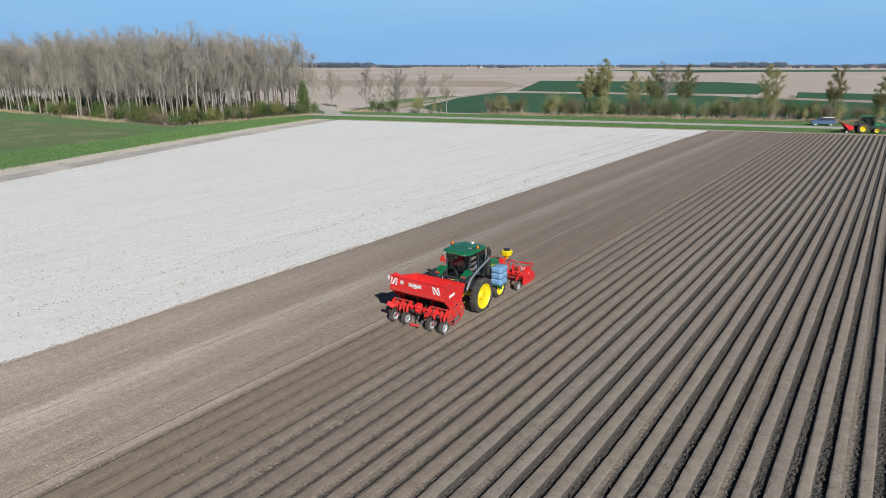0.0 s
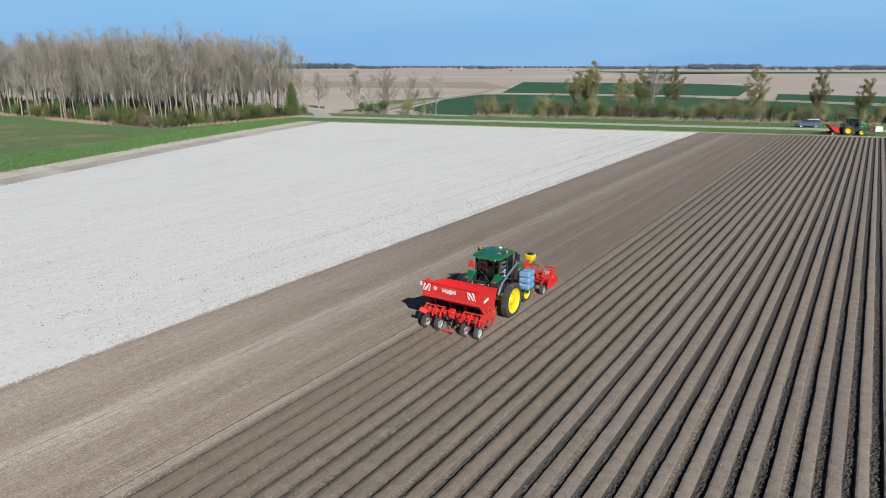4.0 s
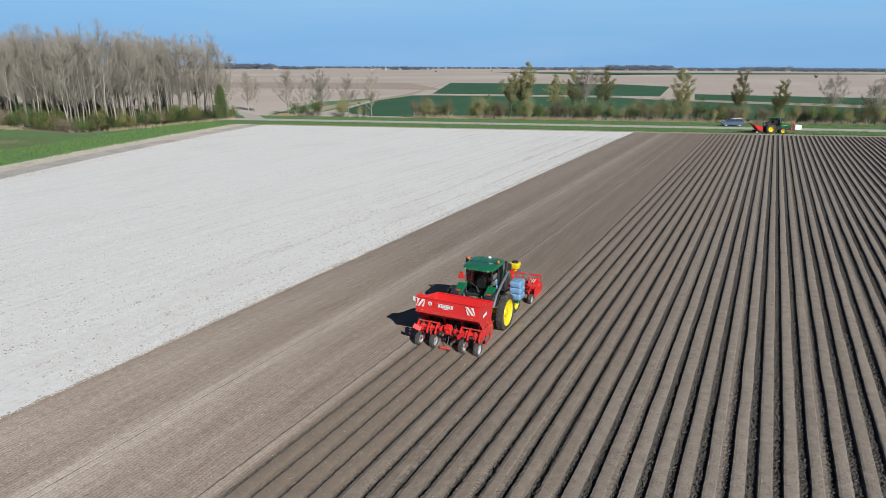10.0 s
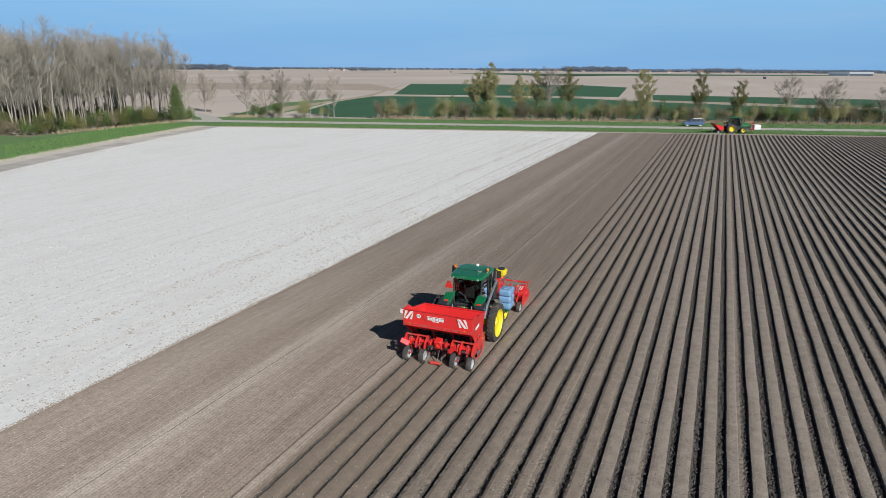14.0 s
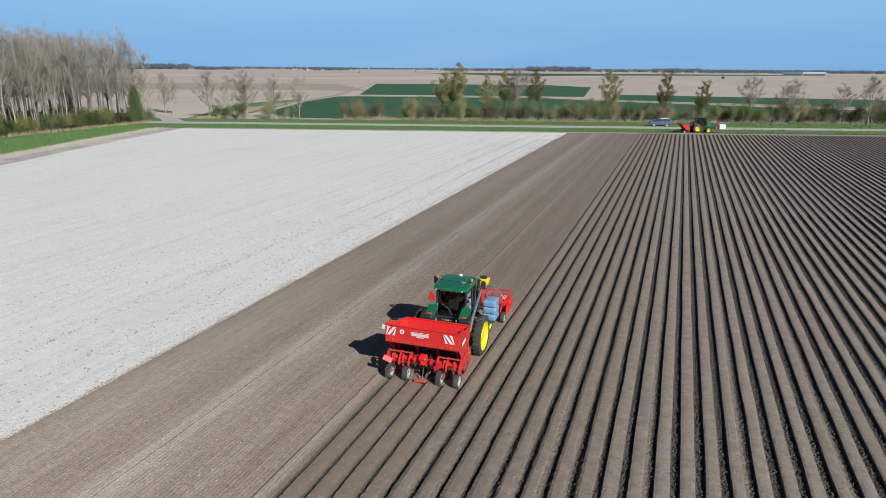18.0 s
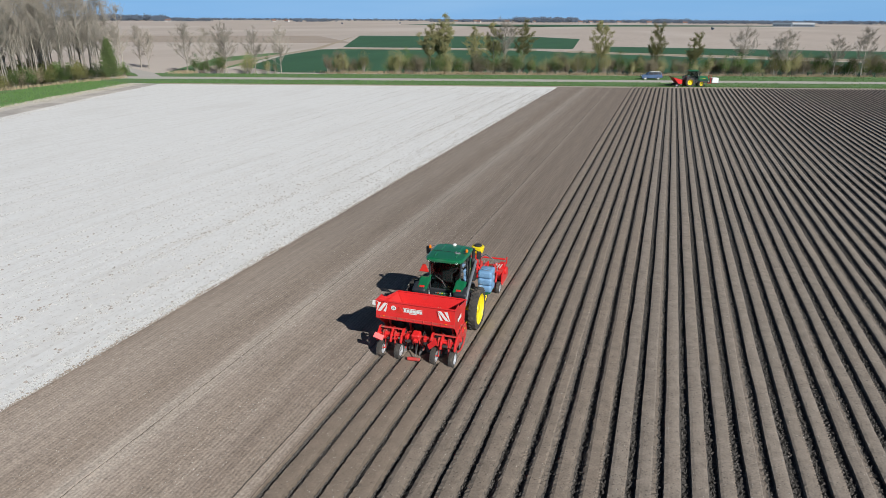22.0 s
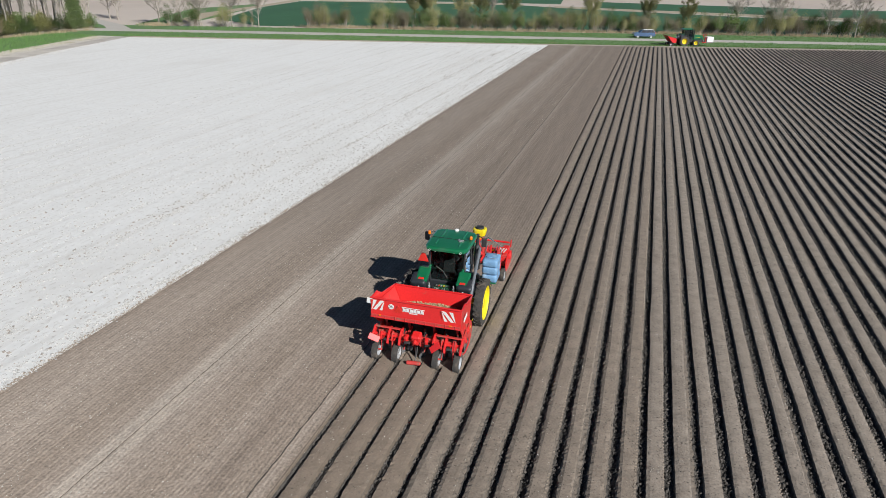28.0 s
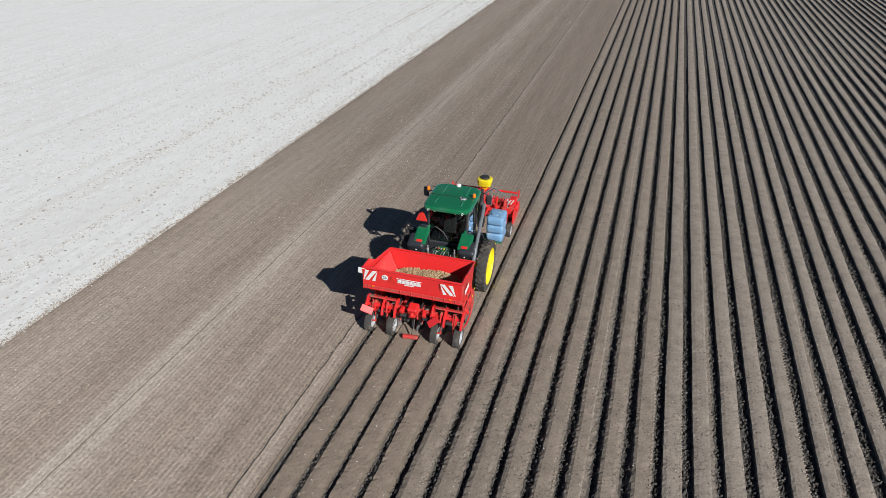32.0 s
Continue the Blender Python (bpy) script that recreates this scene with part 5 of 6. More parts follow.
    part("scraper_arm", bm, DARKSTEEL, root)
    # side frames with curved shields
    for s in (-1, 1):
        bm = B()
        x0, x1 = sorted((s * 1.50, s * 1.54))
        plate(bm, [(0.15, 0.72), (0.55, 0.95), (1.55, 1.05), (1.75, 0.70), (1.60, 0.35), (1.35, 0.30), (1.30, 0.55), (0.80, 0.62), (0.30, 0.55)], x0, x1, "x", 0.008)
        part("side_shield", bm, REDDUST, root, "scuffed red side shield")
        bm = B()
        x0, x1 = sorted((s * 1.38, s * 1.42))
        plate(bm, [(0.25, 0.42), (0.60, 0.28), (1.30, 0.26), (1.62, 0.50), (1.60, 0.98), (0.70, 0.98)], x0, x1, "x", 0.008)
        part("inner_side_plate", bm, REDDUST, root)
        for q in range(3):
            bm = B()
            lathe(bm, [(0.001, -0.02), (0.09 - 0.02 * q, -0.02), (0.10 - 0.02 * q, 0.0), (0.09 - 0.02 * q, 0.02), (0.001, 0.02)], (s * 1.46, 0.55 + 0.42 * q, 0.62 + 0.08 * q), "x", 16)
            bmesh.ops.recalc_face_normals(bm, faces=bm.faces)
            part("chain_wheel", bm, (STEEL, RED, STEEL)[q], root)
        bm = B()
        tube(bm, [(s * 1.50, 0.20, 0.62), (s * 1.53, 0.35, 0.30), (s * 1.53, 0.80, 0.16), (s * 1.53, 1.30, 0.22), (s * 1.52, 1.62, 0.45)], 0.03, 8)
        part("skid_bar", bm, REDDUST, root)
        bm = B()
        for y, z in ((1.40, 0.85), (0.62, 0.84), (1.68, 0.98)):
            bx(bm, (s * 1.545, y, z), (0.008, 0.09, 0.06))
        part("sticker", bm, YELLOW, root, "yellow safety sticker")
        bm = B()
        x0, x1 = sorted((s * 1.44, s * 1.475))
        plate(bm, [(0.42, 0.60), (0.46, 1.02), (1.62, 1.10), (1.60, 0.62), (1.30, 0.42), (0.70, 0.40)], x0, x1, "x", 0.008)
        part("side_cover", bm, REDDUST, root, "dusty red side cover")
        for y, z, r_ in ((0.62, 0.80, 0.10), (1.12, 0.86, 0.13), (0.86, 0.56, 0.08)):
            bm = B()
            lathe(bm, [(0.001, 0.02), (r_ * 0.5, 0.03), (r_ * 0.55, 0.012), (r_, 0.012), (r_, -0.02), (0.001, -0.02)], (s * 1.55, y, z), "x", 18)
            bmesh.ops.recalc_face_normals(bm, faces=bm.faces)
            part("chain_cover", bm, RED, root)
        for y in (0.45, 0.95, 1.40):
            bm = B()
            bx(bm, (s * 1.49, y, 1.05), (0.05, 0.05, 0.32), (0, 0, 0), 0.008)
            part("hopper_stay", bm, REDDUST, root)
        bm = B()
        lathe(bm, [(0.001, 0.0), (0.30, 0.0), (0.32, 0.008), (0.30, 0.016), (0.001, 0.016)], (s * 1.44, 1.25, 0.30 + GZ + 0.02), "x", 28)
        bmesh.ops.recalc_face_normals(bm, faces=bm.faces)
        part("coulter_disc", bm, STEEL, root, "round steel coulter disc")
    for s in (-1, 1):
        bm = B()
        bx(bm, (s * 1.24, YR + LEAN - 0.05, ZB + 0.10), (0.08, 0.03, 0.05), bevel=0.008)
        part("side_lamp", bm, AMBER, root, "small amber lamp")
    # headstock towards the tractor
    bm = B()
    for s in (-1, 1):
        rod(bm, (s * 0.45, 1.95, 0.62), (s * 0.40, 1.10, 0.72), 0.05)
        rod(bm, (s * 0.40, 1.15, 0.75), (0, 1.95, 1.15), 0.04)
    part("headstock", bm, REDDUST, root)
    root.matrix_basis = MACHINE
    return tagged(root, "red four-row potato planter with open hopper behind the tractor", "planter")


planter()


def potatoes():
    """A heap of seed potatoes lying in the hopper."""
    rnd = random.Random(9)
    verts, faces = [], []
    base = bmesh.new()
    bmesh.ops.create_icosphere(base, subdivisions=1, radius=1.0)
    bv = [v.co.copy() for v in base.verts]
    bf = [[v.index for v in f.verts] for f in base.faces]
    base.free()
    for i in range(3800):
        x, y = rnd.uniform(-1.2, 1.2), rnd.uniform(0.30, 1.52)
        top = 1.37 + 0.20 * noise.noise((x * 1.4, y * 1.6, 3.0)) + 0.20 * (1 - abs(x) / 1.4) - 0.10 * abs(y - 1.0)
        low = max(1.12, 1.68 - 0.50 * (y + 0.14))
        z = top - abs(rnd.gauss(0, 0.05))
        if z < low:
            continue
        m = pose(x, y, z, rnd.uniform(0, 360), rnd.uniform(0, 360), rnd.uniform(0, 360)) @ Matrix.Diagonal((rnd.uniform(.026, .042), rnd.uniform(.021, .030), rnd.uniform(.021, .030), 1))
        s = len(verts)
        verts.extend(m @ (v * (1 + 0.12 * noise.noise(v * 1.7 + Vector((i, 0, 0))))) for v in bv)
        faces.extend([[a + s for a in f] for f in bf])
    o = new("seed_potatoes", mesh_of("seed_potatoes", verts, faces, [POTATO], smooth=True))
    o.matrix_basis = MACHINE
    return tagged(o, "heap of dusty yellow-brown seed potatoes in the hopper", "potatoes", kind="stuff")


potatoes()


def front_cultivator():
    root = new("front_cultivator")
    bm = B()
    rod(bm, (-1.45, 8.55, 0.62), (1.45, 8.55, 0.62), 0.13, None, 14)
    part("main_tube", bm, RED, root, "thick red cross tube")
    bm = B()
    bx(bm, (0, 8.1, 0.55), (2.7, 0.14, 0.14), bevel=0.012)
    part("rear_beam", bm, RED, root)
    bm = B()
    plate(bm, [(8.15, 0.30), (8.20, 0.70), (8.9, 0.72), (9.25, 0.45), (9.25, 0.12), (8.3, 0.12)], -1.42, 1.42, "x", 0.02)
    part("rotor_hood", bm, REDDUST, root, "dusty red rotor hood")
    for s in (-1, 1):
        bm = B()
        x0, x1 = sorted((s * 1.43, s * 1.49))
        plate(bm, [(7.85, 0.10), (7.95, 0.52), (8.35, 0.70), (8.85, 0.70), (9.30, 0.50), (9.42, 0.10), (9.0, -0.02), (8.1, -0.02)], x0, x1, "x", 0.01)
        part("end_plate", bm, RED, root, "red end plate")
        bm = B()
        lathe(bm, [(0.001, 0.05), (0.16, 0.05), (0.20, 0.0), (0.20, -0.04), (0.001, -0.04)], (s * 1.52, 8.62, 0.55), "x", 20)
        bmesh.ops.recalc_face_normals(bm, faces=bm.faces)
        part("chain_cover", bm, RED, root)
        bm = B()
        bx(bm, (s * 1.46, 9.05, 0.95), (0.05, 0.06, 0.36), (-8, 0, 0), 0.008)
        part("stay", bm, RED, root)
        bm = B()
        bx(bm, (s * 1.30, 8.75, 0.80), (0.30, 0.34, 0.22), (0, 0, 0), 0.03)
        part("drive_box", bm, RED, root, "red drive box at the rotor's end")
        bm = B()
        rod(bm, (s * 1.05, 8.3, 0.75), (s * 1.05, 8.1, 1.15), 0.035)
        part("adjusting_spindle", bm, STEEL, root)
        bm = B()
        bx(bm, (s * 1.18, 8.28, 0.90), (0.34, 0.014, 0.34), (10, 0, 0), 0.004)
        board = part("warning_board", bm, SIGNRED, root, "red and white striped warning board")
        bm = B()
        for k in (-0.11, 0.03, 0.15):
            bx(bm, (s * 1.18 + k, 8.268, 0.90), (0.055, 0.008, 0.30), (10, s * 32, 0))
        part("stripe", bm, WHITE, board)
        wheel(root, "gauge_wheel", (s * 1.47, 7.20, 0.30 + GZ + 0.02), 0.31, 0.17, 0.17, GREYRIM, 16, s, 0.02, "small black gauge wheel with grey rim")
        bm = B()
        tube(bm, [(s * 1.30, 7.20, 0.20), (s * 1.28, 7.45, 0.55), (s * 1.20, 8.0, 0.62)], 0.045, 8)
        part("wheel_arm", bm, RED, root)
        bm = B()
        bx(bm, (s * 0.72, 8.05, 0.88), (0.07, 0.12, 0.60), (-10, 0, 0), 0.01)
        part("upright", bm, RED, root, "upright red plate")
    bm = B()
    bx(bm, (0, 7.85, 0.95), (0.50, 0.34, 0.62), bevel=0.05)
    bx(bm, (0.02, 8.02, 1.28), (0.36, 0.30, 0.22), bevel=0.04)
    part("gear_casing", bm, RED, root, "red central gear casing")
    bm = B()
    for s in (-1, 1):
        rod(bm, (s * 0.38, 7.25, 0.62), (s * 0.38, 8.0, 0.60), 0.05)
        rod(bm, (s * 0.38, 8.0, 0.62), (0, 7.9, 1.30), 0.045)
    part("headstock", bm, RED, root)
    for k in range(3):
        bm = B()
        tube(bm, [(0.22, 8.05, 1.25 + 0.03 * k), (0.55, 8.2, 1.42 + 0.05 * k), (0.95, 8.4, 1.15), (1.25, 8.55, 0.80)], 0.018, 6)
        part("hose", bm, (CREAM, BLACK, CREAM)[k], root)
    for k in range(7):
        bm = B()
        bx(bm, (-1.26 + 0.42 * k, 8.62, 0.735), (0.05, 0.85, 0.07), (-4, 0, 0), 0.01)
        part("hood_rib", bm, RED, root)
    for k in range(4):
        bm = B()
        x = -1.05 + 0.70 * k
        bx(bm, (x, 8.18, 0.92), (0.10, 0.16, 0.34), (-14, 0, 0), 0.015)
        bx(bm, (x, 8.02, 0.72), (0.16, 0.20, 0.10), (0, 0, 0), 0.015)
        part("row_bracket", bm, REDDUST, root)
        bm = B()
        rod(bm, (x + 0.12, 8.12, 0.70), (x + 0.12, 8.30, 1.10), 0.022)
        part("spindle", bm, STEEL, root)
    bm = B()
    rod(bm, (-1.40, 9.02, 1.00), (1.40, 9.02, 1.00), 0.045, None, 10)
    part("guard_tube", bm, RED, root)
    for k in range(14):
        bm = B()
        bx(bm, (-1.3 + 0.2 * k, 8.7, 0.02), (0.05, 0.30, 0.22), (20, 0, 0), 0.01)
        part("tine", bm, DARKSTEEL, root)
    bm = B()
    bx(bm, (0.75, 8.40, 0.79), (0.14, 0.09, 0.05), bevel=0.006)
    part("sticker", bm, YELLOW, root)
    root.matrix_basis = MACHINE @ pose(0.16, 0.05, 0)
    tagged(root, "red front-mounted bed cultivator with gauge wheels", "cultivator")
    # granule applicator on top
    g = new("granule_applicator")
    bm = B()
    rings = []
    for z, w, d in ((1.30, 0.10, 0.10), (1.40, 0.15, 0.14), (1.48, 0.27, 0.25), (1.66, 0.31, 0.29), (1.75, 0.31, 0.29), (1.78, 0.28, 0.26)):
        ring_v = []
        for i in range(16):
            t = math.tau * (i + 0.5) / 16
            c, s = math.cos(t), math.sin(t)
            k = 1 / max(abs(c), abs(s)) ** 0.6
            ring_v.append(bm.verts.new((0.0 + c * w * k, 8.45 + s * d * k, z)))
        rings.append(ring_v)
    for a, b in zip(rings, rings[1:]):
        for i in range(16):
            j = (i + 1) % 16
            bm.faces.new((a[i], a[j], b[j], b[i]))
    bm.faces.new(rings[-1])
    bm.faces.new(rings[0][::-1])
    part("bin", bm, YELLOW, g, "bright yellow plastic bin")
    bm = B()
    lathe(bm, [(0.19, 0), (0.20, 0.05), (0.17, 0.08), (0.001, 0.085)], (0, 8.45, 1.775), "z", 20)
    bmesh.ops.recalc_face_normals(bm, faces=bm.faces)
    part("lid", bm, BLACK, g, "round black lid")
    bm = B()
    bx(bm, (0, 8.42, 1.22), (0.40, 0.30, 0.16), bevel=0.03)
    bx(bm, (-0.2, 8.3, 0.95), (0.05, 0.06, 0.6), bevel=0.008)
    bx(bm, (0.2, 8.3, 0.95), (0.05, 0.06, 0.6), bevel=0.008)
    part("metering_unit", bm, RED, g, "red metering unit")
    g.matrix_basis = MACHINE @ pose(0.26, 0, 0.02)
    tagged(g, "yellow granule applicator with black lid on the cultivator", "applicator")


front_cultivator()


# ---- crumbs on the soil ----
def crumbs(name, count, place, lo, hi, mat, label, seed):
    """Small uneven clods strewn over a stretch of the field."""
    rnd = random.Random(seed)
    verts, faces = [], []
    oct_v = [Vector(v) for v in ((1, 0, 0), (-1, 0, 0), (0, 1, 0), (0, -1, 0), (0, 0, 1), (0, 0, -0.4))]
    oct_f = ((0, 2, 4), (2, 1, 4), (1, 3, 4), (3, 0, 4), (2, 0, 5), (1, 2, 5), (3, 1, 5), (0, 3, 5))
    for i in range(count):
        x, y, z = place(rnd)
        s = lo + (hi - lo) * rnd.random() ** 3
        m = pose(x, y, z, rnd.uniform(-30, 30), rnd.uniform(-30, 30), rnd.uniform(0, 360))
        k = len(verts)
        verts.extend(m @ Vector((v.x * s * rnd.uniform(.6, 1.3), v.y * s * rnd.uniform(.6, 1.3), v.z * s * rnd.uniform(.5, 1.0))) for v in oct_v)
        faces.extend(tuple(a + k for a in f) for f in oct_f)
    return tagged(new(name, mesh_of(name, verts, faces, [mat])), label, "clods", kind="stuff")


PALE = material("pale_stones", (0.62, 0.585, 0.53), (0.38, 0.34, 0.29), 20, 80, 0.9)
CLOD = material("dry_clods", (0.52, 0.51, 0.495), (0.30, 0.29, 0.28), 10, 60, 0.95)
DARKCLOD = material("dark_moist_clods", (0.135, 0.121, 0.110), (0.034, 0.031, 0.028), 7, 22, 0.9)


def on_strip(rnd):
    while True:                                      # stones lie in loose trails along the harrow's way
        x, y = rnd.uniform(-10.4, 0.0), -16 + 80 * rnd.random() ** 1.5
        if noise.noise((x * 1.1, y * 0.11, 3.0)) + 0.6 * noise.noise((x * 2.6, y * 0.9, 8.0)) > 0.12 or rnd.random() < 0.22:
            return x, y, 0.004


def on_ridges(rnd):
    k = rnd.randrange(0, 44)
    y = -14 + 44 * rnd.random() ** 1.3
    if k < 4:
        y = rnd.uniform(-14, -0.5)
    return PITCH * (k + 0.5) + rnd.uniform(-0.2, 0.22), y, 0.055


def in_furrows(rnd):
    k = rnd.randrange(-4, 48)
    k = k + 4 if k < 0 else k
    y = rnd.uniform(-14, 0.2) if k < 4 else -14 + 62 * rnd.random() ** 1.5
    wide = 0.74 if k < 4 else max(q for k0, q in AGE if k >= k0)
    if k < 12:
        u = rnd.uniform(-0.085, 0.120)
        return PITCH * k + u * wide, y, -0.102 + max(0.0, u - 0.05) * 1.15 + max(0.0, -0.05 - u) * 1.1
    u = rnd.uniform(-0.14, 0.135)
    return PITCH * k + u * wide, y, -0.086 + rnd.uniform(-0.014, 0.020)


def on_dry(rnd):
    k = int(34 * rnd.random() ** 1.7)
    if k % 3 and rnd.random() < 0.6:                 # every third harrow mark is the rougher one
        k -= k % 3
    row = -11.0 - 0.85 * k
    y = -10 + 112 * rnd.random() ** 1.15
    if noise.noise((row * 3.1, y * 0.12, 0)) < -0.08:
        row += rnd.uniform(-0.5, 0.5)
    return row + rnd.gauss(0, 0.10) + 0.3 * noise.noise((row, y * 0.05, 2.0)), y, -0.012


crumbs("pale_stones", 18000, on_strip, 0.005, 0.027, PALE, "pale stones and crumbs strewn over brown soil", 1)
crumbs("pale_stones", 9000, on_ridges, 0.005, 0.024, PALE, "pale crumbs lying on the planted ridges", 2)
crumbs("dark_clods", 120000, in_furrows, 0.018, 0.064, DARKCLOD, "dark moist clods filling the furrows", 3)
crumbs("grey_clods", 30000, in_furrows, 0.010, 0.040, material("dried_grey_clods", (0.22, 0.20, 0.185), (0.11, 0.10, 0.092), 7, 22, 0.95), "drier grey crumbs among the dark furrow clods", 9)
crumbs("dry_clods", 42000, on_dry, 0.012, 0.075, CLOD, "rows of dried clods on the pale field", 4)



def near_border(rnd):
    y = -12 + 105 * rnd.random() ** 0.85
    if rnd.random() < 0.55:                          # a few rougher harrow marks stand out as rows
        row = rnd.choice((-13.5, -13.5, -16.45, -16.45, -16.45, -17.2, -19.4, -22.6, -12.3))
        return row + rnd.gauss(0, 0.13) + 0.25 * noise.noise((row, y * 0.06, 1.0)), y, -0.012
    return -10.9 - 12.0 * rnd.random() ** 1.6, y, -0.012


crumbs("brown_clods", 9000, near_border, 0.014, 0.085, material("brown_dried_clods", (0.36, 0.325, 0.295), (0.22, 0.195, 0.175), 8, 30, 0.95), "brownish clods thrown onto the edge of the pale field", 12)


def on_headland(rnd):
    f = rnd.random()
    side = rnd.choice((0.0, 0.0, 1.0, rnd.random()))
    return -59.0 - 27.0 * f ** 1.05 - 6.5 * side + rnd.gauss(0, 0.6), 4 + 76 * f, -0.02


crumbs("headland_clods", 7000, on_headland, 0.02, 0.09, HEADLAND, "grey clods spilled along the driven headland", 6)


def on_border(rnd):
    y = -16 + 110 * rnd.random() ** 1.3
    return -10.52 + 0.22 * noise.noise((y * 0.55, 4.0, 0)) + rnd.gauss(0, 0.07) - abs(rnd.gauss(0, 0.06)), y, -0.008


crumbs("border_crumbs", 14000, on_border, 0.012, 0.050, material("border_soil", (0.33, 0.28, 0.235), (0.24, 0.20, 0.165), 6, 20, 0.95), "brown crumbs spilled along the border of the pale field", 7)
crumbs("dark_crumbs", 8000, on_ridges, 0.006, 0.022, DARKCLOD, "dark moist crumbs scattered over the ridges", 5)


def tread_marks():
    """Slanting lug prints pressed along the shoulders where the tractor drove."""
    verts, faces = [], []
    r = random.Random(8)
    for k in range(5, 40):
        if k % 4 > 1:
            continue
        shoulder = PITCH * k - (0.175 if k <= 12 else 0.06 + 0.15 * max(q for k0, q in AGE if k > k0))
        y = -14.0
        while y < 24:
            for s in (-1, 1):
                m = pose(shoulder + s * 0.036 + r.gauss(0, 0.004), y + (0.045 if s > 0 else 0), 0.038, 0, 12, s * 35 + r.gauss(0, 5))
                q = len(verts)
                w, d, h = 0.040, 0.018, 0.009 * r.uniform(0.1, 1.1)
                verts.extend(m @ Vector(v) for v in ((-w, -d, -0.02), (w, -d, -0.02), (w, d, -0.02), (-w, d, -0.02), (-w * .8, -d * .5, h), (w * .8, -d * .5, h), (w * .8, d * .5, h), (-w * .8, d * .5, h)))
                faces.extend(tuple(q + i for i in f) for f in ((4, 5, 6, 7), (0, 1, 5, 4), (1, 2, 6, 5), (2, 3, 7, 6), (3, 0, 4, 7)))
            y += 0.14 if noise.noise((k * 2.3, y * 0.25, 0)) > -0.15 else 0.9
    return tagged(new("tread_marks", mesh_of("tread_marks", verts, faces, [RIDGE])), "tyre lug prints pressed along the ridge shoulders", "tracks", kind="stuff")


tread_marks()


def marker_groove(x, y0, y1, seed, wide=1.0):
    """A thin uneven scratch with a raised edge, drawn by the marker."""
    r = random.Random(seed)
    verts, faces = [], []
    y, i = y0, 0
    while y < y1:
        w = noise.noise((y * 1.7, seed, 0)) * 0.035 + x
        j = r.uniform(0.6, 1.2) * wide
        for dx, dz in ((-0.026 * j, -0.004), (-0.012 * wide, -0.003), (0.004, 0.001), (0.016 * wide, 0.012 * j), (0.036 * j, -0.004)):
            verts.append((w + dx + r.gauss(0, 0.006), y, dz + 0.006))
        if i:
            for q in range(4):
                a = i * 5 + q
                faces.append((a - 5, a - 4, a + 1, a))
        i += 1
        y += 0.09
    # the wide groove's inner faces take the dark furrow colour
    return tagged(new("marker_groove", mesh_of("marker_groove", verts, faces, [FLANK, MOISTSHADE], [1 if i % 4 < 2 and wide > 0.8 else 0 for i in range(len(faces))])), "thin scratched marker line in the tilled soil", "groove", kind="structure")


marker_groove(-0.66, -26, 90, 3)
marker_groove(-5.16, -26, 90, 4, 0.5)


# ---- the tree belt along the lane ----
rnd = random.Random(21)
THICKET = material("brown_thicket_twigs", (0.175, 0.152, 0.10), (0.11, 0.096, 0.06), 0.5, 4, 0.95, jitter=0.2)
budding = [bare_tree(300 + i, 11.6, 3.7, 2300, 0.30, leaves=15, twig_mat=BUD, name="alder", upright=0.7, group="trees of the belt", trunk_r=0.12, limbs=34,
                     label="slender tree with yellow-green spring buds beside the lane") for i in range(3)]
bare = [bare_tree(320 + i, 11.8, 4.4, 3200, 0.24, name="roadside_tree", upright=0.4, group="trees of the belt", trunk_r=0.13, limbs=40,
                  label="bare grey-brown roadside tree with fine twigs") for i in range(3)]
scatter(budding, [(-48.6, 137.8), (-45.2, 139.0), (-36.8, 139.5), (-33.2, 143.8), (-25.7, 144.1), (-6.6, 145.2), (6.5, 148.3), (15.4, 149.2), (-47.0, 141.0)], rnd, 0.9, 1.08)
scatter(bare, [(-96.2, 112.1), (-91.2, 112.6), (-93.5, 115.0), (-119.0, 117.4), (-129.3, 118.0), (-124.0, 120.0), (-100.6, 109.7), (-84.5, 114.5), (-79.0, 117.0),
               (25.9, 151.9), (34.3, 157.3), (35.9, 155.0), (46.7, 157.7), (52.8, 158.7), (-30.0, 143.0), (64.0, 165.0), (75.0, 166.0)], rnd, 0.85, 1.05)
brush = [shrub(340 + i, 2.3, 4.6, (THICKET, BUD, LEAF)[i % 3], 4200, name="belt_shrub", group="shrubs of the belt", size=0.10,
               label=("brown leafless thicket beside the lane", "olive budding willow shrub beside the lane", "green spring shrub beside the lane")[i % 3]) for i in range(6)]
spots = []
for i in range(250):
    x = rnd.uniform(-70, 78)
    if -62 < x < -55 and rnd.random() < 0.6:
        continue
    spots.append((x, end_y(x, 31) + 0.03 * x + rnd.uniform(0, 6)))
spots += [(rnd.uniform(-101, -78), 0) for i in range(12)]
spots = [(x, y or end_y(x, 28) + rnd.uniform(-1.0, 3)) for x, y in spots]
scatter(brush, spots, rnd, 0.55, 1.15)
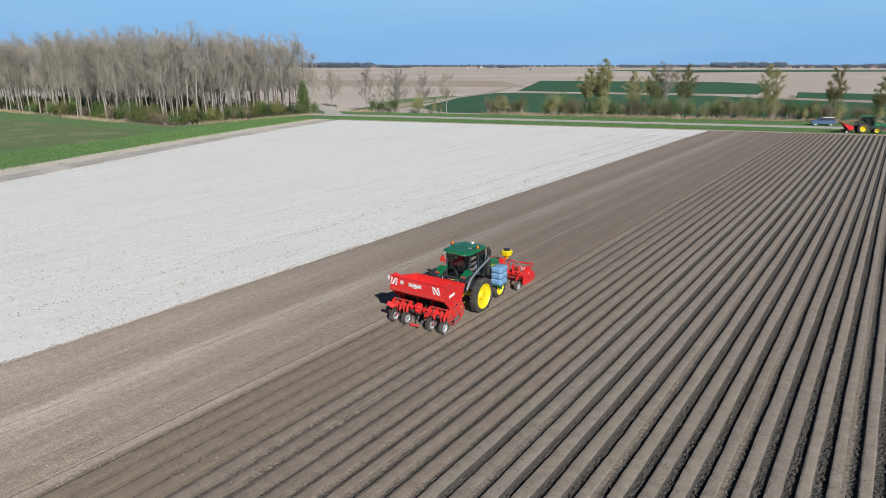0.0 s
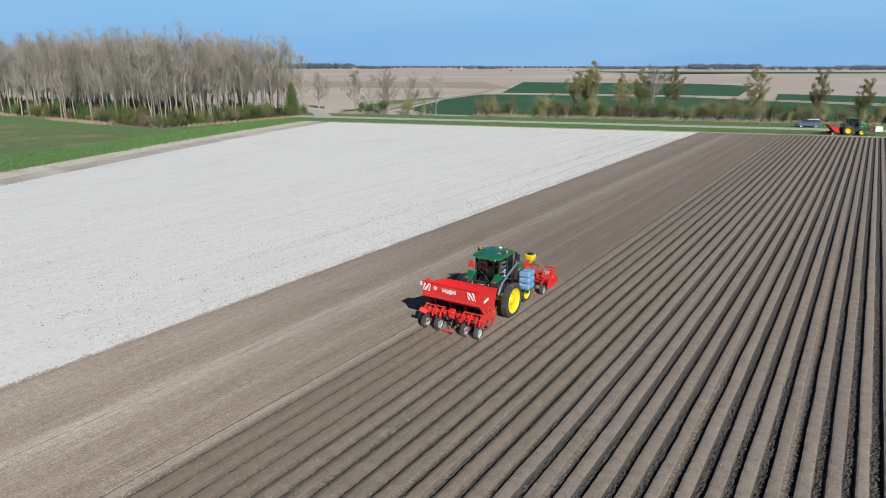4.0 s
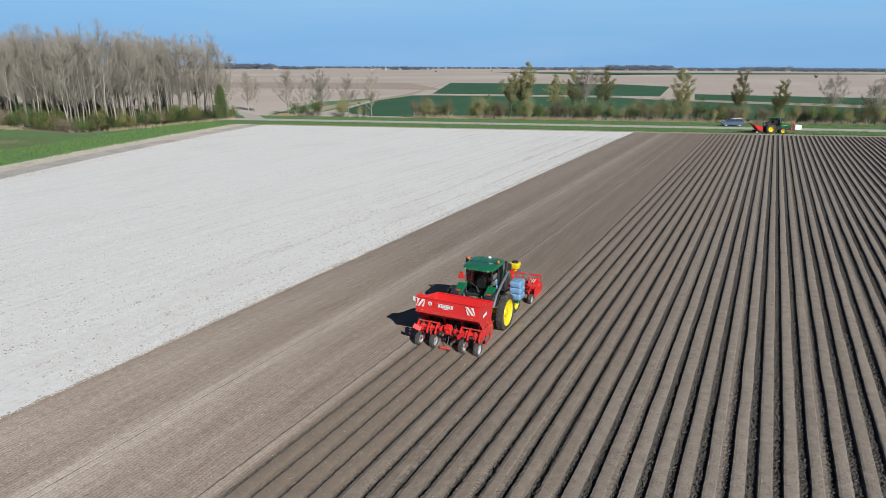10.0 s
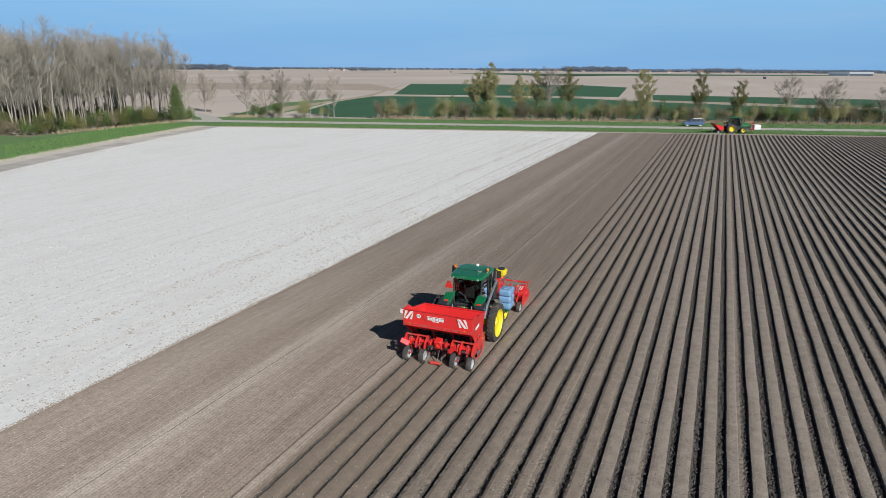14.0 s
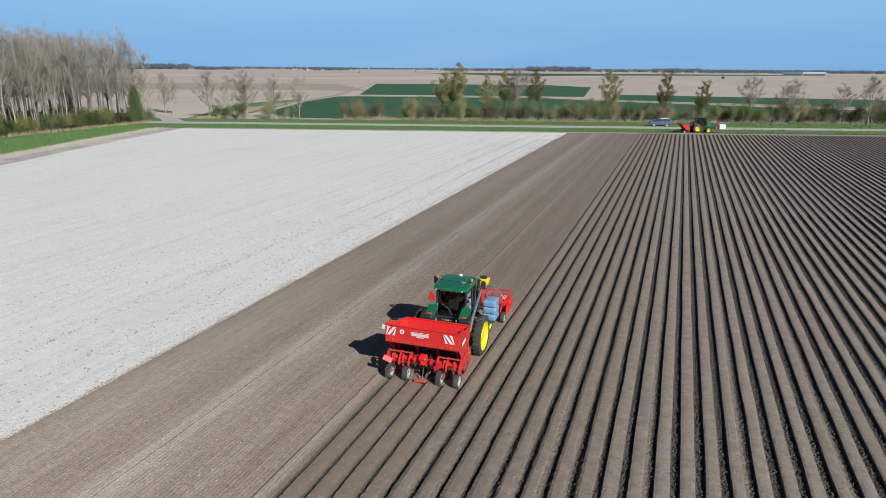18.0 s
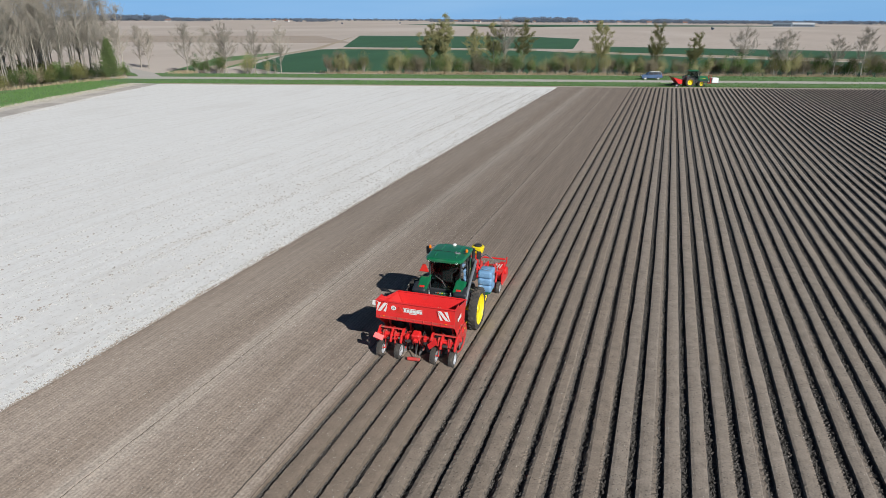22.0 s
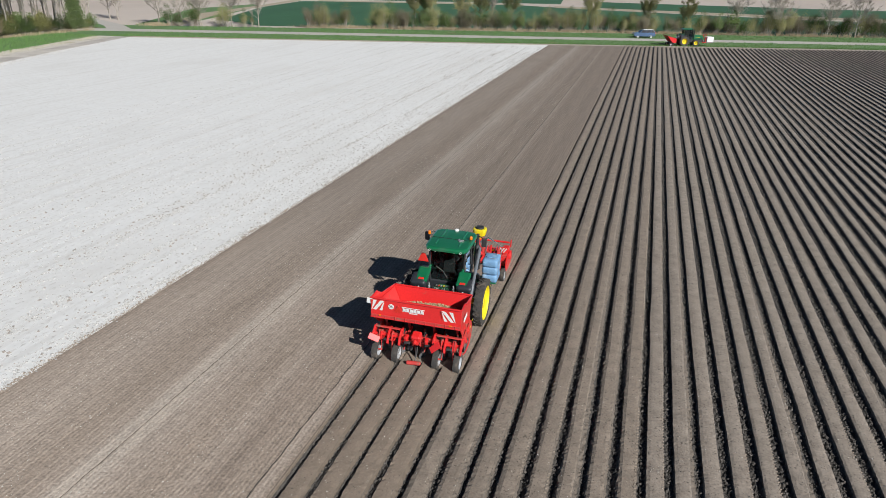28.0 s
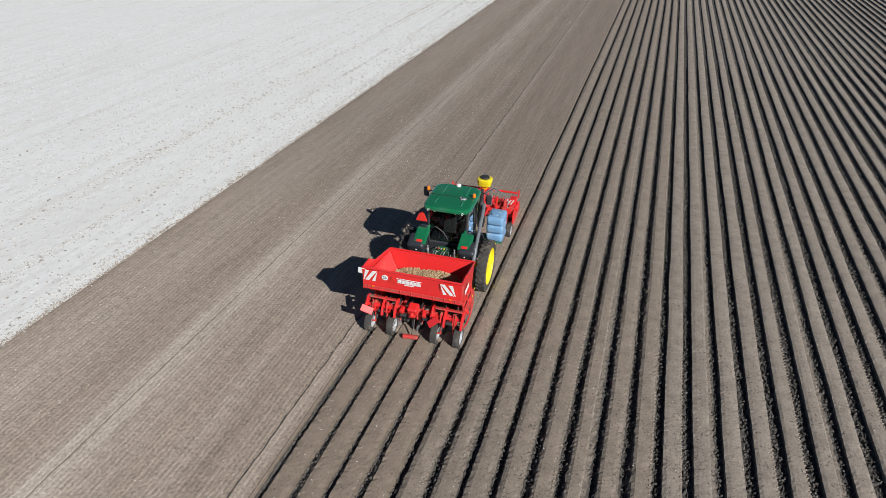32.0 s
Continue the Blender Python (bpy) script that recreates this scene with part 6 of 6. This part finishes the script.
def evergreen(seed, radius, height):
    """A dense cone of leaf sprays down to the ground round one stem."""
    r = random.Random(seed)
    root = new("evergreen_tree")
    sv, sf, lv, lf = [], [], [], []
    limb(sv, sf, Vector((0, 0, -0.2)), Vector((0.1, 0, height * 0.95)), 0.16, 0.02, 6)
    for i in range(150):
        f = r.random() ** 1.25
        t, out = r.uniform(0, math.tau), radius * (1.05 - f) ** 0.75 * r.uniform(0.55, 1.1)
        tip = Vector((math.cos(t) * out, math.sin(t) * out, height * (0.06 + 0.93 * f)))
        a = Vector((0, 0, max(0.2, tip.z - out * 0.3)))
        limb(sv, sf, a, tip, 0.035, 0.008, 3)
        for q in range(52):
            p = a.lerp(tip, 0.25 + 0.8 * r.random()) + Vector((r.gauss(0, .26), r.gauss(0, .26), r.gauss(0, .24)))
            leaf(lv, lf, p, r.uniform(0.12, 0.30), r)
    o = new("trunk", mesh_of("trunk", sv, sf, [BARK]))
    o.parent = root
    o = new("crown", mesh_of("crown", lv, lf, [EVERLEAF]))
    o.parent = root
    return tagged(root, "dense green cone-shaped evergreen at the corner of the wood", "tree")


EVERLEAF = material("evergreen_leaves", (0.12, 0.165, 0.05), (0.065, 0.10, 0.03), 0.8, 5, 0.75)
conifer = evergreen(360, 2.5, 8.0)
conifer.matrix_basis = pose(-105.5, 91.5, -0.05)


def blades(name, count, place, height, mat, label, category, seed, width=0.03):
    """Upright thin blades in tufts."""
    r = random.Random(seed)
    verts, faces = [], []
    for i in range(count):
        x, y = place(r)
        for q in range(3):
            px, py = x + r.gauss(0, 0.12), y + r.gauss(0, 0.12)
            h = height * r.uniform(0.5, 1.2)
            t = r.uniform(0, math.tau)
            dx, dy = math.cos(t) * width, math.sin(t) * width
            lx, ly = r.gauss(0, 0.18) * h, r.gauss(0, 0.18) * h
            s = len(verts)
            verts.extend(((px - dx, py - dy, -0.05), (px + dx, py + dy, -0.05), (px + lx * 0.4, py + ly * 0.4, h * 0.6), (px + lx, py + ly, h)))
            faces.extend(((s, s + 1, s + 2), (s + 1, s + 3, s + 2), (s, s + 2, s + 3)))
    return tagged(new(name, mesh_of(name, verts, faces, [mat])), label, category, kind="stuff")


def reed_spots(r):
    k = r.random()
    if k < 0.66:
        x = r.uniform(-64, 80) if r.random() < 0.55 else r.choice((-60, -40, -28, -8, 12, 44)) + r.gauss(0, 5)
        return x, end_y(x, 28.8) + r.uniform(-0.8, 1.6)
    if k < 0.88:
        x = r.choice((-186, -176, -168, -140, -132, -126)) + r.gauss(0, 3.5)
        return x, 51.5 + r.uniform(-0.8, 1.2)
    if k < 0.95:
        return -102.2 + r.uniform(-0.8, 0.8), r.uniform(58, 92)
    return -99 + r.gauss(0, 1.5), 107 + r.gauss(0, 1.2)


blades("dry_reeds", 4200, reed_spots, 0.62, REED, "straw-coloured dry reeds along the ditch", "reeds", 31)


def tuft_spots(r):
    if r.random() < 0.6:
        x = r.uniform(-90, 80)
        return x, end_y(x, r.choice((r.uniform(0.3, 10.5), r.uniform(15.5, 27), r.uniform(0.3, 2))))
    f = r.random()
    return -68.6 - 24.0 * f - r.uniform(0.2, 13), 6 + 77 * f


def pasture_spots(r):
    return -95 - 60 * r.random(), 8 + 34 * r.random()


blades("pale_tufts", 1500, pasture_spots, 0.16, material("pale_pasture_stems", (0.27, 0.29, 0.15), (0.17, 0.21, 0.09), 1, 6, 0.95), "pale dry stems standing in the pasture", "grass", 34, 0.025)
blades("grass_tufts", 14000, tuft_spots, 0.28, material("tall_grass", (0.125, 0.235, 0.065), (0.075, 0.15, 0.04), 1, 6, 0.9), "tufts of rough green grass on the verge", "grass", 32, 0.035)


def rim_spots(r):
    f = r.random()
    return -68.0 - 24.5 * f + 0.7 * math.sin(f * 9) + r.gauss(0, 0.8), 6 + 77 * f


blades("dry_grass_rim", 1300, rim_spots, 0.10, material("dead_grass", (0.46, 0.42, 0.31), (0.33, 0.30, 0.20), 1, 6, 0.95), "straw-coloured dead grass along the headland's rim", "grass", 33, 0.04)

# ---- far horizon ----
# the blue of the air's haze is put into this colour
FARTREE = material("haze_tinted_bare_trees", (0.115, 0.145, 0.19), (0.085, 0.11, 0.15), 0.02, 0.2, 0.95)


def far_wood(a, b, height, depth, seed):
    """A belt of far trees: tapering clumps of uneven height from many small facets."""
    r = random.Random(seed)
    verts, faces = [], []
    a, b = Vector((*a, 0)), Vector((*b, 0))
    n = max(6, int((b - a).length / 2.4))
    for i in range(n):
        p = a.lerp(b, (i + r.random()) / n) + Vector((r.gauss(0, depth), r.gauss(0, depth), 0))
        h = height * r.uniform(0.82, 1.15) * (0.8 + 0.3 * noise.noise((i * 0.35, seed, 0)))
        limb(verts, faces, p + Vector((0, 0, -0.5)), p + Vector((0, 0, h * 0.7)), 0.5, 0.2, 4)
        for q in range(64):
            d = Vector((r.gauss(0, 1), r.gauss(0, 1), r.gauss(0, 1))).normalized() * r.random() ** 0.4
            c = p + Vector((d.x * h * 0.5, d.y * h * 0.5, h * (0.42 + 0.36 * d.z)))
            leaf(verts, faces, c, h * r.uniform(0.10, 0.22), r)
    return tagged(new("far_wood", mesh_of("far_wood", verts, faces, [FARTREE])), "dark haze-tinted line of trees on the flat horizon", "trees", kind="stuff")


for i, (a, b, h) in enumerate((((-1640, 1500), (-1560, 1780), 26), ((-1900, 1300), (-1660, 1480), 20), ((-1400, 1540), (-1330, 1700), 15), ((-1088, 1778), (-1042, 1919), 15), ((-760, 2091), (-570, 2484), 14),
                               ((-487, 2157), (-330, 2484), 25), ((-269, 2169), (-113, 2452), 12), ((-82, 2154), (66, 2395), 19), ((59, 2095), (282, 2426), 15),
                               ((250, 2129), (444, 2395), 12), ((444, 2300), (900, 2500), 13), ((-2600, 1900), (-1500, 2600), 14), ((-1500, 2600), (-700, 3000), 13), ((-700, 3000), (400, 3200), 14),
                               ((400, 3200), (1500, 3000), 16), ((900, 2200), (1600, 2000), 14))):
    far_wood(a, b, h, 12, 50 + i)
lone = [shrub(380 + i, 4.0, 6.0, FARTREE, 420, name="lone_bush", label="dark lone bush on the bare plain", size=1.2) for i in range(2)]
scatter(lone, [(57, 905), (-640, 1230), (-590, 1420)], rnd, 0.5, 0.7)
BRICK = material("red_roof_tiles", (0.21, 0.125, 0.105), (0.16, 0.10, 0.085), 0.5, 4, 0.85, place="Object")
PLASTER = material("pale_house_wall", (0.50, 0.49, 0.48), (0.42, 0.41, 0.40), 0.3, 3, 0.9, place="Object")
SLATE = material("grey_blue_sheeting", (0.20, 0.25, 0.30), (0.15, 0.19, 0.23), 0.2, 2, 0.6, place="Object")
PALEROOF = material("pale_sheet_roof", (0.62, 0.66, 0.70), (0.52, 0.56, 0.60), 0.2, 2, 0.5, place="Object")
DARKPANE = material("dark_window_glass", (0.03, 0.035, 0.04), (0.05, 0.05, 0.06), 2, 8, 0.15, place="Object")


def farmhouse(w, d, h, ridge, roof_mat, wall_mat, label, windows=4):
    root = new("farmhouse")
    bm = B()
    plate(bm, [(-d / 2, -0.5), (d / 2, -0.5), (d / 2, h), (0, h + ridge), (-d / 2, h)], -w / 2, w / 2, "x")
    part("wall", bm, wall_mat, root)
    bm = B()
    e = 0.5
    k = ridge / (d / 2)
    plate(bm, [(-d / 2 - e, h - e * k + 0.05), (0, h + ridge + 0.05), (d / 2 + e, h - e * k + 0.05), (d / 2 + e, h - e * k + 0.35), (0, h + ridge + 0.4), (-d / 2 - e, h - e * k + 0.35)], -w / 2 - e, w / 2 + e, "x")
    roof = part("roof", bm, roof_mat, root)
    if windows <= 4:
        bm = B()
        bx(bm, (w * 0.3, 0, h + ridge + 0.5), (0.8, 0.8, 1.8), bevel=0.05)
        part("chimney", bm, roof_mat, roof)
    for i in range(windows):
        bm = B()
        bx(bm, (-w * 0.38 + w * 0.76 * i / max(1, windows - 1), -d / 2 - 0.02, h * 0.5), (w / windows * 0.35, 0.12, h * 0.4), bevel=0.02)
        part("window", bm, DARKPANE, root)
    return tagged(root, label, "house")


house = farmhouse(12, 8, 3.4, 3.6, BRICK, PLASTER, "distant brick farmhouse with a red tiled roof")
house.matrix_basis = pose(-640, 2000, -0.3, 0, 0, 15)
for i, (x, y, a) in enumerate(((-600, 2080, 40), (-560, 1980, -20), (-500, 2100, 10), (-415, 2120, 70), (-260, 2060, 5), (-235, 2100, 60), (-205, 2050, -10), (-150, 2110, 30), (-60, 2080, 15),
                               (40, 2040, 20), (-1320, 1500, 30), (-1090, 1740, -15), (-1150, 1760, 60), (330, 2080, 5))):
    copy_thing(house, pose(x, y, -0.3, 0, 0, a)).scale = (1 + 0.1 * (i % 3), 1, 1 - 0.08 * (i % 2))
barn = farmhouse(40, 22, 4.2, 3.2, PALEROOF, SLATE, "long farm barn with pale sheet roof on the plain", windows=7)
barn.name = "barn"
barn.matrix_basis = pose(258, 1500, -0.3, 0, 0, -12)
barn2 = farmhouse(34, 20, 4.2, 2.8, SLATE, SLATE, "long dark blue-grey farm barn on the plain", windows=6)
barn2.name = "barn"
barn2.matrix_basis = pose(218, 1488, -0.3, 0, 0, -12)
slab("far_field", [(-700, 980), (-250, 1010), (900, 1250), (900, 1330), (-250, 1120), (-760, 1060)], -0.27, material("pale_far_soil", (0.50, 0.44, 0.37), (0.42, 0.36, 0.30), 0.02, 0.3, 0.95),
     "pale dry field strip far across the plain", "field", depth=0.02)
slab("far_field", [(-420, 330), (-240, 420), (-150, 300), (-300, 250)], -0.275, material("fallow_soil", (0.40, 0.33, 0.27), (0.33, 0.265, 0.215), 0.05, 0.6, 0.95),
     "flat tan fallow field behind the wood", "field", depth=0.02)

# ---- the machine waiting on the verge ----
WAIT = pose(10.2, 116.6, 0.10, 0, 0, -72)
tractor(WAIT, label="green tractor with yellow wheels waiting on the verge", row_crop=False, beacons=False)


def small_planter():
    root = new("planter")
    bm = B()
    plate(bm, [(-0.1, 1.75), (1.75, 1.25), (1.75, 0.55), (1.1, 0.50)], -1.45, 1.45, "x", 0.02)
    part("hopper", bm, RED, root, "sloping red hopper")
    # solid dark plate in place of the shaded hopper inside
    bm = B()
    plate(bm, [(-0.02, 1.80), (1.70, 1.33), (1.70, 1.28), (-0.02, 1.74)], -1.38, 1.38, "x")
    part("opening_shade_plate", bm, DARKSTEEL, root)
    bm = B()
    bx(bm, (0, 1.5, 0.5), (2.8, 0.14, 0.14), bevel=0.012)
    bx(bm, (0, 1.9, 0.6), (0.9, 0.6, 0.12), bevel=0.012)
    part("frame", bm, REDDUST, root)
    for x in (-1.1, -0.4, 0.4, 1.1):
        bm = B()
        bx(bm, (x, 1.2, 0.25), (0.14, 0.45, 0.5), (-15, 0, 0), 0.02)
        part("row_unit", bm, DARKSTEEL, root)
    for x in (-1.2, 1.2):
        wheel(root, "support_wheel", (x, 0.85, 0.30 + GZ), 0.30, 0.18, 0.16, GREYRIM, 14, 1 if x > 0 else -1, 0.02)
        bm = B()
        rod(bm, (x * 0.9, 0.85, 0.2), (x * 0.9, 1.45, 0.5), 0.04)
        part("wheel_arm", bm, REDDUST, root)
    root.matrix_basis = WAIT
    return tagged(root, "red planter with sloping hopper behind a waiting tractor", "planter")


small_planter()


def front_tank():
    root = new("front_tank")
    bm = B()
    bx(bm, (0, 8.45, 1.15), (1.5, 1.25, 0.95), bevel=0.08, seg=2)
    part("tank", bm, WHITE, root, "white plastic tank")
    bm = B()
    for s in (-1, 1):
        bx(bm, (s * 0.6, 7.9, 0.60), (0.08, 1.9, 0.10), bevel=0.01)
        bx(bm, (s * 0.62, 7.55, 1.3), (0.07, 0.10, 1.5), bevel=0.01)
    bx(bm, (0, 7.55, 2.0), (1.3, 0.10, 0.10), bevel=0.01)
    part("carrier", bm, RED, root, "red steel carrier")
    bm = B()
    bx(bm, (0, 8.45, 0.64), (1.6, 1.35, 0.06), bevel=0.01)
    part("pallet", bm, STEEL, root)
    root.matrix_basis = WAIT
    return tagged(root, "white tank in a red front carrier of the waiting tractor", "tank")


front_tank()


def car():
    root = new("car")
    PAINT = material("blue_grey_car_paint", (0.12, 0.19, 0.34), (0.09, 0.15, 0.28), 1, 8, 0.25, metal=0.3, coat=0.6, place="Object")
    bm = B()
    plate(bm, [(-2.25, 0.42), (-2.30, 0.75), (-2.22, 0.98), (-1.05, 1.06), (1.9, 1.10), (2.22, 1.05), (2.30, 0.75), (2.25, 0.40), (1.75, 0.32), (-1.8, 0.32)], -0.88, 0.88, "x", 0.06)
    part("body", bm, PAINT, root, "blue-grey car body")
    bm = B()
    rows = [((-1.15, 1.02), 0.82), ((-0.45, 1.58), 0.68), ((0.0, 1.66), 0.66), ((1.7, 1.62), 0.66), ((2.2, 1.05), 0.80)]
    ring_l = [[bm.verts.new((s * w, y, z)) for s in (-1, 1)] for (y, z), w in rows]
    base = [[bm.verts.new((s * 0.84, y, 1.0)) for s in (-1, 1)] for (y, z), w in rows]
    for a, b in zip(ring_l, ring_l[1:]):
        bm.faces.new((a[0], a[1], b[1], b[0]))
    for s in (0, 1):
        for i in range(4):
            bm.faces.new((base[i][s], base[i + 1][s], ring_l[i + 1][s], ring_l[i][s]))
    bmesh.ops.recalc_face_normals(bm, faces=bm.faces)
    part("cabin", bm, DARKPANE, root, "dark car windows")
    # the sky's bright reflection is put in as a white roof colour
    bm = B()
    bx(bm, (0, 0.85, 1.66), (1.42, 2.1, 0.08), bevel=0.03)
    part("roof", bm, WHITE, root, "roof coloured white for the sky's reflection")
    for s in (-1, 1):
        bm = B()
        for y, t in ((-0.78, -38), (0.35, 0), (1.3, 0), (2.0, 35)):
            bx(bm, (s * 0.76, y, 1.33), (0.05, 0.07, 0.66), (t, s * -14, 0), 0.008)
        part("pillar", bm, PAINT, root)
        bm = B()
        bx(bm, (s * 0.66, -2.27, 0.82), (0.36, 0.08, 0.16), bevel=0.02)
        part("headlight", bm, WHITE, root)
        bm = B()
        bx(bm, (s * 0.70, 2.25, 0.95), (0.20, 0.08, 0.35), bevel=0.02)
        part("rear_lamp", bm, SIGNRED, root)
        bm = B()
        bx(bm, (s * 0.98, -0.75, 1.12), (0.18, 0.10, 0.14), bevel=0.03)
        part("mirror", bm, PAINT, root)
        for y in (-1.42, 1.38):
            wheel(root, "car_wheel", (s * 0.80, y, 0.33), 0.33, 0.21, 0.24, WHITE, 10, s, 0.02, chevron=False)
    root.matrix_basis = pose(6.0, 131.5, -0.04, 0, 0, -72)
    return tagged(root, "blue-grey estate car parked on the grass by the lane", "car")


car()
